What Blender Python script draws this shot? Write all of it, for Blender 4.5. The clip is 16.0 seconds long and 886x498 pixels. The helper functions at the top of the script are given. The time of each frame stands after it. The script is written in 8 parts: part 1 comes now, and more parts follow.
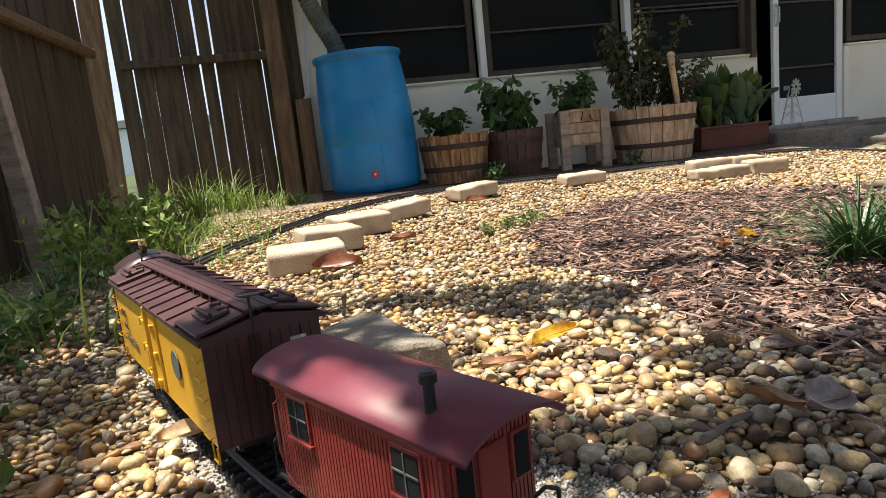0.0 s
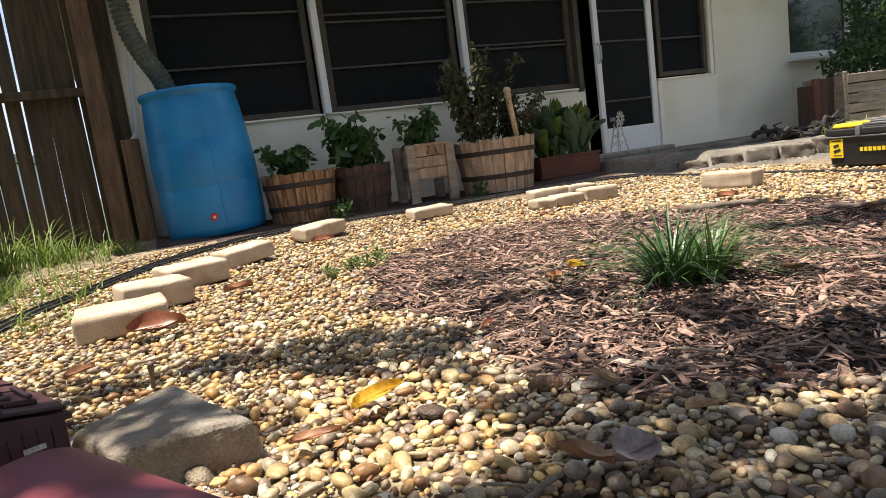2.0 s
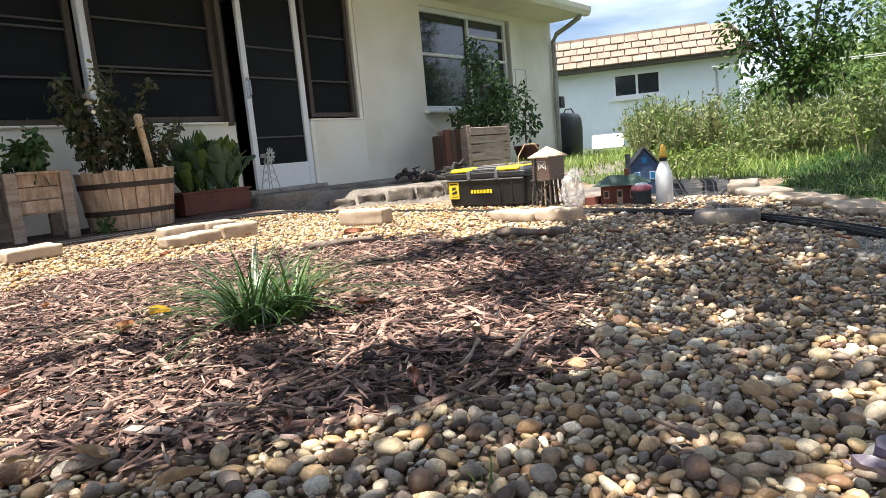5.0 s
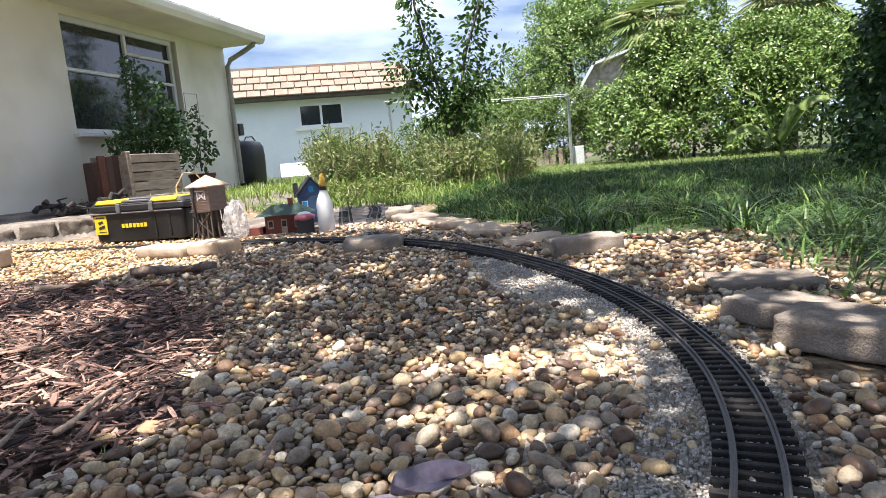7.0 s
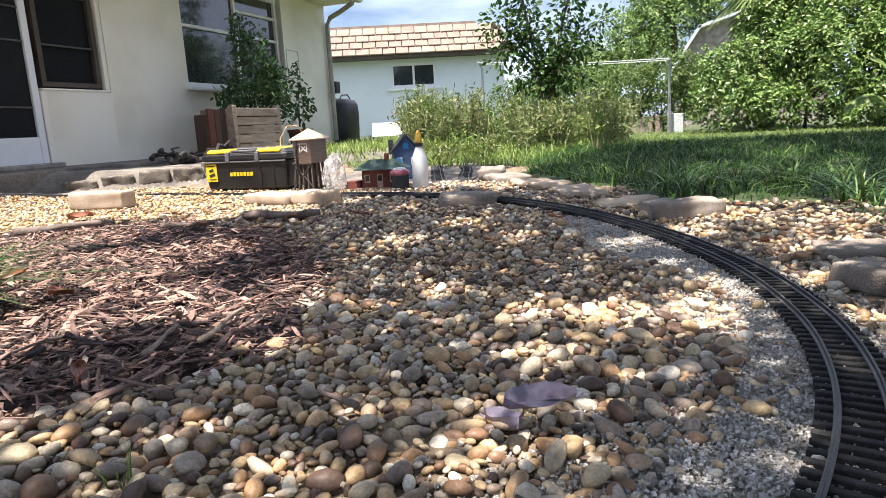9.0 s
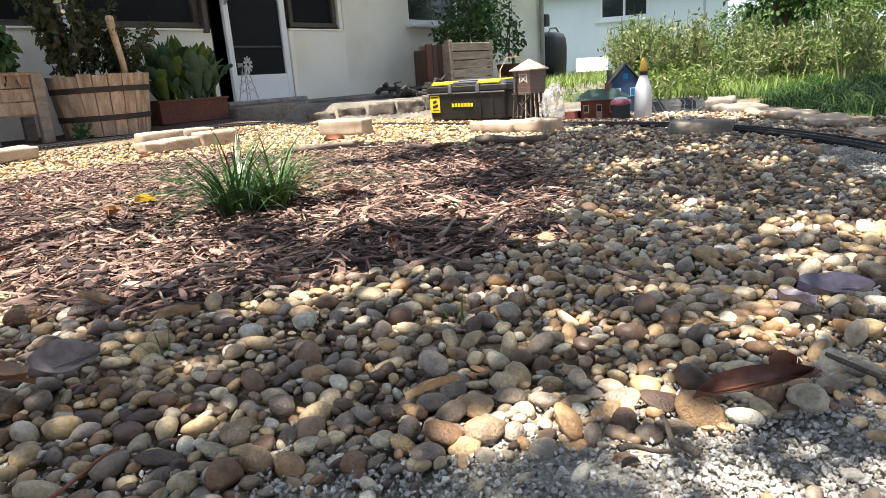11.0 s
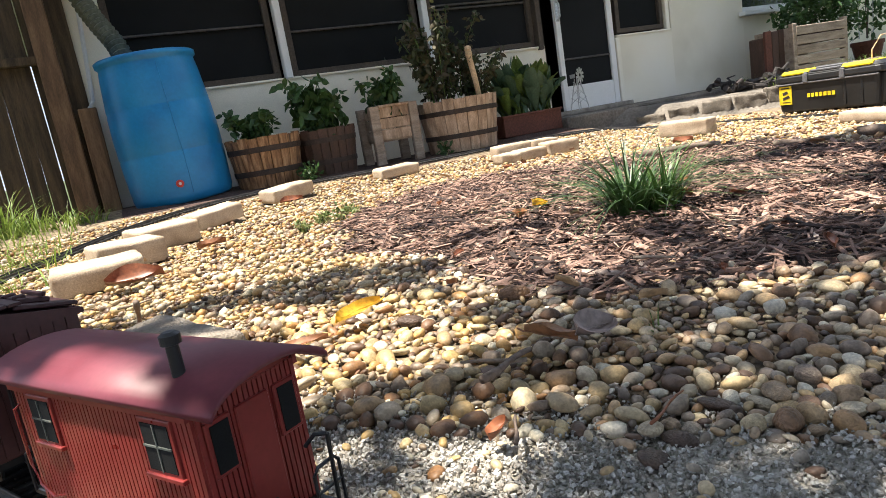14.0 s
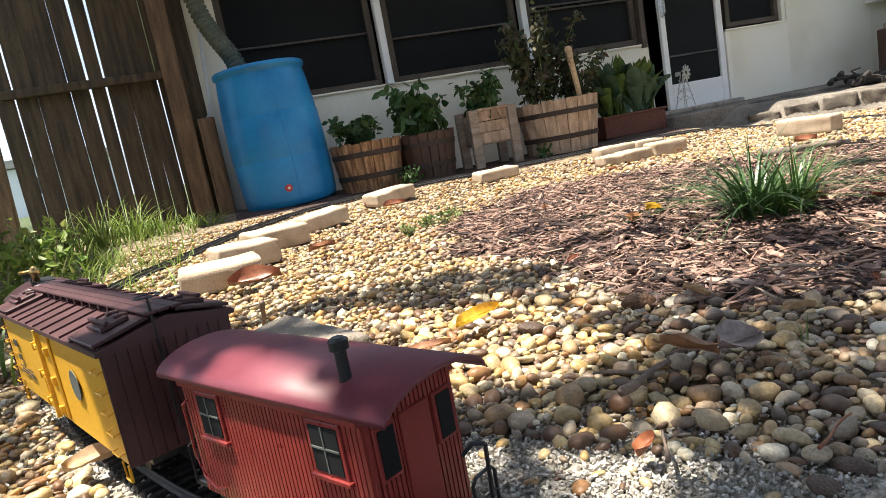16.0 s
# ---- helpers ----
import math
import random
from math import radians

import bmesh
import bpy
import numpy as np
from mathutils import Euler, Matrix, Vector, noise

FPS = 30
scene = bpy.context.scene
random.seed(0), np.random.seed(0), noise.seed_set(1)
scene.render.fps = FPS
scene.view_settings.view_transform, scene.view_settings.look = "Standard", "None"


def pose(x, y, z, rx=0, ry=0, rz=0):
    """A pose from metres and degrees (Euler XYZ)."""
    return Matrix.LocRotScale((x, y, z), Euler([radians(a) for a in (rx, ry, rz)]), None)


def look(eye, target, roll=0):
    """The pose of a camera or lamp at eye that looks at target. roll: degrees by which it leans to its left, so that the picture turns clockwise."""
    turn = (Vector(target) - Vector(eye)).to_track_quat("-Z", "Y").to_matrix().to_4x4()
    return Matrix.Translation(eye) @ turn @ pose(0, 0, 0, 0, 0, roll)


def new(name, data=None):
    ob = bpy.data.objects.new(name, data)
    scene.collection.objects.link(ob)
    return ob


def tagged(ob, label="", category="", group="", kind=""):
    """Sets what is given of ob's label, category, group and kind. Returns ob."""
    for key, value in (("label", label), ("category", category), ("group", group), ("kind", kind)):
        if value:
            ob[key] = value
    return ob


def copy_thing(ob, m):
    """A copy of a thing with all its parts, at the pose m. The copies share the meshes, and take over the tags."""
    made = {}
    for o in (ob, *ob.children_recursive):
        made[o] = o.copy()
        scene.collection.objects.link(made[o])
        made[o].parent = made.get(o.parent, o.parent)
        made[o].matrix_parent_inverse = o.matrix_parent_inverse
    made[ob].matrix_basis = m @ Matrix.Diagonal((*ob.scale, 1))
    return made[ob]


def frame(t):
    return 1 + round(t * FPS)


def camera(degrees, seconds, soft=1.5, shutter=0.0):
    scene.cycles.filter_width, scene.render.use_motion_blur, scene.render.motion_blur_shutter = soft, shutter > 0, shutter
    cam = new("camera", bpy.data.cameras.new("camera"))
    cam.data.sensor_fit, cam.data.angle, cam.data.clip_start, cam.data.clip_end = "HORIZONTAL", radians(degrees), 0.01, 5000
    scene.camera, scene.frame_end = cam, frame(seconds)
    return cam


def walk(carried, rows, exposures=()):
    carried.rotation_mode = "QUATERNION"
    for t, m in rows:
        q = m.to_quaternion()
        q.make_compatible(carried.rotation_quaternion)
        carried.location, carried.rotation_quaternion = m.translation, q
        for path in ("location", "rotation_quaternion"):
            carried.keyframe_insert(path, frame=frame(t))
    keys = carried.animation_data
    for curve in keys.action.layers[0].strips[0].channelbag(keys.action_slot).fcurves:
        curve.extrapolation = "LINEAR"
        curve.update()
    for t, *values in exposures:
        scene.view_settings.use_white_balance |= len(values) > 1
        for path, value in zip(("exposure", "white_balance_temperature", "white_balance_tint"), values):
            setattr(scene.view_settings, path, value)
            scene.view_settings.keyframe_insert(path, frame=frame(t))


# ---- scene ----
cam = camera(69.3, 16.0, soft=0.5)
PATH = [
    (0, (0.186, 0.065, 0.365), (0.538, 2.004, 0.025), -6.0),
    (0.5, (0.187, 0.069, 0.362), (0.598, 2.0, 0.04), -7.8),
    (1, (0.183, 0.071, 0.379), (0.572, 2.002, 0.028), -8.3),
    (1.5, (0.229, 0.102, 0.374), (0.824, 1.984, 0.055), -7.7),
    (2, (0.286, 0.11, 0.379), (1.047, 1.936, 0.085), -7.6),
    (2.5, (0.356, 0.114, 0.362), (1.301, 1.856, 0.095), -6.0),
    (3, (0.399, 0.109, 0.361), (1.495, 1.762, 0.106), -5.2),
    (3.2, (0.421, 0.097, 0.348), (1.575, 1.711, 0.096), -5.1),
    (5.3, (0.555, 0.035, 0.347), (2.172, 1.175, 0.052), -5.3),
    (5.5, (0.575, 0.025, 0.344), (2.253, 1.072, 0.049), -5.4),
    (6, (0.618, -0.009, 0.346), (2.414, 0.824, 0.06), -5.5),
    (6.5, (0.65, -0.054, 0.337), (2.533, 0.545, 0.027), -5.5),
    (7, (0.682, -0.08, 0.336), (2.613, 0.357, 0.051), -4.8),
    (7.5, (0.685, -0.078, 0.332), (2.617, 0.357, 0.052), -4.6),
    (8, (0.665, -0.067, 0.328), (2.565, 0.483, 0.031), -3.8),
    (8.2, (0.656, -0.063, 0.324), (2.541, 0.529, 0.01), -3.6),
    (10.3, (0.544, -0.031, 0.295), (2.232, 0.922, -0.197), -3.0),
    (10.5, (0.527, -0.014, 0.288), (2.159, 1.031, -0.208), -3.5),
    (11, (0.472, 0.003, 0.28), (1.993, 1.193, -0.239), -4.0),
    (11.5, (0.42, 0.017, 0.29), (1.815, 1.362, -0.204), -5.3),
    (12, (0.375, 0.032, 0.291), (1.617, 1.516, -0.21), -6.2),
    (12.5, (0.328, 0.05, 0.288), (1.403, 1.671, -0.177), -6.8),
    (13, (0.294, 0.066, 0.292), (1.306, 1.736, -0.14), -7.9),
    (13.5, (0.263, 0.071, 0.306), (1.196, 1.795, -0.089), -9.0),
    (14, (0.236, 0.045, 0.315), (1.07, 1.819, -0.082), -9.5),
    (14.5, (0.203, 0.038, 0.322), (0.894, 1.882, -0.027), -9.3),
    (15, (0.218, 0.06, 0.311), (0.83, 1.927, -0.064), -10.3),
    (15.5, (0.207, 0.072, 0.317), (0.82, 1.937, -0.066), -10.6),
    (16, (0.197, 0.069, 0.326), (0.777, 1.953, -0.015), -10.5),
]
EXPOSURE = [(0, 1.1, 6100, 11), (1.5, 1.08, 6100, 11), (2.5, 1.17, 6050, 11), (3, 1.32, 6000, 11), (5.5, 1.5, 5850, 14), (8, 1.5, 5800, 18), (10.5, 1.57, 5850, 13), (13, 1.51, 5950, 11), (16, 1.49, 6050, 11)]
walk(cam, [(t, look(eye, target, roll)) for t, eye, target, roll in PATH],
     exposures=EXPOSURE)
# ---- light ----
SUN = Vector((-0.28, 0.06, 1.0)).normalized()
world = bpy.data.worlds.new("sky")
scene.world = world
world.use_nodes = True
wn = world.node_tree.nodes
sky = wn.new("ShaderNodeTexSky")
sky.sky_type, sky.sun_disc = "NISHITA", False
sky.sun_elevation = math.asin(SUN.z)
sky.sun_rotation = math.atan2(SUN.x, SUN.y)
sky.dust_density, sky.air_density = 2.0, 1.0
# thin white cloud drawn over the blue
wtc = wn.new("ShaderNodeTexCoord")
wmap = wn.new("ShaderNodeMapping")
wmap.inputs["Scale"].default_value = (1.2, 1.2, 5.0)
wnoise = wn.new("ShaderNodeTexNoise")
wnoise.inputs["Scale"].default_value, wnoise.inputs["Detail"].default_value = 2.2, 6.0
wramp = wn.new("ShaderNodeValToRGB")
wramp.color_ramp.elements[0].position, wramp.color_ramp.elements[1].position = 0.33, 0.53
wmix = wn.new("ShaderNodeMix")
wmix.data_type = "RGBA"
wmix.inputs["B"].default_value = (7.4, 8.2, 9.4, 1)
wl = world.node_tree.links.new
wl(wtc.outputs["Generated"], wmap.inputs["Vector"])
wl(wmap.outputs["Vector"], wnoise.inputs["Vector"])
wl(wnoise.outputs["Fac"], wramp.inputs["Fac"])
wl(wramp.outputs["Color"], wmix.inputs["Factor"])
wl(sky.outputs["Color"], wmix.inputs["A"])
wl(wmix.outputs["Result"], wn["Background"].inputs["Color"])
wn["Background"].inputs["Strength"].default_value = 0.055
sun = bpy.data.lights.new("sun", "SUN")
sun.energy, sun.angle, sun.color = 5.0, radians(0.5), (1.0, 0.89, 0.70)
sun_ob = new("sun", sun)
sun_ob.matrix_world = Matrix.Translation((0, 0, 9)) @ SUN.to_track_quat("Z", "Y").to_matrix().to_4x4()
scene.view_settings.exposure = 1.5

# ---- materials ----


def ramp_of(nodes, stops):
    r = nodes.new("ShaderNodeValToRGB")
    els = r.color_ramp.elements
    while len(els) < len(stops):
        els.new(0.5)
    for e, (p, c) in zip(els, stops):
        e.position, e.color = p, (*c, 1)
    return r


def mat(name, colours, rough=0.7, scale=6.0, grain=60.0, bump=0.3, metal=0.0, by="noise", speck=0.35, stretch=(1, 1, 1),
        leaf=0.0, rough_var=0.1, depth=0.004, vary=0.25, spec=0.5, steps=False):
    """A surface: colours run by large noise, by chance per island or per object; fine grain shades and raises it."""
    m = bpy.data.materials.new(name)
    m.use_nodes = True
    n, link = m.node_tree.nodes, m.node_tree.links.new
    b = n["Principled BSDF"]
    tc, info = n.new("ShaderNodeTexCoord"), n.new("ShaderNodeObjectInfo")
    mp, add, mul = n.new("ShaderNodeMapping"), n.new("ShaderNodeVectorMath"), n.new("ShaderNodeMath")
    mul.operation, mul.inputs[1].default_value = "MULTIPLY", 37.0
    mp.inputs["Scale"].default_value = stretch
    link(tc.outputs["Object"], mp.inputs["Vector"])
    link(info.outputs["Random"], mul.inputs[0])
    link(mp.outputs["Vector"], add.inputs[0])
    link(mul.outputs[0], add.inputs[1])
    big, fine = n.new("ShaderNodeTexNoise"), n.new("ShaderNodeTexNoise")
    big.inputs["Scale"].default_value, big.inputs["Detail"].default_value = scale, 5
    fine.inputs["Scale"].default_value, fine.inputs["Detail"].default_value = grain, 4
    link(add.outputs[0], big.inputs["Vector"])
    link(add.outputs[0], fine.inputs["Vector"])
    stops = [(0.3 + 0.4 * k / max(1, len(colours) - 1), c) for k, c in enumerate(colours)]
    if by != "noise":
        stops = [(k / max(1, len(colours) - 1), c) for k, c in enumerate(colours)]
    ramp = ramp_of(n, stops)
    if steps:
        ramp.color_ramp.interpolation = "CONSTANT"
    if by == "island":
        geo = n.new("ShaderNodeNewGeometry")
        link(geo.outputs["Random Per Island"], ramp.inputs["Fac"])
    elif by == "object":
        link(info.outputs["Random"], ramp.inputs["Fac"])
    else:
        link(big.outputs["Fac"], ramp.inputs["Fac"])
    hsv = n.new("ShaderNodeHueSaturation")
    rng = n.new("ShaderNodeMapRange")
    rng.inputs["From Min"].default_value, rng.inputs["From Max"].default_value = 0.25, 0.75
    rng.inputs["To Min"].default_value, rng.inputs["To Max"].default_value = 1 - speck, 1 + speck
    link(fine.outputs["Fac"], rng.inputs["Value"])
    if by != "noise":
        r2 = n.new("ShaderNodeMapRange")
        r2.inputs["From Min"].default_value, r2.inputs["From Max"].default_value = 0.3, 0.7
        r2.inputs["To Min"].default_value, r2.inputs["To Max"].default_value = 1 - vary, 1 + vary
        link(big.outputs["Fac"], r2.inputs["Value"])
        mm = n.new("ShaderNodeMath")
        mm.operation = "MULTIPLY"
        link(r2.outputs[0], mm.inputs[0])
        link(rng.outputs[0], mm.inputs[1])
        link(mm.outputs[0], hsv.inputs["Value"])
    else:
        link(rng.outputs[0], hsv.inputs["Value"])
    link(ramp.outputs["Color"], hsv.inputs["Color"])
    link(hsv.outputs["Color"], b.inputs["Base Color"])
    b.inputs["Roughness"].default_value, b.inputs["Metallic"].default_value = rough, metal
    b.inputs["Specular IOR Level"].default_value = spec
    if rough_var:
        rr = n.new("ShaderNodeMapRange")
        rr.inputs["To Min"].default_value, rr.inputs["To Max"].default_value = max(0.02, rough - rough_var), min(1, rough + rough_var)
        link(big.outputs["Fac"], rr.inputs["Value"])
        link(rr.outputs[0], b.inputs["Roughness"])
    if bump:
        bp = n.new("ShaderNodeBump")
        bp.inputs["Strength"].default_value, bp.inputs["Distance"].default_value = bump, depth
        link(fine.outputs["Fac"], bp.inputs["Height"])
        link(bp.outputs["Normal"], b.inputs["Normal"])
    if leaf:
        tr, mx = n.new("ShaderNodeBsdfTranslucent"), n.new("ShaderNodeMixShader")
        mx.inputs[0].default_value = leaf
        link(hsv.outputs["Color"], tr.inputs["Color"])
        link(b.outputs[0], mx.inputs[1])
        link(tr.outputs[0], mx.inputs[2])
        link(mx.outputs[0], n["Material Output"].inputs["Surface"])
    return m


PEBBLE = [(0.090, 0.056, 0.038), (0.378, 0.279, 0.153), (0.216, 0.122, 0.063), (0.486, 0.387, 0.234), (0.198, 0.153, 0.117), (0.540, 0.459, 0.324), (0.360, 0.216, 0.099), (0.324, 0.270, 0.207), (0.450, 0.324, 0.162), (0.131, 0.077, 0.047),
          (0.396, 0.324, 0.216), (0.594, 0.540, 0.432), (0.306, 0.216, 0.131), (0.252, 0.198, 0.144), (0.432, 0.288, 0.144), (0.522, 0.423, 0.252)]
PEBBLE = [tuple(round(max(0.02, v + 0.2 * (v - sum(c) / 3)), 3) for v in c) for c in PEBBLE]
M_PEB = mat("pebble", PEBBLE, 0.5, 60, 320, 0.35, by="island", speck=0.28, depth=0.0012, vary=0.35, steps=True)
M_PEB_ONE = mat("pebble_single", PEBBLE, 0.5, 1.2, 6, 0.35, by="object", speck=0.28, depth=0.02, vary=0.35, steps=True)
PEBBLE_GREY = [tuple(round((0.78 * v + 0.22 * (sum(c) / 3) * k), 3) for v, k in zip(c, (1.04, 0.98, 0.98))) for c in PEBBLE]
M_PEBG = mat("pebble_grey", PEBBLE_GREY, 0.5, 60, 320, 0.35, by="island", speck=0.28, depth=0.0012, vary=0.35, steps=True)
M_PEBG_ONE = mat("pebble_grey_single", PEBBLE_GREY, 0.5, 1.2, 6, 0.35, by="object", speck=0.28, depth=0.02, vary=0.35, steps=True)
M_GRIT = mat("white_grit", [(0.43, 0.415, 0.385), (0.28, 0.255, 0.22), (0.51, 0.49, 0.46), (0.37, 0.345, 0.31), (0.58, 0.56, 0.53), (0.33, 0.295, 0.255), (0.47, 0.435, 0.39)], 0.8, 40, 300, 0.2, by="island", depth=0.001, steps=True)
M_BED = mat("gravel_bed", [(0.07, 0.05, 0.035), (0.20, 0.15, 0.095), (0.32, 0.25, 0.17)], 0.95, 28, 110, 0.8, depth=0.008)
M_GRITBED = mat("grit_bed", [(0.20, 0.18, 0.15), (0.36, 0.335, 0.29), (0.50, 0.47, 0.42)], 0.95, 90, 420, 0.9, depth=0.004)
M_SOIL = mat("mulch_soil", [(0.022, 0.013, 0.011), (0.055, 0.03, 0.024), (0.09, 0.052, 0.042)], 0.95, 40, 160, 0.8, depth=0.006)
M_CHIP = mat("mulch_chip", [(0.041, 0.025, 0.021), (0.253, 0.155, 0.121), (0.098, 0.057, 0.046), (0.380, 0.247, 0.190), (0.028, 0.018, 0.016), (0.299, 0.184, 0.144), (0.149, 0.092, 0.074), (0.506, 0.391, 0.322)],
             0.85, 60, 260, 0.5, by="island", speck=0.4, stretch=(1, 1, 1), depth=0.0015, steps=True)
M_LAWN = mat("lawn_soil", [(0.025, 0.04, 0.012), (0.05, 0.075, 0.02), (0.09, 0.10, 0.04)], 0.95, 4, 40, 0.8, depth=0.02)
M_DIRT = mat("grey_dirt", [(0.09, 0.078, 0.066), (0.16, 0.14, 0.118), (0.24, 0.21, 0.18)], 0.95, 5, 60, 0.6, depth=0.006)
M_PAVER = mat("paver", [(0.35, 0.26, 0.18), (0.47, 0.37, 0.27), (0.55, 0.45, 0.34)], 0.9, 12, 220, 0.6, depth=0.003, speck=0.22)
M_SLAB = mat("slab_concrete", [(0.15, 0.125, 0.10), (0.235, 0.20, 0.165), (0.32, 0.28, 0.235)], 0.9, 14, 260, 0.7, depth=0.003, speck=0.3)
M_SPLIT = mat("split_face_block", [(0.08, 0.068, 0.055), (0.145, 0.123, 0.10), (0.22, 0.19, 0.155)], 0.92, 20, 180, 0.9, depth=0.005, speck=0.4)
M_CONC = mat("grey_concrete", [(0.20, 0.175, 0.15), (0.33, 0.29, 0.25), (0.45, 0.40, 0.34)], 0.9, 10, 200, 0.6, depth=0.003, speck=0.25)
M_STUCCO = mat("stucco", [(0.72, 0.67, 0.54), (0.84, 0.79, 0.66), (0.87, 0.83, 0.73)], 0.9, 1.6, 150, 0.45, depth=0.004, speck=0.06)
M_NWALL = mat("pale_wall", [(0.66, 0.70, 0.72), (0.72, 0.76, 0.78)], 0.9, 1.2, 40, 0.3, speck=0.05)
M_WHITE = mat("white_paint", [(0.72, 0.73, 0.73), (0.80, 0.80, 0.79)], 0.45, 5, 90, 0.08, speck=0.06)
M_SLATBLIND = mat("blind_slat", [(0.42, 0.43, 0.44), (0.5, 0.5, 0.5)], 0.6, 5, 90, 0)
M_ALU = mat("aluminium", [(0.30, 0.28, 0.25), (0.42, 0.40, 0.36)], 0.5, 9, 120, 0.08, metal=0.5, speck=0.12)
M_SCREEN = mat("dark_screen", [(0.008, 0.009, 0.010), (0.016, 0.017, 0.018)], 0.75, 2, 900, 0.1, speck=0.3, depth=0.001, spec=0.15)
M_ROOMSHADE = mat("room_shade", [(0.02, 0.02, 0.02), (0.03, 0.03, 0.03)], 0.9, 2, 40, 0)
M_BROWNTRIM = mat("brown_trim", [(0.06, 0.047, 0.036), (0.10, 0.08, 0.062)], 0.8, 7, 90, 0.2)
M_SCREENRAIL = mat("screen_rail", [(0.055, 0.05, 0.047), (0.10, 0.092, 0.085)], 0.7, 7, 90, 0.2)
M_FENCE = mat("weathered_board", [(0.035, 0.024, 0.013), (0.072, 0.049, 0.027), (0.115, 0.08, 0.044)], 0.85, 5, 60, 0.5, stretch=(7, 7, 0.7), speck=0.35, depth=0.003)
M_POST = mat("post_wood", [(0.09, 0.052, 0.026), (0.16, 0.092, 0.048), (0.23, 0.14, 0.075)], 0.8, 6, 60, 0.45, stretch=(6, 6, 0.8), speck=0.3, depth=0.003)
M_PLANKD = mat("stained_stave", [(0.07, 0.034, 0.018), (0.25, 0.135, 0.062), (0.45, 0.28, 0.15)], 0.75, 9, 70, 0.4, stretch=(5, 5, 0.6), speck=0.35, depth=0.002)
M_PALE = mat("pale_stave", [(0.26, 0.175, 0.115), (0.41, 0.29, 0.195), (0.55, 0.415, 0.30)], 0.75, 7, 70, 0.4, stretch=(5, 5, 0.7), speck=0.35, depth=0.002)
M_PLANKG = mat("grey_plank", [(0.20, 0.15, 0.11), (0.32, 0.25, 0.19), (0.40, 0.33, 0.26)], 0.8, 6, 70, 0.4, stretch=(1, 4, 5), speck=0.3, depth=0.002)
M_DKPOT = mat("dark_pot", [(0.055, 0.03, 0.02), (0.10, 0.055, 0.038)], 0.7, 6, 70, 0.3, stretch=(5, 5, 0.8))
M_HOOP = mat("rusty_hoop", [(0.035, 0.028, 0.024), (0.075, 0.05, 0.04)], 0.6, 14, 120, 0.3, metal=0.4)
M_TERRA = mat("brick_red_box", [(0.10, 0.034, 0.022), (0.15, 0.055, 0.034)], 0.8, 6, 70, 0.3)
M_BARREL = mat("blue_plastic", [(0.010, 0.15, 0.40), (0.018, 0.22, 0.52), (0.03, 0.27, 0.58)], 0.38, 4, 60, 0.06, speck=0.08, rough_var=0.15)
M_HOSE = mat("grey_green_hose", [(0.09, 0.105, 0.085), (0.15, 0.165, 0.135)], 0.5, 8, 60, 0.1)
M_BLACK = mat("black_plastic", [(0.012, 0.012, 0.013), (0.024, 0.024, 0.026)], 0.45, 12, 140, 0.15, speck=0.2)
M_TIE = mat("tie_plastic", [(0.018, 0.018, 0.019), (0.045, 0.042, 0.040)], 0.75, 40, 300, 0.4, speck=0.4, depth=0.001, spec=0.3)
M_RAIL = mat("rail_metal", [(0.04, 0.04, 0.043), (0.085, 0.08, 0.08)], 0.48, 30, 200, 0.1, metal=0.3, depth=0.0005)
M_YELLOW = mat("car_yellow", [(0.62, 0.32, 0.015), (0.72, 0.40, 0.022)], 0.42, 12, 200, 0.08, speck=0.10, depth=0.0006)
M_MAROON = mat("car_maroon", [(0.046, 0.016, 0.018), (0.075, 0.027, 0.03)], 0.5, 16, 200, 0.12, speck=0.15, depth=0.0006)
M_CAB = mat("caboose_red", [(0.21, 0.028, 0.024), (0.27, 0.042, 0.036)], 0.3, 14, 200, 0.08, speck=0.1, depth=0.0006)
M_CABROOF = mat("caboose_roof", [(0.15, 0.030, 0.046), (0.20, 0.046, 0.066)], 0.48, 14, 200, 0.08, speck=0.08, depth=0.0006)
M_LOCO = mat("loco_black", [(0.010, 0.011, 0.013), (0.022, 0.023, 0.026)], 0.38, 20, 200, 0.08, speck=0.15, depth=0.0005)
M_LOCOROOF = mat("loco_roof", [(0.045, 0.022, 0.028), (0.075, 0.04, 0.048)], 0.3, 20, 200, 0.08, depth=0.0005)
M_BRASS = mat("brass", [(0.55, 0.36, 0.13), (0.66, 0.46, 0.2)], 0.32, 30, 200, 0.05, metal=1.0, depth=0.0005)
M_BLACKINK = mat("dark_print", [(0.02, 0.02, 0.02), (0.05, 0.04, 0.03)], 0.6, 60, 300, 0)
M_GREYDISC = mat("round_emblem", [(0.05, 0.06, 0.055), (0.12, 0.13, 0.12)], 0.6, 60, 300, 0)
M_PALEPRINT = mat("pale_print", [(0.55, 0.53, 0.5), (0.62, 0.6, 0.57)], 0.6, 60, 300, 0)
M_GLASS = mat("dark_glass", [(0.02, 0.025, 0.03), (0.035, 0.04, 0.045)], 0.06, 2, 40, 0, spec=0.9, rough_var=0.02)
M_TBYEL = mat("toolbox_yellow", [(0.75, 0.52, 0.01), (0.82, 0.6, 0.02)], 0.4, 12, 200, 0.05, speck=0.06)
M_TBBLK = mat("toolbox_black", [(0.012, 0.012, 0.013), (0.022, 0.021, 0.021)], 0.45, 12, 200, 0.1, speck=0.15)
M_TBGREY = mat("toolbox_grey", [(0.10, 0.10, 0.11), (0.15, 0.15, 0.16)], 0.4, 12, 200, 0.05)
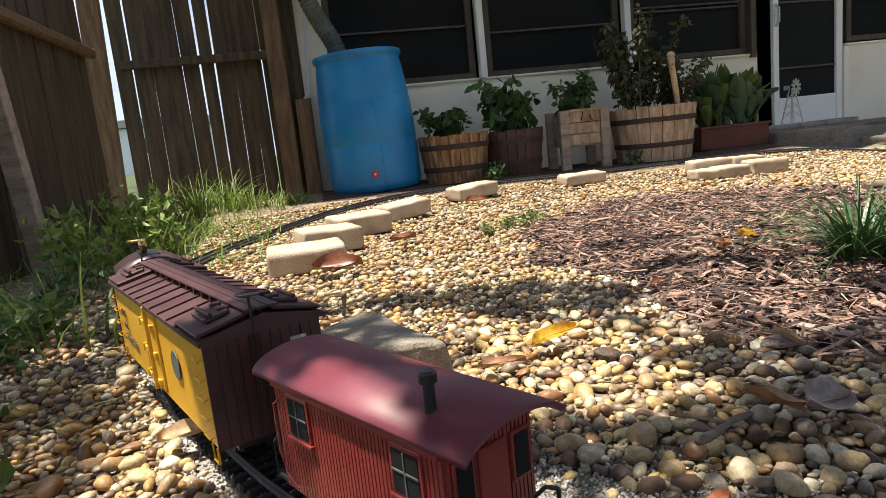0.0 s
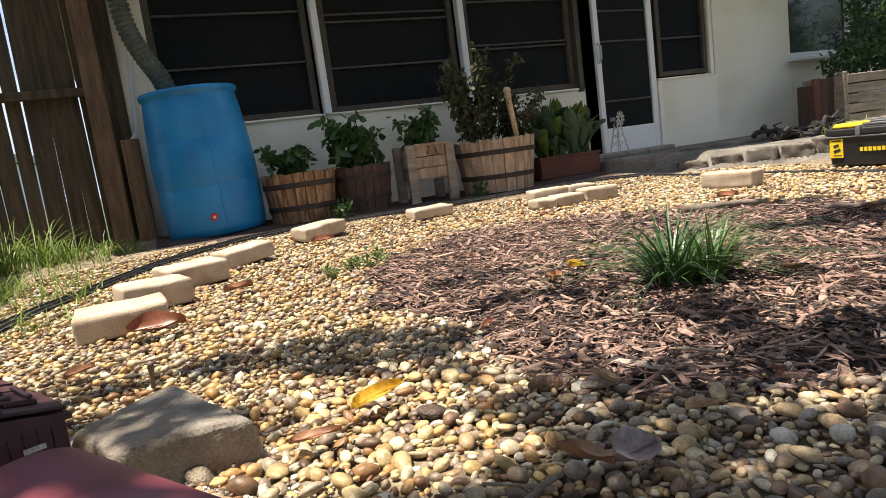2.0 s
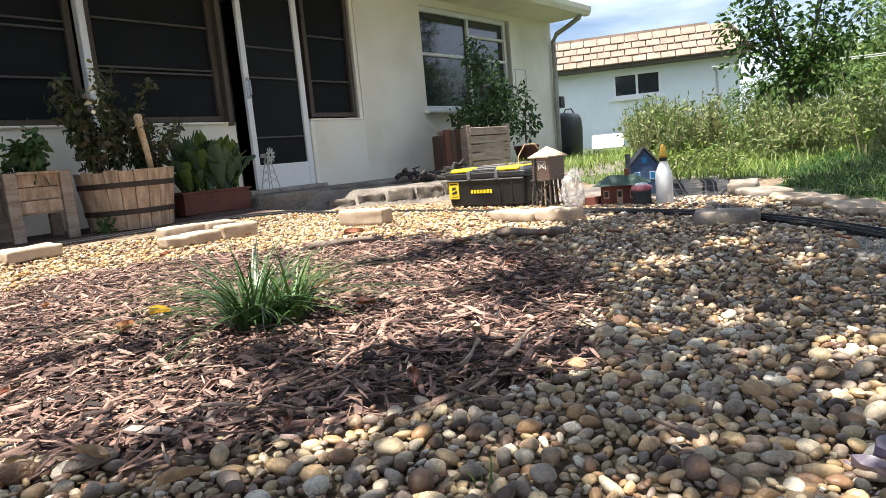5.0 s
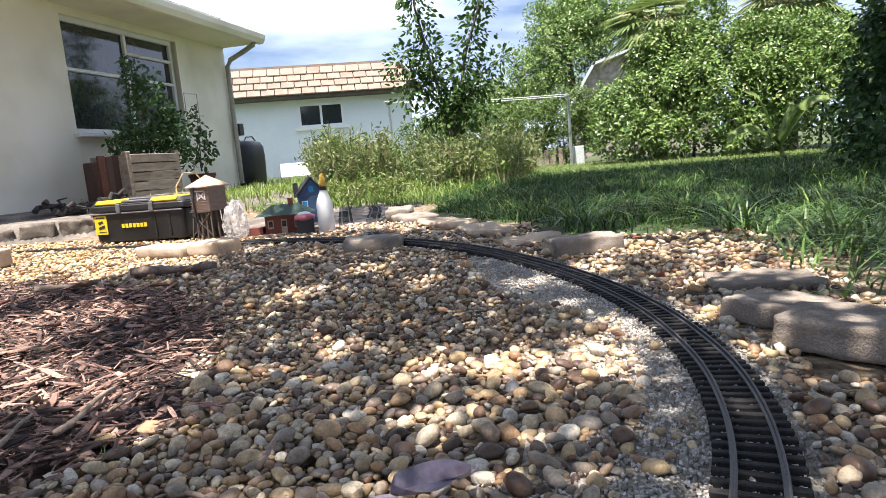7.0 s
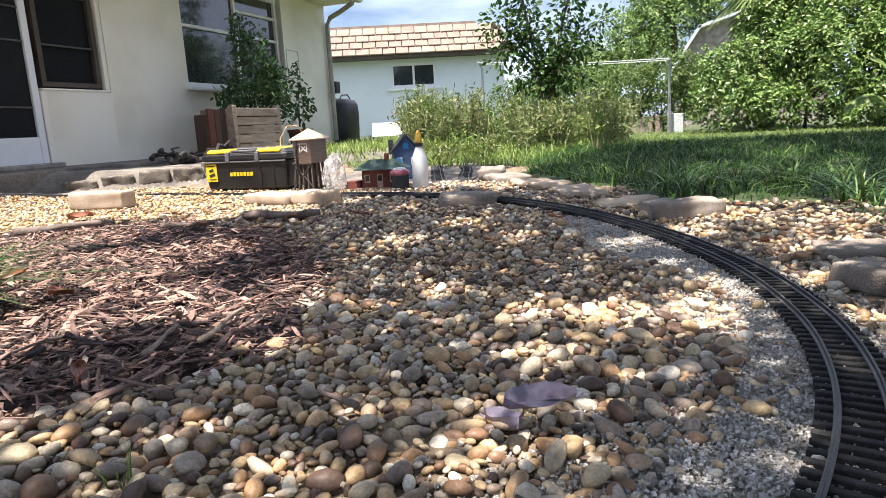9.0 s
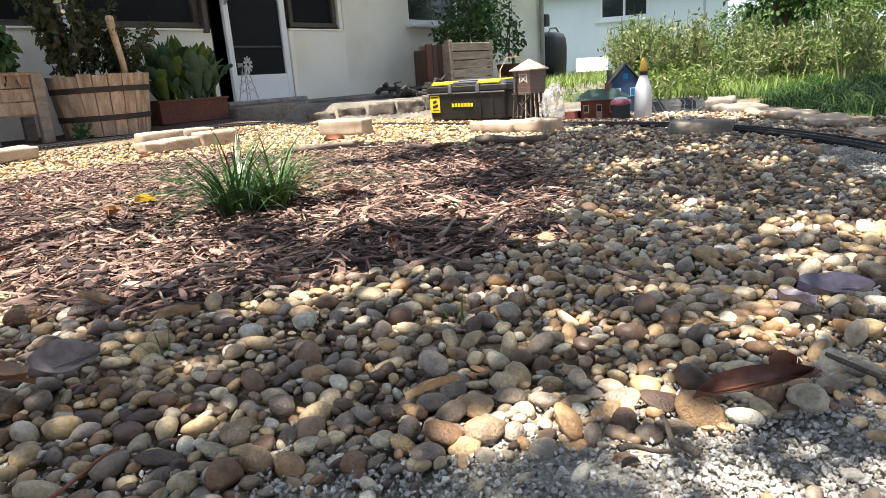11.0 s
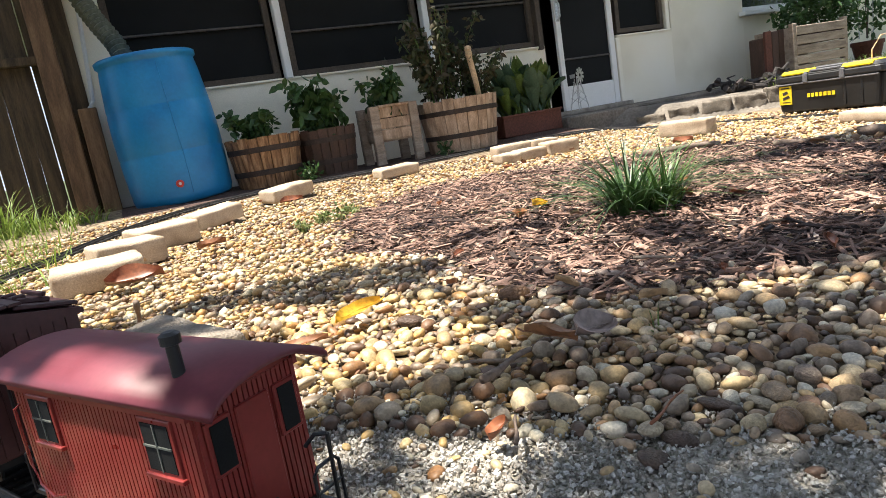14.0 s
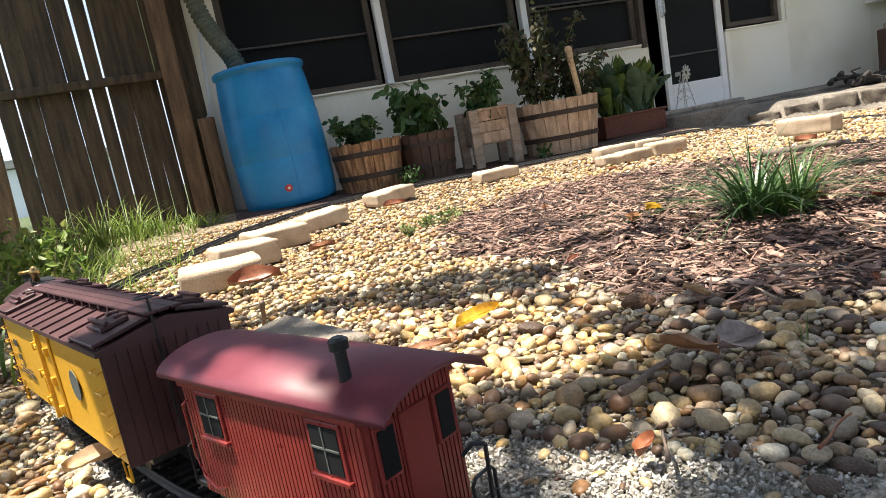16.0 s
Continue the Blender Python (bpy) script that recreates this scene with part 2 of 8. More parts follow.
M_TOWER = mat("tower_wood", [(0.20, 0.14, 0.11), (0.30, 0.22, 0.17)], 0.75, 20, 160, 0.3, stretch=(1, 1, 6))
M_TOWROOF = mat("tower_roof", [(0.40, 0.29, 0.20), (0.52, 0.40, 0.29)], 0.75, 20, 160, 0.2)
M_DEPOT = mat("depot_brick", [(0.13, 0.036, 0.026), (0.20, 0.06, 0.04)], 0.75, 20, 200, 0.3)
M_GREENROOF = mat("green_roof", [(0.022, 0.05, 0.036), (0.045, 0.09, 0.065)], 0.7, 20, 200, 0.3)
M_BLUEH = mat("blue_siding", [(0.045, 0.085, 0.17), (0.07, 0.125, 0.24)], 0.7, 20, 200, 0.2, stretch=(1, 1, 8))
M_SLATE = mat("slate_roof", [(0.07, 0.075, 0.08), (0.13, 0.135, 0.14)], 0.75, 20, 160, 0.3)
M_PINK = mat("pink_shop", [(0.35, 0.10, 0.14), (0.45, 0.18, 0.2)], 0.6, 20, 200, 0.1)
M_BOTTLE = mat("white_bottle", [(0.62, 0.64, 0.66), (0.72, 0.74, 0.75)], 0.4, 12, 100, 0.03, speck=0.05)
M_CAPY = mat("amber_cap", [(0.62, 0.34, 0.03), (0.72, 0.44, 0.06)], 0.45, 12, 100, 0.03)
M_BAG = mat("clear_bag", [(0.55, 0.54, 0.53), (0.75, 0.74, 0.73)], 0.12, 12, 40, 0.6, depth=0.02)
bagn = M_BAG.node_tree.nodes
see, half = bagn.new("ShaderNodeBsdfTransparent"), bagn.new("ShaderNodeMixShader")
half.inputs[0].default_value = 0.6
M_BAG.node_tree.links.new(bagn["Principled BSDF"].outputs[0], half.inputs[1])
M_BAG.node_tree.links.new(see.outputs[0], half.inputs[2])
M_BAG.node_tree.links.new(half.outputs[0], bagn["Material Output"].inputs["Surface"])
M_ROOFTILE = mat("clay_tile", [(0.245, 0.178, 0.135), (0.265, 0.195, 0.148), (0.285, 0.21, 0.162)], 0.85, 4, 60, 0.3, by="object", speck=0.15)
M_ROOF = mat("shingle_roof", [(0.30, 0.27, 0.24), (0.42, 0.39, 0.35)], 0.9, 3, 40, 0.4)
M_SHED = mat("shed_metal", [(0.55, 0.58, 0.60), (0.66, 0.69, 0.70)], 0.5, 3, 40, 0.1)
M_DRIFT = mat("dark_driftwood", [(0.025, 0.022, 0.022), (0.06, 0.052, 0.05)], 0.9, 12, 80, 0.8, depth=0.01)
M_BARK = mat("bark", [(0.06, 0.045, 0.035), (0.14, 0.11, 0.085)], 0.9, 12, 80, 0.8, stretch=(1, 1, 0.3), depth=0.01)
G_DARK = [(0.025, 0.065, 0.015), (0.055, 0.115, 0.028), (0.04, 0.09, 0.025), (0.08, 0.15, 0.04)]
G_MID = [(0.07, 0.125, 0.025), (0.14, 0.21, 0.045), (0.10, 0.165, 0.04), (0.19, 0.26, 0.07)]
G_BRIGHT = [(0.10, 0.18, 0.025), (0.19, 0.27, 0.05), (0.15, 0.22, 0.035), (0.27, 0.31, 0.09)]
M_OAK = mat("oak_leaf", G_DARK, 0.5, 20, 90, 0.1, by="island")
M_LDARK = mat("leaf_dark", G_DARK, 0.5, 20, 90, 0.1, by="island", leaf=0.25)
M_LMID = mat("leaf_mid", G_MID, 0.5, 20, 90, 0.1, by="island", leaf=0.3)
M_LBRIGHT = mat("leaf_bright", G_BRIGHT, 0.5, 20, 90, 0.1, by="island", leaf=0.35)
M_LWEED = mat("leaf_weed", [(0.09, 0.145, 0.035), (0.21, 0.255, 0.08), (0.28, 0.275, 0.13), (0.14, 0.20, 0.055), (0.06, 0.10, 0.03)], 0.6, 20, 90, 0.1, by="island", leaf=0.3)
M_LVINE = mat("leaf_straggling_vine", [(0.055, 0.05, 0.024), (0.03, 0.055, 0.018), (0.10, 0.075, 0.04), (0.035, 0.06, 0.02)], 0.7, 20, 90, 0.1, by="island", leaf=0.2)
M_LSAP = mat("leaf_sapling", [(0.03, 0.07, 0.016), (0.06, 0.12, 0.028), (0.10, 0.17, 0.04), (0.045, 0.09, 0.022)], 0.5, 20, 90, 0.1, by="island", leaf=0.3, spec=0.25)
M_LCOL = mat("collard_leaf", [(0.05, 0.10, 0.055), (0.08, 0.14, 0.08)], 0.5, 20, 90, 0.15, leaf=0.15)
M_LBUSH = mat("leaf_bush", [(0.043, 0.096, 0.022), (0.180, 0.282, 0.054), (0.090, 0.174, 0.036), (0.300, 0.384, 0.108), (0.060, 0.120, 0.029)], 0.4, 20, 90, 0.1, by="island", leaf=0.22)
M_LGRASS_SHADED = mat("shaded_lawn_blade", [(0.018, 0.055, 0.012), (0.038, 0.09, 0.018), (0.028, 0.075, 0.016), (0.07, 0.13, 0.03)], 0.6, 20, 90, 0.05, by="island", leaf=0.3, spec=0.15)
M_BLADE2 = mat("light_blade", [(0.03, 0.08, 0.018), (0.065, 0.13, 0.028), (0.11, 0.19, 0.04)], 0.4, 20, 90, 0.05, by="island", leaf=0.15)
M_LDRY = mat("leaf_dry_vine", [(0.10, 0.085, 0.04), (0.06, 0.09, 0.03), (0.16, 0.12, 0.06), (0.05, 0.08, 0.025)], 0.7, 20, 90, 0.1, by="island", leaf=0.25)
M_BLADE = mat("liriope_blade", [(0.012, 0.035, 0.014), (0.028, 0.065, 0.02), (0.045, 0.095, 0.025), (0.08, 0.14, 0.035)], 0.4, 20, 90, 0.05, by="island", leaf=0.08)
M_DEAD = mat("dead_leaf", [(0.14, 0.055, 0.03), (0.25, 0.11, 0.05), (0.34, 0.18, 0.09)], 0.5, 18, 120, 0.3, depth=0.002)
M_LEAFPURP = mat("purple_leaf", [(0.13, 0.11, 0.15), (0.22, 0.19, 0.25)], 0.35, 18, 120, 0.3, depth=0.002)
M_DEADGREY = mat("grey_leaf", [(0.19, 0.135, 0.12), (0.33, 0.26, 0.24)], 0.4, 18, 120, 0.3, depth=0.002)
M_DEADDK = mat("dark_brown_leaf", [(0.09, 0.04, 0.03), (0.19, 0.09, 0.06)], 0.4, 18, 120, 0.3, depth=0.002)
M_DEADRED = mat("red_leaf", [(0.15, 0.05, 0.025), (0.27, 0.095, 0.04)], 0.45, 18, 120, 0.3, depth=0.002)
M_LEAFYEL = mat("yellow_leaf", [(0.55, 0.30, 0.02), (0.68, 0.45, 0.04)], 0.5, 18, 120, 0.2, leaf=0.3)
M_STICK = mat("stick", [(0.10, 0.07, 0.055), (0.22, 0.17, 0.14)], 0.85, 30, 160, 0.5, depth=0.002)
M_LEAFTAN = mat("tan_leaf", [(0.34, 0.22, 0.12), (0.46, 0.32, 0.18)], 0.6, 18, 120, 0.2, depth=0.002)
M_STICKP = mat("pale_stick", [(0.20, 0.15, 0.115), (0.33, 0.265, 0.205)], 0.85, 30, 160, 0.5, depth=0.002)
M_CHIP1 = mat("mulch_chip_single", [(0.041, 0.025, 0.021), (0.253, 0.155, 0.121), (0.098, 0.057, 0.046), (0.380, 0.247, 0.190), (0.028, 0.018, 0.016), (0.299, 0.184, 0.144), (0.149, 0.092, 0.074), (0.506, 0.391, 0.322)], 0.85, 60, 260, 0.5, by="object", speck=0.35, depth=0.0015)
M_STAKE = mat("pale_wood_handle", [(0.48, 0.34, 0.20), (0.60, 0.45, 0.28)], 0.6, 8, 80, 0.1)
M_RED = mat("red_plastic", [(0.5, 0.03, 0.02), (0.6, 0.05, 0.03)], 0.4, 8, 80, 0)
M_STEEL = mat("galvanised", [(0.42, 0.43, 0.43), (0.58, 0.59, 0.59)], 0.4, 12, 100, 0.05, metal=0.7)
M_WIRE = mat("pale_line", [(0.6, 0.6, 0.56), (0.7, 0.7, 0.66)], 0.5, 12, 100, 0)

# ---- helpers for meshes ----


def thing(name, label, category, group="", at=(0, 0, 0), rz=0.0, kind=""):
    ob = new(name)
    ob.empty_display_size = 0.05
    ob.matrix_world = pose(*at, 0, 0, rz)
    return tagged(ob, label, category, group, kind)


def part(name, bm, material, parent=None, label="", smooth=False):
    me = bpy.data.meshes.new(name)
    if isinstance(bm, tuple):
        me.from_pydata(bm[0], [], bm[1])
    else:
        bm.to_mesh(me)
        bm.free()
    me.materials.append(material)
    if smooth:
        me.polygons.foreach_set("use_smooth", [True] * len(me.polygons))
    ob = new(name, me)
    if parent is not None:
        ob.parent = parent
    if label:
        ob["label"] = label
    return ob


def box(bm, c, s, bevel=0.0, rz=0.0, rx=0.0, ry=0.0, seg=1):
    made = bmesh.ops.create_cube(bm, size=1.0)
    vs = made["verts"]
    bmesh.ops.scale(bm, vec=s, verts=vs)
    if bevel:
        es = list({e for v in vs for e in v.link_edges})
        out = bmesh.ops.bevel(bm, geom=es, offset=bevel, segments=seg, affect="EDGES", profile=0.6)
        vs = list({v for f in out["faces"] for v in f.verts} | {v for v in vs if v.is_valid})
    bmesh.ops.transform(bm, matrix=pose(*c, rx, ry, rz), verts=vs)
    return vs


def boxes(*rows, bevel=0.0):
    bm = bmesh.new()
    for c, s, *r in rows:
        box(bm, c, s, bevel, *r)
    return bm


def lathe(profile, seg=24, bm=None, at=(0, 0, 0), cap=True):
    """Turned shape: profile of (radius, z)."""
    bm = bm or bmesh.new()
    rings = []
    for r, z in profile:
        rings.append([bm.verts.new((at[0] + r * math.cos(2 * math.pi * k / seg), at[1] + r * math.sin(2 * math.pi * k / seg), at[2] + z)) for k in range(seg)])
    for a, b in zip(rings, rings[1:]):
        for k in range(seg):
            bm.faces.new((a[k], a[(k + 1) % seg], b[(k + 1) % seg], b[k]))
    if cap:
        bm.faces.new(rings[0][::-1])
        bm.faces.new(rings[-1])
    return bm


def tube(points, r, seg=8, bm=None, taper=1.0, cap=True):
    bm = bm or bmesh.new()
    pts = [Vector(p) for p in points]
    rings, n = [], len(pts)
    for i, p in enumerate(pts):
        d = (pts[min(i + 1, n - 1)] - pts[max(i - 1, 0)]).normalized()
        u = d.cross(Vector((0, 0, 1)) if abs(d.z) < 0.9 else Vector((1, 0, 0))).normalized()
        w = d.cross(u)
        rad = (r[i] if isinstance(r, (list, tuple)) else r * (1 + (taper - 1) * i / max(1, n - 1)))
        rings.append([bm.verts.new(p + float(rad) * (math.cos(2 * math.pi * k / seg) * u + math.sin(2 * math.pi * k / seg) * w)) for k in range(seg)])
    for a, b in zip(rings, rings[1:]):
        for k in range(seg):
            bm.faces.new((a[k], a[(k + 1) % seg], b[(k + 1) % seg], b[k]))
    if cap:
        bm.faces.new(rings[0][::-1])
        bm.faces.new(rings[-1])
    return bm


def merge(*bms):
    out = bmesh.new()
    for b in bms:
        me = bpy.data.meshes.new("tmp")
        b.to_mesh(me)
        b.free()
        out.from_mesh(me)
        bpy.data.meshes.remove(me)
    return out


def rough_up(bm, amount, size):
    for v in bm.verts:
        v.co += amount * noise.noise_vector(v.co * size)
    return bm


def smooth01(a, b, x):
    t = np.clip((x - a) / (b - a), 0, 1)
    return t * t * (3 - 2 * t)


def gz(x, y):
    """Height of the ground."""
    x, y = np.asarray(x, float), np.asarray(y, float)
    z = 0.085 * smooth01(3.0, 4.1, y) * (1 - smooth01(3.2, 3.6, x))
    up = smooth01(7.6, 7.72 + 0.2 * smooth01(3.6, 3.9, y), x + y) * smooth01(2.35, 2.65, y)
    z = z * (1 - up) + up * (0.115 + 0.035 * smooth01(3.3, 4.4, y))
    z = z + 0.012 * np.sin(2.1 * x + 0.5) * np.sin(1.7 * y + 1.0)
    return z


def ground(x, y, lift=0.0):
    return float(gz(x, y)) + lift


rng = np.random.default_rng(7)


def leaf_mesh(centres, size, up=0.35, seed=1, long=1.9, fold=0.25, oval=False):
    """Many small folded leaves, one at each centre; oval leaves have shoulders and a drooping tip."""
    g = np.random.default_rng(seed)
    c = np.asarray(centres, float)
    n = len(c)
    d = g.normal(size=(n, 3)) + (0, 0, up)
    d /= np.linalg.norm(d, axis=1)[:, None]
    s = np.cross(d, g.normal(size=(n, 3)))
    s /= np.linalg.norm(s, axis=1)[:, None] + 1e-9
    u = np.cross(d, s)
    ln = size * g.uniform(0.6, 1.3, n)[:, None]
    w = ln / long
    i = np.arange(n)[:, None]
    if oval:
        rows = [c]
        for q, k in ((0.22, 0.40), (0.5, 0.5), (0.8, 0.27)):
            m = c + d * ln * q - np.array((0, 0, 1)) * ln * 0.18 * q * q
            rows += [m + s * w * k + u * w * fold * k, m, m - s * w * k + u * w * fold * k]
        rows.append(c + d * ln - np.array((0, 0, 1)) * ln * 0.2)
        i = i * 11
        f = [(0, 1, 2), (0, 2, 3), (1, 4, 5), (1, 5, 2), (2, 5, 6), (2, 6, 3), (4, 7, 8), (4, 8, 5), (5, 8, 9), (5, 9, 6), (7, 10, 8), (8, 10, 9)]
        return np.stack(rows, 1).reshape(-1, 3).tolist(), np.concatenate([np.hstack([i + k for k in t]) for t in f]).tolist()
    tip, left, right = c + d * ln, c + d * ln * 0.45 + s * w * 0.5 + u * w * fold, c + d * ln * 0.45 - s * w * 0.5 + u * w * fold
    v = np.stack([c, left, tip, right], 1).reshape(-1, 3)
    i = i * 4
    f = np.concatenate([np.hstack([i, i + 1, i + 2]), np.hstack([i, i + 2, i + 3])])
    return v.tolist(), f.tolist()


def clumps(blobs, seed, each=9, share=0.36):
    """Small tufts set on the skins of larger blobs."""
    g = np.random.default_rng(seed + 500)
    out = []
    for b in blobs:
        for _ in range(each):
            d = g.normal(size=3)
            d /= np.linalg.norm(d)
            d[2] = abs(d[2]) if g.random() < 0.6 else d[2]
            r = np.array(b[3:])
            out.append((*(np.array(b[:3]) + d * r * g.uniform(0.55, 0.98)), *(r * share * g.uniform(0.6, 1.2))))
    return out


def cloud(n, blobs, seed=2, shell=0.45):
    """Points in and near the skins of blobs (x, y, z, rx, ry, rz), thickened here and there."""
    g = np.random.default_rng(seed)
    b = np.asarray(blobs, float)
    vol = (b[:, 3] * b[:, 4] * b[:, 5]) ** 0.75
    which = g.choice(len(b), n, p=vol / vol.sum())
    d = g.normal(size=(n, 3))
    d /= np.linalg.norm(d, axis=1)[:, None]
    r = shell + (1 - shell) * g.random(n) ** 0.6
    r *= 1 + 0.22 * np.sin(5 * d[:, 0] + which) * np.cos(4 * d[:, 1] - which) + 0.12 * np.sin(11 * d[:, 2] + which)
    return b[which, :3] + d * r[:, None] * b[which, 3:]


def blades(rows, seed=3, seg=3):
    """Grass blades: rows of (x, y, z, length, width, lean angle, lean amount)."""
    verts, faces = [], []
    for x, y, z, ln, w, az, lean in rows:
        dx, dy = math.cos(az), math.sin(az)
        base = len(verts)
        for k in range(seg + 1):
            t = k / seg
            out = lean * ln * t * t
            h = ln * (t - 0.45 * lean * t * t)
            ww = w * (1 - 0.9 * t ** 1.6) * 0.5
            verts.append((x + dx * out - dy * ww, y + dy * out + dx * ww, z + h))
            verts.append((x + dx * out + dy * ww, y + dy * out - dx * ww, z + h))
        for k in range(seg):
            a = base + 2 * k
            faces.append((a, a + 1, a + 3, a + 2))
    return verts, faces
# ---- ground ----
MULCH = [(0.76, 1.8), (1.0, 2.45), (1.5, 2.72), (1.95, 2.5), (2.3, 2.1), (2.55, 1.7), (2.3, 1.1), (1.95, 0.72), (1.5, 0.55), (1.05, 0.62), (0.86, 0.82), (0.8, 1.25)]


def inside(poly, x, y):
    x, y = np.asarray(x, float), np.asarray(y, float)
    hit = np.zeros(x.shape, bool)
    n = len(poly)
    for k in range(n):
        (x0, y0), (x1, y1) = poly[k], poly[(k + 1) % n]
        hit ^= ((y0 > y) != (y1 > y)) & (x < (x1 - x0) * (y - y0) / (y1 - y0 + 1e-12) + x0)
    return hit


def in_mulch(x, y):
    wob = 0.07 * np.sin(9 * np.asarray(x) + 3 * np.asarray(y)) * np.sin(7 * np.asarray(y) - 2)
    return inside(MULCH, np.asarray(x) + wob, np.asarray(y) + wob)


LOOP = [(1.243, -0.216), (1.48, -0.253), (1.715, -0.243), (2.042, -0.181), (2.405, -0.021), (2.75, 0.225), (3.0, 0.49), (3.21, 0.83), (3.38, 1.22),
        (3.53, 1.66), (3.62, 2.1), (3.66, 2.5), (3.65, 2.88), (3.55, 3.2), (3.32, 3.48), (2.96, 3.66), (2.45, 3.72), (1.85, 3.74), (1.3, 3.74), (0.85, 3.69), (0.45, 3.56),
        (0.12, 3.34), (-0.1, 3.04), (-0.24, 2.7), (-0.32, 2.32), (-0.31, 1.92), (-0.20, 1.53), (-0.112, 1.29), (-0.058, 1.12), (0.004, 0.97), (0.068, 0.825), (0.14, 0.69), (0.225, 0.57),
        (0.37, 0.39), (0.55, 0.19), (0.77, 0.0), (1.0, -0.13)]


def spline(points, step, closed=True):
    p = np.asarray(points, float)
    n = len(p)
    out = []
    for k in range(n if closed else n - 1):
        idx = [(k + j) % n if closed else min(max(k + j, 0), n - 1) for j in (-1, 0, 1, 2)]
        a, b, c, d = p[idx]
        for t in np.linspace(0, 1, 24, endpoint=False):
            out.append(0.5 * (2 * b + (c - a) * t + (2 * a - 5 * b + 4 * c - d) * t ** 2 + (3 * b - a - 3 * c + d) * t ** 3))
    if not closed:
        out.append(p[-1])
    q = np.array(out + ([out[0]] if closed else []))
    s = np.r_[0, np.cumsum(np.linalg.norm(np.diff(q, axis=0), axis=1))]
    m = max(2, int(round(s[-1] / step)))
    at = np.linspace(0, s[-1], m + (0 if closed else 1), endpoint=not closed)
    return np.stack([np.interp(at, s, q[:, k]) for k in range(q.shape[1])], 1)


for share in (0.5, -0.52):
    LOOP = [tuple(np.array(LOOP[k]) + share * ((np.array(LOOP[k - 1]) + np.array(LOOP[(k + 1) % len(LOOP)])) / 2 - np.array(LOOP[k]))) for k in range(len(LOOP))]
LINE = spline(LOOP, 0.02)


def track_far(x, y):
    x, y = np.atleast_1d(np.asarray(x, float)), np.atleast_1d(np.asarray(y, float))
    out = np.empty(x.shape)
    for k in range(0, len(x), 4000):
        d = (x[k:k + 4000, None] - LINE[None, ::2, 0]) ** 2 + (y[k:k + 4000, None] - LINE[None, ::2, 1]) ** 2
        out[k:k + 4000] = np.sqrt(d.min(1))
    return out


def stretch_axis(lo, hi, step, far):
    core = np.arange(lo, hi, step)
    out = [hi]
    while out[-1] < far:
        out.append(out[-1] + max(step, 0.28 * (out[-1] - hi + step * 2)))
    low = [lo]
    while low[-1] > -far:
        low.append(low[-1] - max(step, 0.28 * (lo - low[-1] + step * 2)))
    return np.array(low[:0:-1] + list(core) + out)


gx, gy = stretch_axis(-1.2, 6.0, 0.05, 400), stretch_axis(-1.5, 4.9, 0.05, 400)
X, Y = np.meshgrid(gx, gy)
near = np.exp(-((X - 2) ** 2 + (Y - 1.5) ** 2) / 18)
Z = gz(X, Y) + near * 0.006 * (np.sin(17 * X + 2 * Y) * np.sin(15 * Y - X))
nx, ny = len(gx), len(gy)
idx = np.arange(nx * ny).reshape(ny, nx)
quads = np.stack([idx[:-1, :-1], idx[:-1, 1:], idx[1:, 1:], idx[1:, :-1]], -1).reshape(-1, 4)
gme = bpy.data.meshes.new("ground")
gme.from_pydata(np.stack([X, Y, Z], -1).reshape(-1, 3).tolist(), [], quads.tolist())
cx, cy = (X[:-1, :-1] + X[1:, 1:]).ravel() / 2, (Y[:-1, :-1] + Y[1:, 1:]).ravel() / 2
kindof = np.full(len(cx), 3)
bedzone = (cx > -1.0) & (cx < 5.3) & (cy > -0.75) & (cy < 4.6) & ~((cx > 3.6) & (cy < 0.9)) & ~((cx > 2.9) & (cy < 0.15))
kindof[bedzone] = 0
kindof[in_mulch(cx, cy)] = 1
kindof[bedzone & (cy > 3.72 + 0.05 * np.sin(6 * cx)) & (cx > 0.2) & (cx < 3.3)] = 1
kindof[((track_far(cx, cy) < 0.1) | ((track_far(cx, cy) < 0.22) & inside(LOOP, cx, cy))) & (cy < 1.3) & (cx < 2.8) & bedzone] = 2
kindof[(cx > 3.55) & (cx < 5.9) & (cy > 0.85) & (cy < 2.2) & (cy > 0.35 * cx - 0.55)] = 4
kindof[(cx + cy > 7.5) & (cy > 2.5) & (cx > 3.0) & (cx < 7.5)] = 4
for m in (M_BED, M_SOIL, M_GRITBED, M_LAWN, M_DIRT):
    gme.materials.append(m)
gme.polygons.foreach_set("material_index", kindof.astype(np.int32))
gme.polygons.foreach_set("use_smooth", np.ones(len(kindof), bool))
tagged(new("ground", gme), "flat yard ground of pebbles, mulch and lawn", "ground", kind="structure")

# ---- house ----
WY, WT = 4.53, 0.16
house = thing("house", "cream stucco one-storey house with a screened porch", "house", kind="structure")


def wall_box(x0, x1, z0, z1, y0=WY, y1=WY + WT):
    return ((x0 + x1) / 2, (y0 + y1) / 2, (z0 + z1) / 2), (x1 - x0, y1 - y0, z1 - z0)


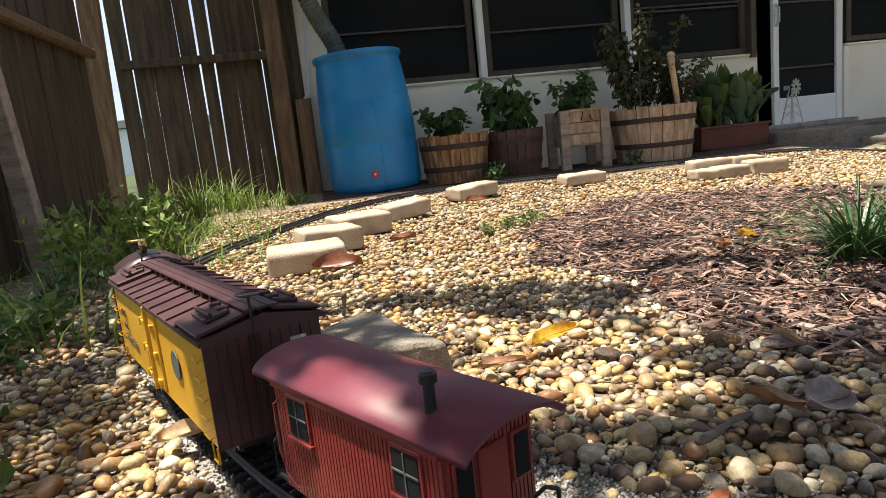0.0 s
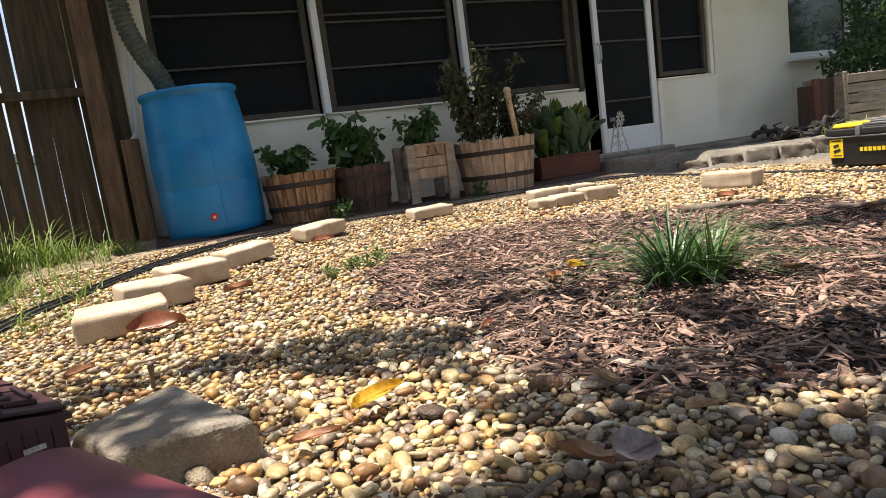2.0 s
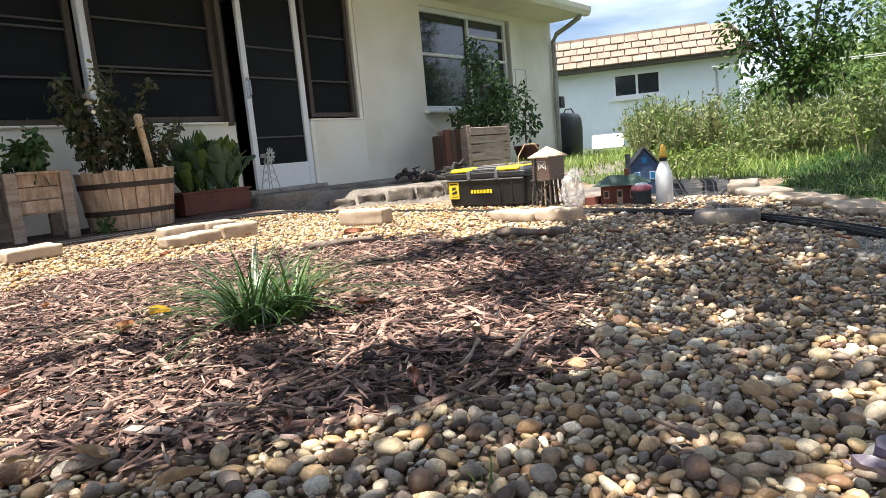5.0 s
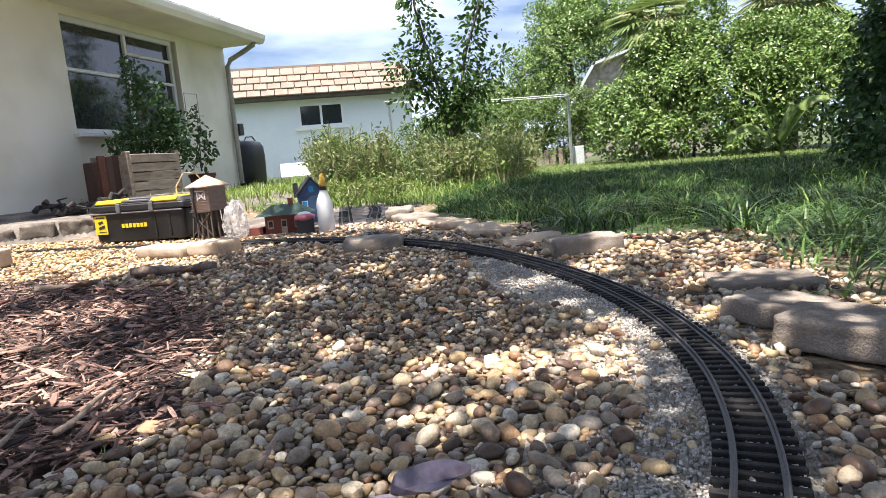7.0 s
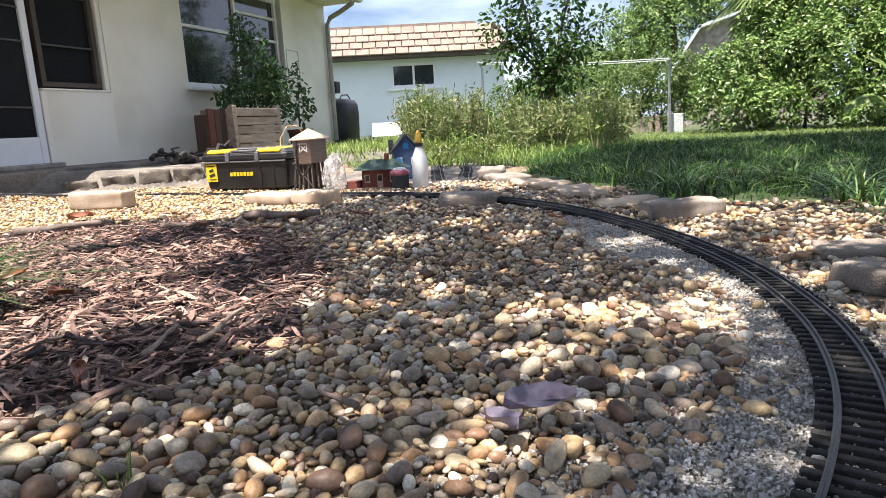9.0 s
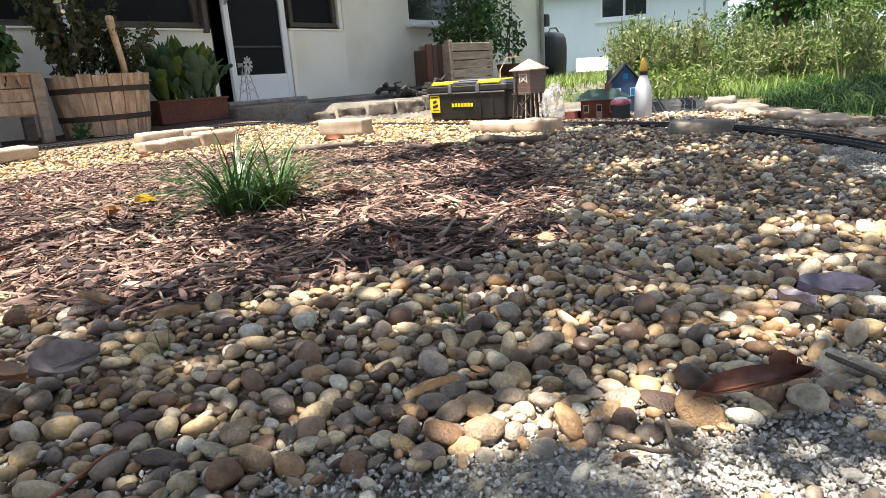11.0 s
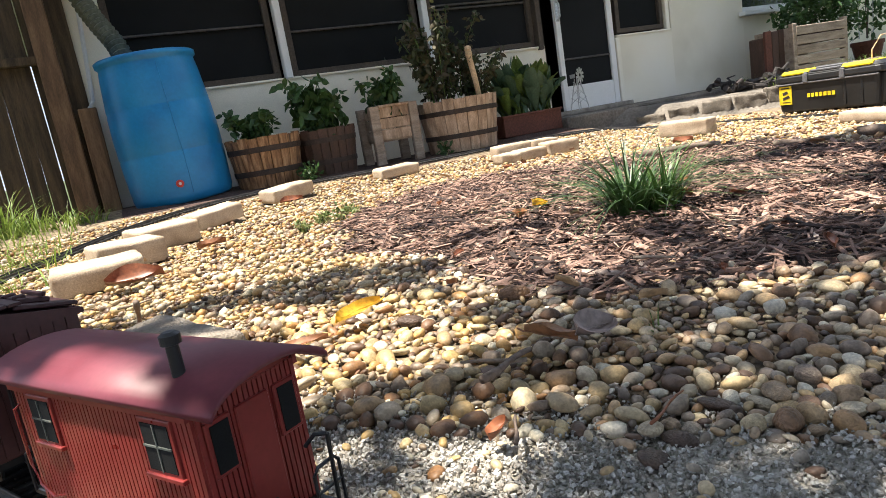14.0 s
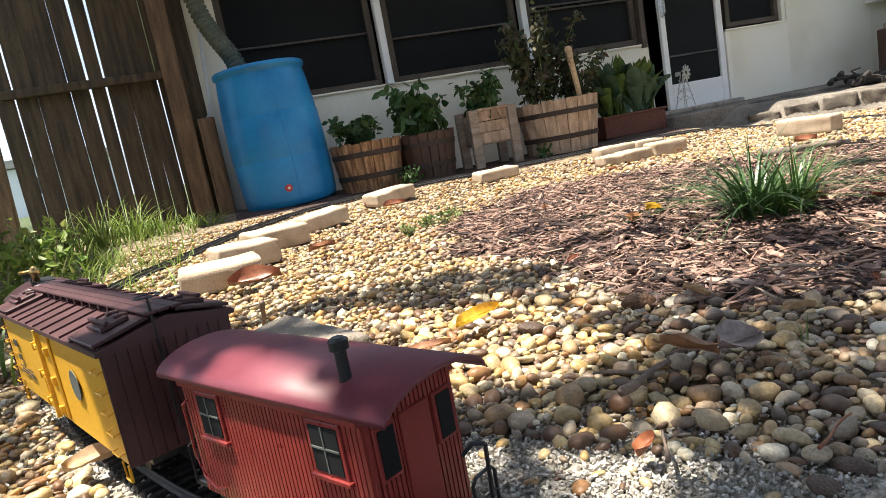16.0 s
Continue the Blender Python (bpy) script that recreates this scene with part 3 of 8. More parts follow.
for c, size in (
    wall_box(0.17, 0.36, -0.1, 2.35), wall_box(0.36, 3.56, -0.1, 0.735), wall_box(4.33, 4.99, -0.1, 0.75), wall_box(0.36, 4.99, 2.2, 2.35),
    wall_box(4.99, 5.955, -0.1, 2.35), wall_box(5.955, 7.68, -0.1, 0.83), wall_box(5.955, 7.68, 1.93, 2.35), wall_box(7.68, 8.77, -0.1, 2.35),
    ((8.69, 7.5, 1.1), (0.16, 5.8, 2.45)), ((0.25, 7.5, 1.1), (0.16, 5.8, 2.45)), ((4.5, 10.4, 1.1), (8.6, 0.16, 2.45)),
    ((5.05, 5.9, 1.1), (0.1, 2.4, 2.45)), ((2.6, 7.0, 1.1), (5.0, 0.1, 2.45))):
    part("wall", boxes((c, size)), M_STUCCO, house)
# near-black ceiling, floor and inner sheets put the indoor shade into colour
part("ceiling", boxes(((4.5, 7.5, 2.38), (8.7, 5.9, 0.05))), M_ROOMSHADE, house)
part("floor", boxes(((2.6, 5.8, 0.17), (4.7, 2.2, 0.05))), M_ROOMSHADE, house)
part("porch_lining", boxes(((2.6, 6.9, 1.2), (4.6, 0.04, 2.1)), ((0.36, 5.8, 1.2), (0.04, 2.1, 2.1)), ((4.96, 5.8, 1.2), (0.04, 2.1, 2.1)), ((2.6, 5.8, 2.33), (4.6, 2.1, 0.03))), M_ROOMSHADE, house)
# eave lengthened unseen to x -0.55, added to keep sun off the barrel
rbm = bmesh.new()
rv = [rbm.verts.new(p) for p in ((-0.55, 4.02, 2.10), (8.78, 4.02, 2.10), (8.78, 7.5, 2.75), (-0.55, 7.5, 2.75), (8.78, 10.9, 2.10), (-0.55, 10.9, 2.10),
                                (-0.55, 4.02, 2.02), (8.78, 4.02, 2.02), (8.78, 10.9, 2.02), (-0.55, 10.9, 2.02))]
for f in ((0, 1, 2, 3), (3, 2, 4, 5), (6, 7, 1, 0), (9, 5, 4, 8), (1, 7, 8, 4), (1, 4, 2), (0, 5, 9, 6), (0, 3, 5)):
    rbm.faces.new([rv[k] for k in f])
part("roof", rbm, M_ROOF, house)
part("soffit", boxes(((4.115, 4.27, 2.012), (9.31, 0.51, 0.012))), M_STUCCO, house)
gut = bmesh.new()
prof = [(0, 0), (-0.055, 0.005), (-0.085, 0.045), (-0.09, 0.10), (-0.10, 0.105), (-0.105, 0.10), (-0.10, 0.04), (-0.065, -0.012), (0, -0.012)]
ends = [[gut.verts.new((x, 4.018 + py, 2.01 + pz)) for py, pz in prof] for x in (-0.55, 8.79)]
for k in range(len(prof) - 1):
    gut.faces.new((ends[0][k], ends[1][k], ends[1][k + 1], ends[0][k + 1]))
gut.faces.new(ends[1])
part("gutter", gut, M_STUCCO, house, "cream gutter along the eave")
part("downspout", merge(tube([(8.62, 3.99, 2.03), (8.63, 4.02, 1.97), (8.68, 4.22, 1.90), (8.73, 4.42, 1.84), (8.74, 4.48, 1.76), (8.74, 4.48, 0.2)], 0.032, 10)), M_ALU, house, "grey downspout at the corner")
part("meter_box", boxes(((8.86, 4.5, 0.93), (0.12, 0.1, 0.16)), bevel=0.01), M_BLACK, house, "dark box on the wall corner")
part("downspout", merge(tube([(0.27, 4.49, 2.1), (0.25, 4.49, 1.3), (0.2, 4.49, 0.75), (0.17, 4.44, 0.7)], 0.012, 8)), M_WHITE, house, "thin white pipe")


def porch_window(x0, x1, z0, z1, rails):
    w = thing("window", "dark insect screen in a worn aluminium frame", "window", "porch screens", (0, 0, 0), kind="structure")
    y = WY + 0.05
    part("window_frame", boxes((((x0 + x1) / 2, y, z0 + 0.02), (x1 - x0, 0.05, 0.04)), (((x0 + x1) / 2, y, z1 - 0.02), (x1 - x0, 0.05, 0.04)),
                               ((x0 + 0.022, y, (z0 + z1) / 2), (0.044, 0.05, z1 - z0 - 0.08)), ((x1 - 0.022, y, (z0 + z1) / 2), (0.044, 0.05, z1 - z0 - 0.08)), bevel=0.004), M_BROWNTRIM, w)
    part("pane", boxes((((x0 + x1) / 2, y + 0.012, (z0 + z1) / 2), (x1 - x0 - 0.08, 0.004, z1 - z0 - 0.08))), M_SCREEN, w)
    for z in rails:
        part("rail", boxes((((x0 + x1) / 2, y - 0.006, z), (x1 - x0 - 0.09, 0.018, 0.014)), bevel=0.003), M_SCREENRAIL, w)
    return w


porch_window(0.36, 1.37, 0.75, 2.2, (1.11, 1.44, 1.75))
porch_window(1.45, 2.46, 0.75, 2.2, (1.05, 1.36, 1.41, 1.75))
porch_window(2.54, 3.49, 0.757, 2.2, (1.11, 1.14, 1.46, 1.75))
porch_window(4.37, 4.93, 0.78, 2.2, (1.10, 1.49, 1.85))
for x in (1.41, 2.50):
    part("mullion", boxes(((x, WY - 0.005, 1.47), (0.05, 0.07, 1.46)), bevel=0.006), M_WHITE, house, "white painted post between screens")
part("jamb", boxes(((3.515, WY + 0.02, 1.45), (0.045, 0.10, 1.46)), bevel=0.004), M_BROWNTRIM, house)
part("jamb", boxes(((4.965, WY + 0.05, 1.48), (0.045, 0.09, 1.46)), bevel=0.004), M_STUCCO, house)
part("sill", boxes(((1.955, WY + 0.01, 0.741), (3.2, 0.05, 0.018)), bevel=0.006), M_STUCCO, house)
part("sill", boxes(((4.66, WY + 0.015, 0.757), (0.66, 0.05, 0.018)), bevel=0.006), M_STUCCO, house)
part("door_post", boxes(((4.33, WY + 0.05, 0.45), (0.05, 0.14, 0.58)), bevel=0.006), M_STUCCO, house)
# near-black sheet painted as shade in the gap beside the door
part("doorway_lining", boxes(((3.60, WY + 0.13, 1.2), (0.10, 0.03, 2.0))), M_ROOMSHADE, house)

door = thing("door", "white framed screen door standing slightly ajar", "door", at=(4.29, WY - 0.01, 0.195), rz=3, kind="structure")
part("frame", boxes(((-0.035, 0, 0.98), (0.06, 0.035, 1.96)), ((-0.612, 0, 0.98), (0.05, 0.035, 1.96)), ((-0.326, 0, 0.10), (0.524, 0.03, 0.20)), ((-0.326, 0, 1.93), (0.524, 0.03, 0.06)), bevel=0.004), M_WHITE, door)
part("pane", boxes(((-0.326, 0.006, 1.05), (0.524, 0.004, 1.70))), M_SCREEN, door)
for z in (0.42, 0.90, 1.14):
    part("rail", boxes(((-0.326, -0.002, z), (0.524, 0.012, 0.014)), bevel=0.003), M_SCREENRAIL, door)
part("handle", merge(tube([(-0.615, -0.02, 0.74), (-0.615, -0.05, 0.76), (-0.615, -0.05, 0.86), (-0.615, -0.02, 0.88)], 0.009, 8), boxes(((-0.615, -0.016, 0.81), (0.035, 0.012, 0.17)), bevel=0.004)), M_STEEL, door, "grey metal pull handle")
part("threshold", boxes(((3.93, WY - 0.06, 0.18), (0.80, 0.16, 0.035)), bevel=0.006), M_CONC, house)

win = thing("window", "wide aluminium window with blinds behind dark glass", "window", kind="structure")
y = WY + 0.07
part("window_frame", boxes(((6.82, y, 0.86), (1.72, 0.05, 0.05)), ((6.82, y, 1.905), (1.72, 0.05, 0.05)), ((5.98, y, 1.38), (0.045, 0.05, 1.0)), ((7.655, y, 1.38), (0.045, 0.05, 1.0)),
                           ((6.87, y, 1.38), (0.04, 0.05, 1.0)), ((6.425, y, 1.44), (0.85, 0.05, 0.035)), ((7.26, y, 1.69), (0.74, 0.05, 0.03)), ((7.26, y, 1.43), (0.74, 0.05, 0.03)), bevel=0.005), M_WHITE, win)
for x0, x1, z0, z1 in ((6.0, 6.85, 0.885, 1.42), (6.0, 6.85, 1.46, 1.88), (6.89, 7.63, 0.885, 1.415), (6.89, 7.63, 1.445, 1.675), (6.89, 7.63, 1.705, 1.88)):
    part("pane", boxes((((x0 + x1) / 2, y + 0.01, (z0 + z1) / 2), (x1 - x0, 0.006, z1 - z0))), M_GLASS, win)
part("window_sill", boxes(((6.8, WY - 0.015, 0.815), (1.8, 0.11, 0.04)), bevel=0.008), M_WHITE, win)
part("reveal", boxes(((7.72, WY + 0.03, 1.38), (0.08, 0.10, 1.1))), M_STUCCO, win)
for k in range(30):
    part("blind_slat", boxes(((6.425, y + 0.05, 1.0 + 0.03 * k), (0.83, 0.022, 0.002), 0, 24, 0)), M_SLATBLIND, win)
# the strip takes dark M_DIRT so that its colour carries the eave shade
patio = tagged(part("patio", rough_up(boxes(((4.8, 4.27, 0.087), (3.0, 0.54, 0.15)), bevel=0.012), 0.004, 6), M_DIRT), "concrete strip along the house wall, eave shade put into its colour", "patio", kind="structure")

# ---- fence ----
fence = thing("fence", "weathered dark board fence with daylight between boards", "fence", kind="structure")
fx = -0.945
k = 0
while fx < -0.02:
    w = 0.094 + 0.02 * math.sin(k * 2.3)
    gap = 0.003 + 0.0035 * abs(math.sin(k * 1.7))
    b = boxes(((0, 0, 1.0), (w, 0.02, 2.2)), bevel=0.002)
    rough_up(b, 0.003, 3)
    ob = part("board", b, M_FENCE, fence)
    ob.matrix_basis = pose(fx + w / 2, 4.47 + 0.004 * math.sin(k * 3.1), 0.04, 0, 0.5 * math.sin(k * 1.3), 0)
    fx += w + gap
    k += 1
part("board", rough_up(boxes(((0.125, 4.50, 1.05), (0.10, 0.02, 2.25)), bevel=0.002), 0.003, 3), M_FENCE, fence)
part("rail", rough_up(boxes(((-0.43, 4.43, 1.0), (0.95, 0.045, 0.05)), bevel=0.004), 0.004, 5), M_FENCE, fence)
part("post", rough_up(boxes(((0.03, 4.42, 1.0), (0.11, 0.11, 2.3)), bevel=0.005), 0.005, 4), M_POST, fence, "brown square post")
part("post", rough_up(boxes(((0.16, 4.40, 0.35), (0.10, 0.09, 0.70)), bevel=0.005), 0.005, 4), M_POST, fence, "short brown post")
part("post", rough_up(boxes(((-1.045, 4.47, 1.0), (0.12, 0.06, 2.3), 0, 0, 2), bevel=0.004), 0.005, 4), M_POST, fence, "narrow leaning post")
side = thing("fence", "dark board fence with a rounded top rail", "fence", kind="structure")
for k in range(16):
    b = boxes(((0, 0, 1.0), (0.02, 0.108, 2.2)), bevel=0.002)
    rough_up(b, 0.003, 3)
    ob = part("board", b, M_FENCE, side)
    ob.matrix_basis = pose(-0.985 + 0.003 * math.sin(k * 2.7), 2.28 + 0.112 * k, 0.02, 0.4 * math.sin(k * 1.9), 0, 0)
part("rail", rough_up(boxes(((-0.945, 3.13, 1.02), (0.05, 1.85, 0.055)), bevel=0.012), 0.004, 5), M_POST, side)
part("post", rough_up(boxes(((-0.92, 2.72, 0.7), (0.07, 0.07, 1.5), 0, 0, -4), bevel=0.004), 0.004, 4), M_PLANKG, side, "pale grey post")

# ---- track ----
track = thing("railway_track", "black garden railway track curving over pebbles", "track")
RAILZ = 0.028
tie_bm = boxes(((0, 0, 0.005), (0.086, 0.0095, 0.010)), bevel=0.0012)
tie_me = bpy.data.meshes.new("sleeper")
tie_bm.to_mesh(tie_me)
tie_bm.free()
tie_me.materials.append(M_TIE)


def track_z(x, y):
    return float(gz(x, y)) + (0.002 if x < 3.5 else -0.006)


ties = spline(LOOP, 0.0215)
tang = np.roll(ties, -1, 0) - np.roll(ties, 1, 0)
rest_v, rest_f, count = [], [], 0
tie_v = [v.co.copy() for v in tie_me.vertices]
tie_p = [tuple(p.vertices) for p in tie_me.polygons]
for (x, y), (dx, dy) in zip(ties, tang):
    turn = math.degrees(math.atan2(dy, dx)) + 90 + rng.uniform(-1.5, 1.5)
    m = pose(x, y, track_z(x, y), 0, 0, turn)
    if y < 1.75 and x < 2.3 and count < 290:
        ob = new("sleeper", tie_me)
        ob.parent, ob.matrix_basis = track, m
        count += 1
    else:
        base = len(rest_v)
        rest_v += [tuple(m @ v) for v in tie_v]
        rest_f += [tuple(base + i for i in p) for p in tie_p]
tagged(part("sleeper", (rest_v, rest_f), M_TIE, track), kind="stuff")


def rail_bm(line, off, closed=True):
    n = len(line)
    t = (np.roll(line, -1, 0) - np.roll(line, 1, 0)) if closed else np.gradient(line, axis=0)
    t = t / np.linalg.norm(t, axis=1)[:, None]
    nrm = np.stack([-t[:, 1], t[:, 0]], 1)
    prof = [(-0.0035, 0.009), (-0.0035, 0.0105), (-0.0009, 0.012), (-0.0009, 0.0155), (-0.0015, 0.0165), (-0.0015, 0.0180), (-0.0008, 0.0186), (0.0008, 0.0186), (0.0015, 0.0180), (0.0015, 0.0165), (0.0009, 0.0155), (0.0009, 0.012), (0.0035, 0.0105), (0.0035, 0.009)]
    v, f = [], []
    for k in range(n):
        z = track_z(*line[k])
        for a, h in prof:
            q = line[k] + nrm[k] * (off + a)
            v.append((q[0], q[1], z + h))
    m = len(prof)
    for k in range(n if closed else n - 1):
        j = (k + 1) % n
        for i in range(m):
            f.append((k * m + i, j * m + i, j * m + (i + 1) % m, k * m + (i + 1) % m))
    return v, f


for off in (-0.0225, 0.0225):
    part("rail", rail_bm(spline(LOOP, 0.03), off), M_RAIL, track, "dark worn metal rail")

spur = thing("railway_track", "black sidings fanning out on pale gravel", "track")
for pts in (((3.5, 1.02), (3.8, 1.12), (4.3, 1.32), (4.9, 1.55), (5.5, 1.78)), ((3.33, 0.8), (3.8, 0.98), (4.4, 1.18), (5.0, 1.36), (5.4, 1.52)), ((3.9, 0.98), (4.3, 1.05), (4.8, 1.14), (5.3, 1.28))):
    ln = spline(pts, 0.04, False)
    for off in (-0.0225, 0.0225):
        part("rail", rail_bm(ln, off, False), M_RAIL, spur)
    tl = spline(pts, 0.03, False)
    tt = np.gradient(tl, axis=0)
    sv, sf = [], []
    for (x, y), (dx, dy) in zip(tl, tt):
        m = pose(x, y, track_z(x, y), 0, 0, math.degrees(math.atan2(dy, dx)) + 90)
        base = len(sv)
        sv += [tuple(m @ v) for v in tie_v]
        sf += [tuple(base + i for i in p) for p in tie_p]
    tagged(part("sleeper", (sv, sf), M_TIE, spur), kind="stuff")

# ---- train ----


def on_track(s):
    """Place and heading on the loop, s metres along from its start."""
    seg = np.linalg.norm(np.diff(np.vstack([LINE, LINE[:1]]), axis=0), axis=1)
    cum = np.r_[0, np.cumsum(seg)]
    s = s % cum[-1]
    loop = np.vstack([LINE, LINE[:1]])
    return np.array([np.interp(s, cum, loop[:, k]) for k in (0, 1)])


def s_near(x, y):
    k = int(np.argmin((LINE[:, 0] - x) ** 2 + (LINE[:, 1] - y) ** 2))
    seg = np.linalg.norm(np.diff(LINE, axis=0), axis=1)
    return float(np.r_[0, np.cumsum(seg)][k])


def ride(ob, s, base):
    a, b = on_track(s + base / 2), on_track(s - base / 2)
    d = b - a
    c = (a + b) / 2
    z = track_z(*c) + 0.0185
    ob.matrix_world = pose(c[0], c[1], z, 0, 0, math.degrees(math.atan2(d[1], d[0])))


def wheelset(parent, x, r=0.015, mat_=None):
    m_ = mat_ or M_LOCO
    for sgn in (-1, 1):
        bm = lathe([(0.004, -0.006), (r, -0.006), (r, 0.002), (r + 0.003, 0.002), (r + 0.003, 0.005), (r * 0.75, 0.005), (r * 0.7, 0.002), (0.006, 0.002), (0.005, 0.007), (0.0, 0.007)], 18, cap=False)
        bmesh.ops.transform(bm, matrix=pose(x, sgn * 0.0245, r, 90 * sgn, 0, 0), verts=bm.verts)
        part("wheel", bm, m_, parent)
    part("axle", tube([(x, -0.028, r), (x, 0.028, r)], 0.003, 6), m_, parent)


def truck(parent, x):
    bm = bmesh.new()
    for sgn in (-1, 1):
        box(bm, (x, sgn * 0.036, 0.021), (0.075, 0.006, 0.012), 0.002)
        box(bm, (x, sgn * 0.037, 0.012), (0.03, 0.006, 0.012), 0.002)
        for dx in (-0.028, 0.028):
            box(bm, (x + dx, sgn * 0.037, 0.0155), (0.014, 0.008, 0.014), 0.003)
    box(bm, (x, 0, 0.024), (0.03, 0.07, 0.01), 0.002)
    part("bogie", bm, M_LOCO, parent)
    for dx in (-0.028, 0.028):
        wheelset(parent, x + dx)


def coupler(parent, x, sgn):
    part("coupler", merge(tube([(x, 0, 0.03), (x + sgn * 0.04, 0, 0.03)], 0.005, 6), boxes(((x + sgn * 0.046, 0.006 * sgn, 0.03), (0.016, 0.02, 0.018)), bevel=0.003)), M_LOCO, parent)


S_CAR = s_near(0.0, 0.98)
L, W, ZB, ZT = 0.512, 0.126, 0.041, 0.160
car = thing("boxcar", "yellow toy refrigerator boxcar with a maroon roof", "toy train car")
bm = boxes(((0, 0, (ZB + ZT) / 2), (L, W, ZT - ZB)), bevel=0.0015)
part("body", bm, M_YELLOW, car)
for sgn in (-1, 1):
    bm = bmesh.new()
    box(bm, (sgn * (L / 2 + 0.001), 0, (ZB + ZT) / 2 + 0.002), (0.003, W + 0.003, ZT - ZB + 0.004), 0.0005)
    for k in range(11):
        box(bm, (sgn * (L / 2 + 0.003), -W / 2 + (k + 0.5) * W / 11, (ZB + ZT) / 2), (0.0015, W / 11 - 0.0012, ZT - ZB - 0.006))
    for y0, n in ((-0.04, 6),):
        for k in range(n):
            box(bm, (sgn * (L / 2 + 0.007), y0, ZB + 0.012 + k * 0.0145), (0.0022, 0.026, 0.0022))
            for dy in (-0.012, 0.012):
                box(bm, (sgn * (L / 2 + 0.005), y0 + dy, ZB + 0.012 + k * 0.0145), (0.004, 0.0022, 0.0022))
    part("end_wall", bm, M_MAROON, car, "dark maroon planked car end")
# pitched roof with panel seams
bm = bmesh.new()
rw, ridge = W / 2 + 0.006, ZT + 0.016
sect = [(-rw, ZT - 0.004), (-rw, ZT + 0.001), (0, ridge), (rw, ZT + 0.001), (rw, ZT - 0.004)]
e0 = [bm.verts.new((-L / 2 - 0.009, a, b)) for a, b in sect]
e1 = [bm.verts.new((L / 2 + 0.009, a, b)) for a, b in sect]
for k in range(5):
    bm.faces.new((e0[k], e0[(k + 1) % 5], e1[(k + 1) % 5], e1[k]))
bm.faces.new(e0[::-1])
bm.faces.new(e1)
slope = math.degrees(math.atan2(0.015, rw))
roof = part("roof", bm, M_MAROON, car, "maroon panelled roof")
for sgn in (-1, 1):
    for k in range(-4, 5):
        part("seam", boxes(((k * 0.044, sgn * rw / 2, (ZT + ridge) / 2 + 0.001), (0.0024, rw * 1.01, 0.0036), 0, -sgn * slope)), M_MAROON, roof)
    for e in (-1, 1):
        part("hatch_board", boxes(((e * (L / 2 - 0.04), sgn * (rw / 2 + 0.006), (ZT + ridge) / 2 + 0.0035), (0.085, rw * 0.82, 0.004), 0, -sgn * slope), bevel=0.001), M_MAROON, roof)
bm = bmesh.new()
for dy in (-0.0125, 0, 0.0125):
    box(bm, (0, dy, ridge + 0.006), (L + 0.02, 0.0112, 0.003), 0.0006)
for k in range(-6, 7):
    box(bm, (k * 0.035, 0, ridge + 0.002), (0.005, 0.036, 0.006))
part("roof_walk", bm, M_MAROON, car, "maroon running boards along the ridge")
for e in (-1, 1):
    for sgn in (-1, 1):
        bm = bmesh.new()
        zz = (ZT + ridge) / 2 + 0.0085
        box(bm, (e * (L / 2 - 0.045), sgn * (rw / 2 + 0.004), zz), (0.05, 0.028, 0.005), 0.001, 0, -sgn * slope)
        box(bm, (e * (L / 2 - 0.045), sgn * (rw / 2 + 0.012), zz + 0.004), (0.058, 0.004, 0.004), 0.0008)
        box(bm, (e * (L / 2 - 0.058), sgn * (rw / 2 - 0.006), zz + 0.005), (0.008, 0.012, 0.005), 0.001)
        box(bm, (e * (L / 2 - 0.032), sgn * (rw / 2 - 0.006), zz + 0.005), (0.008, 0.012, 0.005), 0.001)
        part("ice_hatch", bm, M_MAROON, car, "dark hatch with hinges")
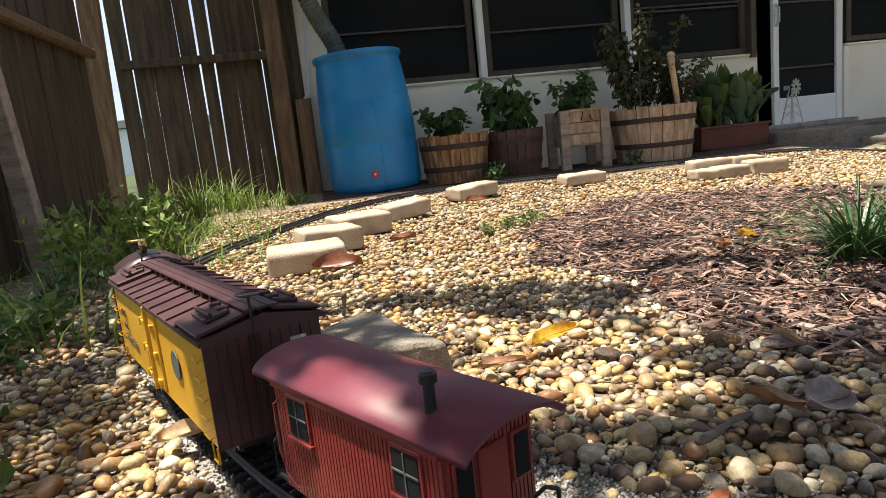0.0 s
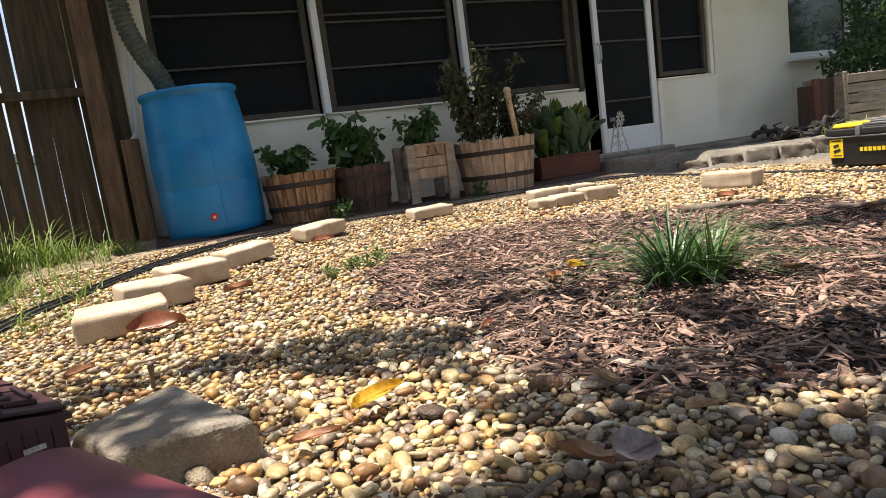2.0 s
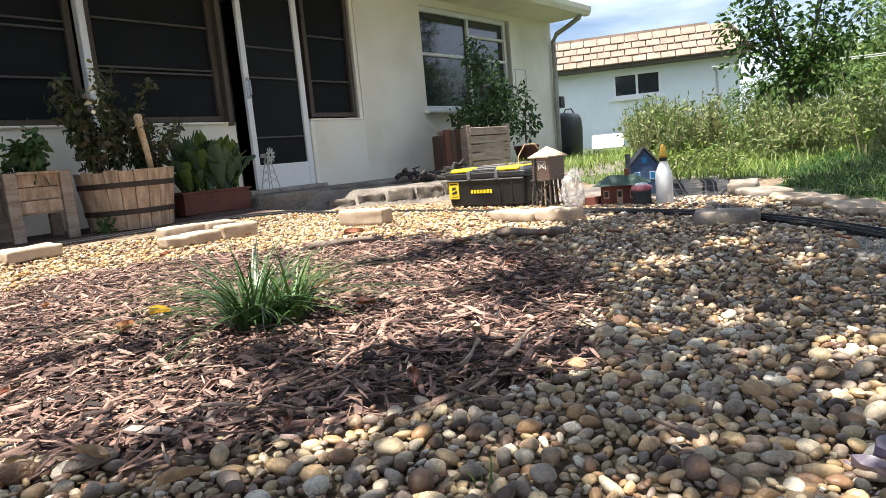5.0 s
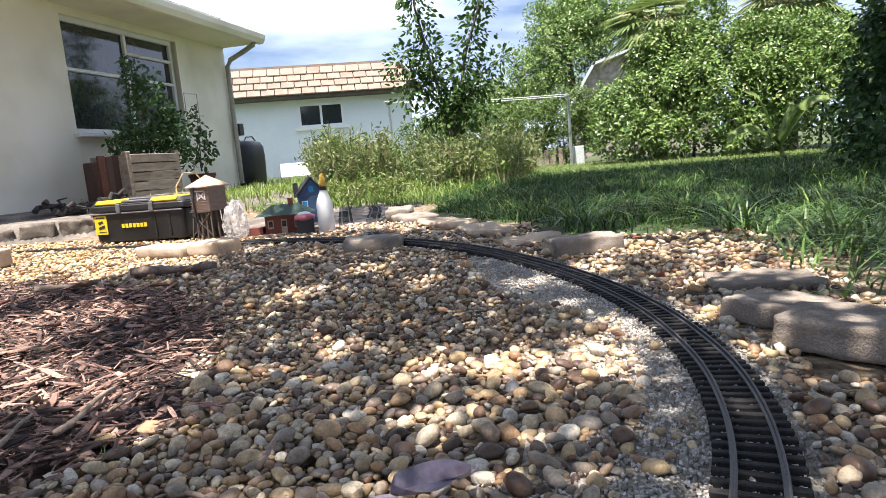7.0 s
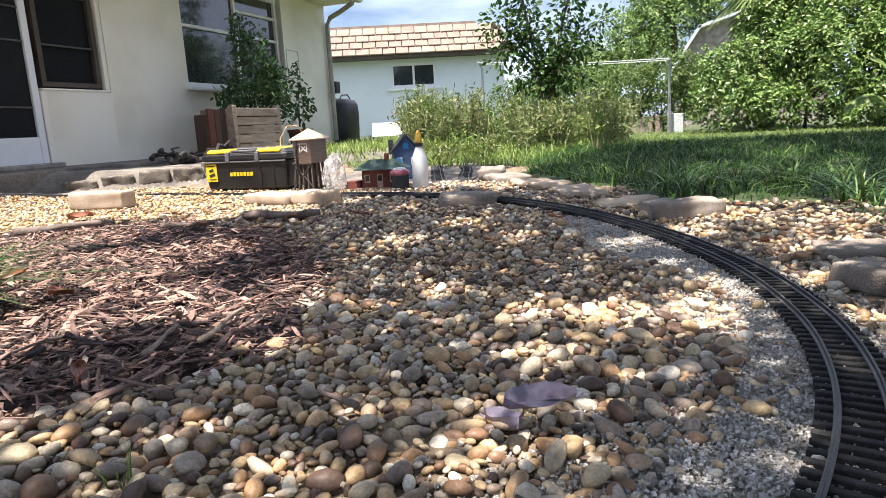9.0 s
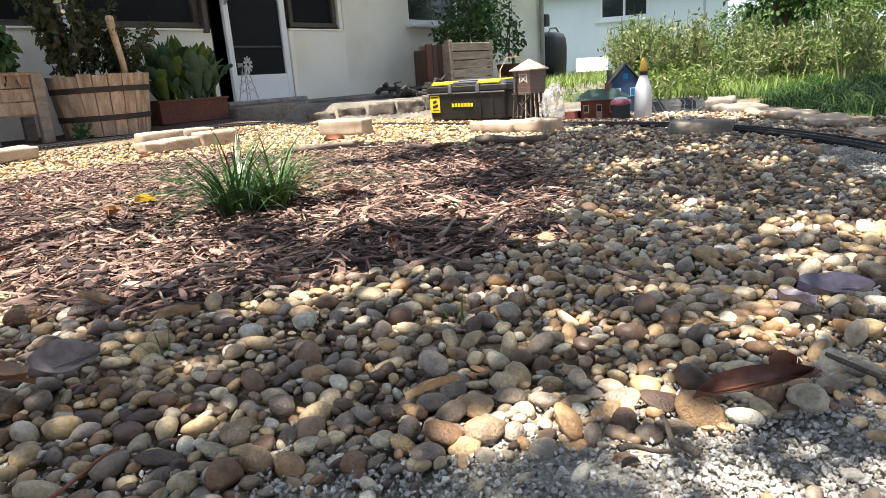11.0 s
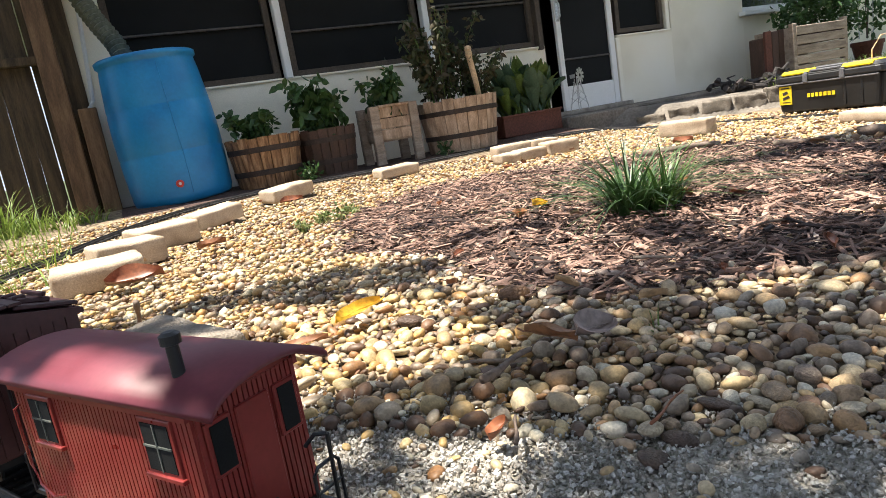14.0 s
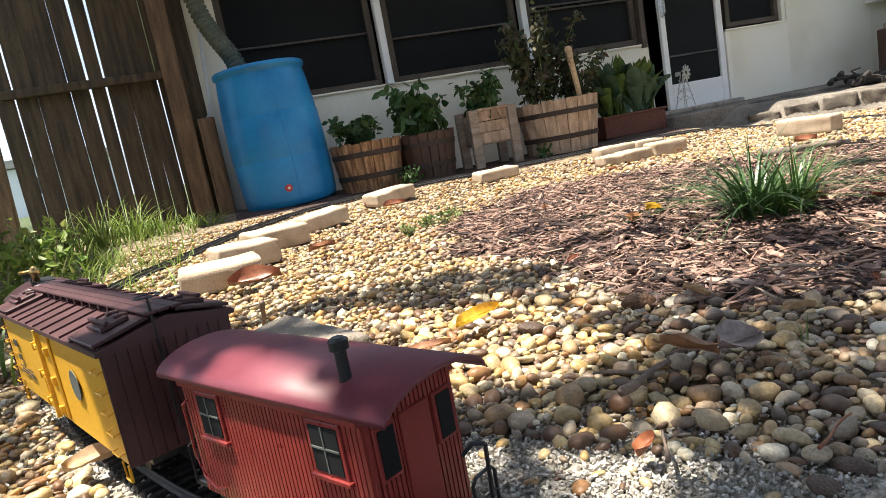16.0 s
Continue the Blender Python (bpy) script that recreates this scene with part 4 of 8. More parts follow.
for sgn in (-1, 1):
    d = part("door", boxes(((0, sgn * (W / 2 + 0.0015), (ZB + ZT) / 2), (0.084, 0.003, ZT - ZB - 0.014)), bevel=0.0008), M_YELLOW, car)
    part("door_bar", boxes(((0.0, sgn * (W / 2 + 0.005), (ZB + ZT) / 2), (0.005, 0.005, ZT - ZB - 0.004)), ((0.012, sgn * (W / 2 + 0.0055), ZB + 0.04), (0.003, 0.004, 0.03)), ((0.006, sgn * (W / 2 + 0.0055), ZB + 0.03), (0.016, 0.004, 0.003)), bevel=0.0006), M_YELLOW, car)
    for k in range(3):
        for sx in (-1, 1):
            part("hinge", boxes(((sx * 0.026, sgn * (W / 2 + 0.0045), ZB + 0.018 + 0.037 * k), (0.018, 0.003, 0.006)), ((sx * 0.034, sgn * (W / 2 + 0.005), ZB + 0.018 + 0.037 * k), (0.004, 0.005, 0.011)), bevel=0.0006), M_YELLOW, car)
    for e in (-1, 1):
        for k in range(5):
            part("grab_iron", tube([(e * (L / 2 - 0.03), sgn * W / 2, ZB + 0.014 + 0.021 * k), (e * (L / 2 - 0.03), sgn * (W / 2 + 0.006), ZB + 0.012 + 0.021 * k), (e * (L / 2 - 0.008), sgn * (W / 2 + 0.006), ZB + 0.012 + 0.021 * k), (e * (L / 2 - 0.008), sgn * W / 2, ZB + 0.014 + 0.021 * k)], 0.0008, 5), M_YELLOW, car)
        part("step", tube([(e * (L / 2 - 0.028), sgn * W / 2, ZB), (e * (L / 2 - 0.027), sgn * W / 2, ZB - 0.018), (e * (L / 2 - 0.01), sgn * W / 2, ZB - 0.018), (e * (L / 2 - 0.009), sgn * W / 2, ZB)], 0.0016, 5), M_YELLOW, car)
    # printed bars and emblem stand slightly proud of the side
    bars = [((0.19, 0.118), (0.028, 0.010)), ((0.182, 0.098), (0.022, 0.008))]
    bars += [((0.182 - 0.012 * (k % 2), 0.084 - 0.0045 * k), (0.03 + 0.01 * (k % 3), 0.0018)) for k in range(3)]
    bars += [((0.135, 0.083 - 0.0045 * k), (0.034, 0.0018)) for k in range(3)]
    part("lettering", boxes(*[((-sgn * -a, sgn * (W / 2 + 0.0022), b), (w_, 0.0006, h_)) for (a, b), (w_, h_) in bars]), M_BLACKINK, car, "rows of dark printed bars")
    em = lathe([(0.0001, -0.0004), (0.0175, -0.0004), (0.0175, 0.0004), (0.0001, 0.0004)], 28, cap=False)
    bmesh.ops.transform(em, matrix=pose(-0.125, sgn * (W / 2 + 0.0022), 0.105, 90, 0, 0), verts=em.verts)
    part("emblem", em, M_GREYDISC, car, "round dark grey emblem")
for e in (-1, 1):
    part("lettering", boxes(((e * (L / 2 + 0.0055), -0.036, 0.139), (0.0006, 0.018, 0.005)), ((e * (L / 2 + 0.0055), -0.036, 0.131), (0.0006, 0.02, 0.005))), M_PALEPRINT, car, "pale printed bars")
    coupler(car, e * L / 2, e)
    part("brake_wheel_rod", tube([(e * (L / 2 + 0.008), 0.012, ZB + 0.02), (e * (L / 2 + 0.008), 0.012, ridge + 0.022)], 0.0015, 6), M_LOCO, car)
wheel_bm = lathe([(0.012, -0.001), (0.0135, 0), (0.012, 0.001), (0.0105, 0)], 16, cap=False)
bmesh.ops.translate(wheel_bm, vec=(-L / 2 - 0.008, 0.012, ridge + 0.023), verts=wheel_bm.verts)
part("brake_wheel", wheel_bm, M_LOCO, car)
part("underframe", boxes(((0, 0, ZB - 0.004), (L - 0.01, 0.085, 0.01)), ((0, 0, ZB - 0.012), (0.2, 0.03, 0.014)), ((0.06, 0.03, ZB - 0.015), (0.05, 0.02, 0.016))), M_LOCO, car)
truck(car, 0.15)
truck(car, -0.15)
car.matrix_world = pose(-0.001, 0.982, track_z(0.0, 0.98) + 0.0245, 0, 0, 115)

cab = thing("caboose", "red toy caboose with a curved roof and chimney", "toy train car")
CL, CW, CB, CT = 0.226, 0.084, 0.028, 0.136
part("body", boxes(((0, 0, (CB + CT) / 2), (CL, CW, CT - CB)), bevel=0.001), M_CAB, cab)
bm = bmesh.new()
for sgn in (-1, 1):
    for k in range(46):
        box(bm, (-CL / 2 + (k + 0.5) * CL / 46, sgn * (CW / 2 + 0.0008), (CB + CT) / 2), (CL / 46 - 0.0012, 0.0016, CT - CB - 0.004))
    for k in range(20):
        box(bm, (sgn * (CL / 2 + 0.0008), -CW / 2 + (k + 0.5) * CW / 20, (CB + CT) / 2), (0.0016, CW / 20 - 0.0012, CT - CB - 0.004))
part("siding", bm, M_CAB, cab, "narrow red tongue-and-groove boards")
bm = bmesh.new()
RL, RW = 0.285, 0.049
arc = [(RW * math.sin(a), CT - 0.003 + 0.016 * (math.cos(a * 0.9) - math.cos(0.9 * 1.3)) / (1 - math.cos(0.9 * 1.3))) for a in np.linspace(-1.3, 1.3, 15)]
arc = [(a / math.sin(1.3), b) for a, b in arc]
ring = [[bm.verts.new((x, a, b + dz)) for a, b in arc] for x in (-RL / 2, RL / 2) for dz in (0.004, 0)]
for k in range(14):
    bm.faces.new((ring[0][k], ring[2][k], ring[2][k + 1], ring[0][k + 1]))
    bm.faces.new((ring[1][k], ring[1][k + 1], ring[3][k + 1], ring[3][k]))
for a, b in ((0, 1), (3, 2)):
    for k in range(14):
        bm.faces.new((ring[a][k], ring[a][k + 1], ring[b][k + 1], ring[b][k]))
for k in (0, 14):
    bm.faces.new((ring[0][k], ring[1][k], ring[3][k], ring[2][k]))
bmesh.ops.recalc_face_normals(bm, faces=bm.faces)
part("roof", bm, M_CABROOF, cab, "glossy dark red curved roof", smooth=True)
for sgn in (-1, 1):
    part("end_panel", boxes(((sgn * (CL / 2 - 0.001), 0, CT + 0.003), (0.004, CW - 0.016, 0.014))), M_CAB, cab)
part("chimney", merge(lathe([(0.006, 0), (0.0045, 0.004), (0.0042, 0.030), (0.0068, 0.031), (0.0068, 0.037), (0.004, 0.039), (0.001, 0.0395)], 24, at=(-0.088, 0.027, CT + 0.003))), M_LOCO, cab, "black stove pipe")
for sgn in (-1, 1):
    for x in (-0.076, 0.072):
        wobj = part("window", boxes(((x, sgn * (CW / 2 + 0.0022), 0.106), (0.036, 0.003, 0.040)), bevel=0.0006), M_CAB, cab)
        part("pane", boxes(((x, sgn * (CW / 2 + 0.0036), 0.106), (0.029, 0.0012, 0.033))), M_SCREEN, wobj, "dark window glass")
        part("muntin", boxes(((x, sgn * (CW / 2 + 0.0044), 0.106), (0.0014, 0.0012, 0.033))), M_GREYDISC, wobj)
        part("muntin", boxes(((x, sgn * (CW / 2 + 0.0044), 0.107), (0.029, 0.0012, 0.0014))), M_GREYDISC, wobj)
        part("sill", boxes(((x, sgn * (CW / 2 + 0.003), 0.085), (0.04, 0.005, 0.0035)), bevel=0.0005), M_CAB, wobj)
    part("grab_iron", tube([(0.109, sgn * CW / 2, 0.115), (0.109, sgn * (CW / 2 + 0.006), 0.112), (0.109, sgn * (CW / 2 + 0.006), 0.065), (0.102, sgn * (CW / 2 + 0.006), 0.048), (0.085, sgn * (CW / 2 + 0.006), 0.04), (0.078, sgn * CW / 2, 0.04)], 0.0014, 5), M_CAB, cab)
    part("eave_board", boxes(((0, sgn * (CW / 2 + 0.003), CT - 0.004), (CL, 0.004, 0.008))), M_CAB, cab)
for e in (-1, 1):
    part("platform", boxes(((e * (CL / 2 + 0.016), 0, CB - 0.001), (0.036, CW - 0.008, 0.006)), bevel=0.001), M_LOCO, cab)
    part("end_door", boxes(((e * (CL / 2 + 0.0022), 0, 0.078), (0.003, 0.028, 0.09)), bevel=0.0008), M_CAB, cab)
    for y0 in (-0.028, 0.028):
        wobj = part("window", boxes(((e * (CL / 2 + 0.0022), y0, 0.104), (0.003, 0.02, 0.038)), bevel=0.0008), M_CAB, cab)
        part("pane", boxes(((e * (CL / 2 + 0.003), y0, 0.104), (0.003, 0.014, 0.032))), M_SCREEN, wobj, "dark window glass")
    for lo, hi in ((-0.038, -0.014), (0.014, 0.038)):
        xe = e * (CL / 2 + 0.030)
        rl = part("railing", tube([(xe, lo, CB), (xe, lo, CB + 0.034), (xe, lo + 0.004, CB + 0.038), (xe, hi - 0.004, CB + 0.038), (xe, hi, CB + 0.034), (xe, hi, CB)], 0.0014, 6), M_LOCO, cab, "black end railing")
        part("bar", tube([(xe, lo, CB + 0.02), (xe, hi, CB + 0.02)], 0.001, 6), M_LOCO, rl)
    coupler(cab, e * (CL / 2 + 0.012), e)
    wheelset(cab, e * 0.045, 0.0155)
part("brake_stand", merge(tube([(-CL / 2 - 0.031, -0.03, CB), (-CL / 2 - 0.033, -0.03, CB + 0.058)], 0.0016, 6), tube([(-CL / 2 - 0.033, -0.03, CB + 0.058), (-CL / 2 - 0.025, -0.026, CB + 0.058), (-CL / 2 - 0.018, -0.022, CB + 0.05)], 0.0016, 6)), M_LOCO, cab)
part("underframe", boxes(((0, 0, CB - 0.005), (CL, 0.07, 0.009)), ((0, 0.038, 0.018), (0.15, 0.005, 0.012)), ((0, -0.038, 0.018), (0.15, 0.005, 0.012))), M_LOCO, cab)
cab.matrix_world = pose(0.218, 0.561, track_z(0.218, 0.561) + 0.0245, 0, 0, 120.9)

loco = thing("steam_locomotive", "black toy steam locomotive with brass fittings", "toy locomotive")
part("boiler", lathe([(0.02, 0), (0.036, 0), (0.036, 0.19)], 24), M_LOCO, loco, smooth=False).matrix_basis = pose(0.015, 0, 0.083, 0, 90, 0)
part("smokebox", lathe([(0.030, 0.03), (0.037, 0.028), (0.037, -0.04), (0.034, -0.04)], 24), M_LOCO, loco).matrix_basis = pose(0.235, 0, 0.083, 0, 90, 0)
part("headlight", boxes(((0.262, 0, 0.126), (0.03, 0.03, 0.032)), ((0.25, 0, 0.108), (0.035, 0.045, 0.006)), bevel=0.003), M_LOCO, loco)
part("chimney", lathe([(0.016, 0), (0.013, 0.006), (0.013, 0.06), (0.018, 0.066), (0.019, 0.072), (0.014, 0.074), (0.012, 0.068), (0.011, 0.02)], 20, at=(0.222, 0, 0.112), cap=False), M_LOCO, loco, "tall black chimney with a brass rim")
part("chimney_rim", lathe([(0.014, 0.066), (0.019, 0.067), (0.020, 0.072), (0.015, 0.0745)], 20, at=(0.222, 0, 0.1125), cap=False), M_BRASS, loco)
part("dome", lathe([(0.024, 0), (0.022, 0.012), (0.019, 0.014), (0.018, 0.036), (0.014, 0.046), (0.006, 0.050), (0.006, 0.055), (0.001, 0.056)], 20, at=(0.135, 0, 0.112)), M_LOCO, loco, "black sand dome", True)
part("dome", lathe([(0.021, 0), (0.019, 0.006), (0.019, 0.034), (0.014, 0.044), (0.004, 0.048), (0.001, 0.049)], 20, at=(0.065, 0, 0.112)), M_LOCO, loco, "black steam dome", True)
part("hatch", lathe([(0.016, 0), (0.016, 0.018), (0.008, 0.022), (0.001, 0.023)], 16, at=(0.185, 0, 0.113)), M_LOCO, loco)
part("bell", merge(lathe([(0.012, 0), (0.010, 0.006), (0.007, 0.014), (0.003, 0.018), (0.001, 0.02)], 16, at=(0.1, 0, 0.122)), ), M_BRASS, loco, "small brass bell")
part("bell_frame", tube([(0.1, -0.014, 0.115), (0.1, -0.014, 0.14), (0.1, 0, 0.152), (0.1, 0.014, 0.14), (0.1, 0.014, 0.115)], 0.0022, 6), M_LOCO, loco)
for s_ in (-1, 1):
    part("handrail", tube([(0.0, s_ * 0.039, 0.098), (0.25, s_ * 0.039, 0.098)], 0.0016, 6), M_BRASS, loco)
    part("running_board", boxes(((0.12, s_ * 0.045, 0.062), (0.29, 0.03, 0.004))), M_LOCO, loco)
    part("cylinder", boxes(((0.225, s_ * 0.045, 0.035), (0.055, 0.03, 0.032)), bevel=0.006), M_LOCO, loco)
    part("side_rod", boxes(((0.06, s_ * 0.036, 0.024), (0.24, 0.003, 0.006))), M_STEEL, loco)
bm = bmesh.new()
for s_ in (-1, 1):
    box(bm, (-0.045, s_ * 0.052, 0.085), (0.11, 0.003, 0.06))
    for x in (-0.097, -0.045, 0.007):
        box(bm, (x, s_ * 0.052, 0.132), (0.008, 0.003, 0.04))
box(bm, (0.008, 0, 0.105), (0.003, 0.104, 0.09))
part("cab", bm, M_LOCO, loco, "black open-sided cab")
bm = bmesh.new()
arc = [(0.064 * a, 0.152 + 0.026 * (1 - a * a)) for a in np.linspace(-1, 1, 13)]
ring = [[bm.verts.new((x, a, b + dz)) for a, b in arc] for x in (-0.125, 0.03) for dz in (0.003, 0)]
for k in range(12):
    bm.faces.new((ring[0][k], ring[2][k], ring[2][k + 1], ring[0][k + 1]))
    bm.faces.new((ring[1][k], ring[1][k + 1], ring[3][k + 1], ring[3][k]))
for a, b in ((0, 1), (3, 2)):
    for k in range(12):
        bm.faces.new((ring[a][k], ring[a][k + 1], ring[b][k + 1], ring[b][k]))
for k in (0, 12):
    bm.faces.new((ring[0][k], ring[1][k], ring[3][k], ring[2][k]))
bmesh.ops.recalc_face_normals(bm, faces=bm.faces)
part("cab_roof", bm, M_LOCOROOF, loco, "dark glossy curved cab roof", True)
part("roof_hatch", boxes(((-0.04, 0, 0.181), (0.075, 0.035, 0.004)), ((-0.04, 0.016, 0.184), (0.08, 0.004, 0.004)), bevel=0.001), M_LOCO, loco)
part("whistle", lathe([(0.006, 0), (0.006, 0.02), (0.008, 0.021), (0.008, 0.028), (0.004, 0.034), (0.001, 0.036)], 14, at=(-0.06, 0.01, 0.176)), M_BRASS, loco, "brass whistle", True)
part("fuel_bunker", boxes(((-0.155, 0, 0.085), (0.07, 0.10, 0.055)), ((-0.155, 0, 0.12), (0.03, 0.03, 0.03)), bevel=0.003), M_LOCO, loco)
part("underframe", boxes(((0.05, 0, 0.045), (0.42, 0.05, 0.02)), ((0.285, 0, 0.045), (0.014, 0.10, 0.022)), ((-0.19, 0, 0.045), (0.012, 0.10, 0.022)), bevel=0.002), M_LOCO, loco)
part("pilot", boxes(*[((0.30, 0.012 * k, 0.024), (0.03, 0.004, 0.022), 0, 0, 30) for k in range(-4, 5)]), M_LOCO, loco)
for x in (-0.05, 0.04, 0.13):
    wheelset(loco, x, 0.024)
coupler(loco, -0.19, -1)
ride(loco, S_CAR - L / 2 - 0.25, 0.2)
# ---- stones ----


def block(name, label, category, c, s, rz, mat_, group="", bevel=0.012, wear=0.006, tilt=(0, 0), sub=3):
    bm = bmesh.new()
    box(bm, (0, 0, s[2] / 2), s, bevel, seg=2)
    bmesh.ops.subdivide_edges(bm, edges=[e for e in bm.edges if e.calc_length() > 0.03], cuts=sub, use_grid_fill=True)
    off = Vector(c) * 7
    for v in bm.verts:
        v.co += wear * noise.noise_vector(v.co * 14 + off) + wear * 0.5 * noise.noise_vector(v.co * 45 + off)
    ob = part(name, bm, mat_, smooth=True)
    ob.matrix_world = pose(*c, tilt[0], tilt[1], rz)
    return tagged(ob, label, category, group)


G_P = "tan pavers inside the track"
for x, y, w, d, h, rz, tx, ty in ((0.115, 2.13, 0.24, 0.2, 0.075, 4, 0, 0), (0.195, 2.47, 0.22, 0.19, 0.085, 14, 0, 2), (0.33, 2.79, 0.24, 0.16, 0.085, 24, 3, 0),
                                  (0.565, 3.12, 0.24, 0.15, 0.075, 26, 0, -4), (0.985, 3.41, 0.25, 0.14, 0.068, 22, 2, -3), (1.63, 3.46, 0.25, 0.12, 0.058, 8, 3, 0),
                                  (3.02, 2.62, 0.27, 0.13, 0.085, -73, 0, 0), (3.145, 1.70, 0.29, 0.13, 0.052, 75, 0, 0), (3.135, 1.475, 0.17, 0.15, 0.058, 84, 0, 0)):
    block("paver", "sunlit tan concrete paver on the pebbles", "paver", (x, y, ground(x, y, 0.008)), (w, d, h), rz, M_PAVER, G_P, tilt=(tx, ty))
for x, y, w, d, h, dz in ((2.15, 3.1, 0.12, 0.12, 0.055, 0.0), (2.29, 3.09, 0.17, 0.12, 0.06, 0.0), (2.48, 3.06, 0.2, 0.13, 0.075, 0.0), (2.28, 3.25, 0.22, 0.11, 0.085, 0.0), (2.48, 3.22, 0.17, 0.11, 0.085, 0.0)):
    block("paver", "tan paver in a short double row", "paver", (x, y, ground(x, y, 0.008)), (w, d, h + dz), -6, M_PAVER, "double row of pavers")
sb = bmesh.new()
foot = [(0.106, 1.088), (0.168, 0.958), (0.352, 0.960), (0.242, 1.208)]
lo = [sb.verts.new((x, y, -0.01)) for x, y in foot]
hi = [sb.verts.new((x + 0.006 * (0.217 - x) / 0.1, y, 0.074)) for x, y in foot]
sb.faces.new(lo[::-1])
sb.faces.new(hi)
for k in range(4):
    sb.faces.new((lo[k], lo[(k + 1) % 4], hi[(k + 1) % 4], hi[k]))
bmesh.ops.bevel(sb, geom=list(sb.edges), offset=0.014, segments=3, affect="EDGES", profile=0.6)
bmesh.ops.triangulate(sb, faces=list(sb.faces))
for _ in range(3):
    bmesh.ops.subdivide_edges(sb, edges=[e for e in sb.edges if e.calc_length() > 0.012], cuts=1)
    bmesh.ops.triangulate(sb, faces=list(sb.faces))
for v in sb.verts:
    v.co += 0.006 * noise.noise_vector(v.co * 15) + 0.0022 * noise.noise_vector(v.co * 60) + 0.0012 * noise.noise_vector(v.co * 140)
tagged(part("stepping_stone", sb, M_SLAB, smooth=True), "worn grey-brown concrete block in dappled shade", "stone block")
block("stepping_stone", "flat grey concrete stone beside the track", "stone block", (3.0, 0.715, 0.0), (0.22, 0.13, 0.055), -79, M_SLAB, bevel=0.015)
for x, y, w, d, h, rz in ((1.70, -0.505, 0.28, 0.15, 0.050, 54), (1.862, -0.43, 0.22, 0.13, 0.042, 42), (2.18, -0.45, 0.22, 0.14, 0.022, 88), (2.72, -0.07, 0.23, 0.11, 0.056, -67)):
    block("edging_block", "grey concrete edging block outside the track", "edging block", (x, y, ground(x, y)), (w, d, h), rz, M_SLAB, "grey edging blocks", bevel=0.008, wear=0.009, sub=8)
for k, (x, y, rz) in enumerate(((3.93, 3.80, -48), (4.09, 3.63, -46), (4.25, 3.47, -46), (4.41, 3.31, -44), (4.57, 3.17, -38), (4.75, 3.05, -28), (4.95, 2.97, -15), (5.17, 2.93, -10))):
    block("wall_block", "rough grey-tan retaining wall block", "wall block", (x, y, ground(x - 0.05, y - 0.05) - 0.01), (0.205, 0.13, (0.07, 0.095, 0.115, 0.12, 0.125, 0.125, 0.12, 0.12)[k]), rz, M_SPLIT, "low curved retaining wall", bevel=0.012, wear=0.014, sub=6)
# stones past x 3.9 use darker M_SLAB, dappled shade put into colour
for x, y, w, d, h, rz in ((3.28, 0.33, 0.3, 0.16, 0.028, 24), (3.62, 0.55, 0.3, 0.17, 0.03, 40), (3.95, 0.80, 0.26, 0.18, 0.045, 36), (2.98, 0.12, 0.24, 0.15, 0.022, -30), (4.2, 0.95, 0.24, 0.14, 0.07, 10)):
    block("flagstone", "pale flat stone at the lawn edge", "flagstone", (x, y, ground(x, y, 0.0)), (w, d, h), rz, M_SLAB if x > 3.9 else M_PAVER, "flat stones along the lawn", bevel=0.014, wear=0.014)

# ---- barrel and pots by the house ----
B = thing("rain_barrel", "blue plastic rain barrel leaning slightly by the house", "barrel")
B.matrix_world = pose(0.553, 4.14, ground(0.53, 4.14, -0.008), 0, -2.6, 0) @ Matrix.Diagonal((0.97, 0.97, 0.955, 1))
prof = [(0.262, 0.0), (0.280, 0.015), (0.288, 0.05), (0.294, 0.20), (0.296, 0.285), (0.2935, 0.293), (0.2935, 0.305), (0.2965, 0.313), (0.296, 0.43), (0.290, 0.56), (0.287, 0.568), (0.287, 0.58), (0.288, 0.588),
        (0.272, 0.76), (0.264, 0.815), (0.264, 0.83), (0.277, 0.838), (0.279, 0.862), (0.270, 0.868), (0.255, 0.862), (0.250, 0.84)]
part("body", lathe(prof, 48), M_BARREL, B, smooth=True)
part("seam", tube([(0.03, -0.288, 0.05), (0.035, -0.2945, 0.3), (0.032, -0.2945, 0.45), (0.03, -0.282, 0.65), (0.03, -0.266, 0.8)], 0.0025, 6), M_BARREL, B)
sp = lathe([(0.022, 0), (0.022, 0.012), (0.012, 0.014), (0.012, 0.022), (0.008, 0.022), (0.008, 0.01)], 16, cap=False)
part("spigot", sp, M_RED, B, "small red-rimmed spigot").matrix_basis = pose(-0.03, -0.287, 0.115, 90, 0, 0)
part("outlet", lathe([(0.0085, 0.012), (0.0085, 0.024), (0.004, 0.024)], 12), M_WHITE, B).matrix_basis = pose(-0.03, -0.287, 0.115, 90, 0, 0)
hose = thing("drain_hose", "ribbed grey-green drain hose into the barrel", "hose")
hp = spline([(0.41, 4.16, 0.93), (0.385, 4.2, 1.02), (0.32, 4.27, 1.16), (0.265, 4.33, 1.32), (0.24, 4.36, 1.55), (0.24, 4.37, 2.02)], 0.016, False)
part("tube", tube(hp.tolist(), [0.058 if k % 2 else 0.041 for k in range(len(hp))], 14), M_HOSE, hose)


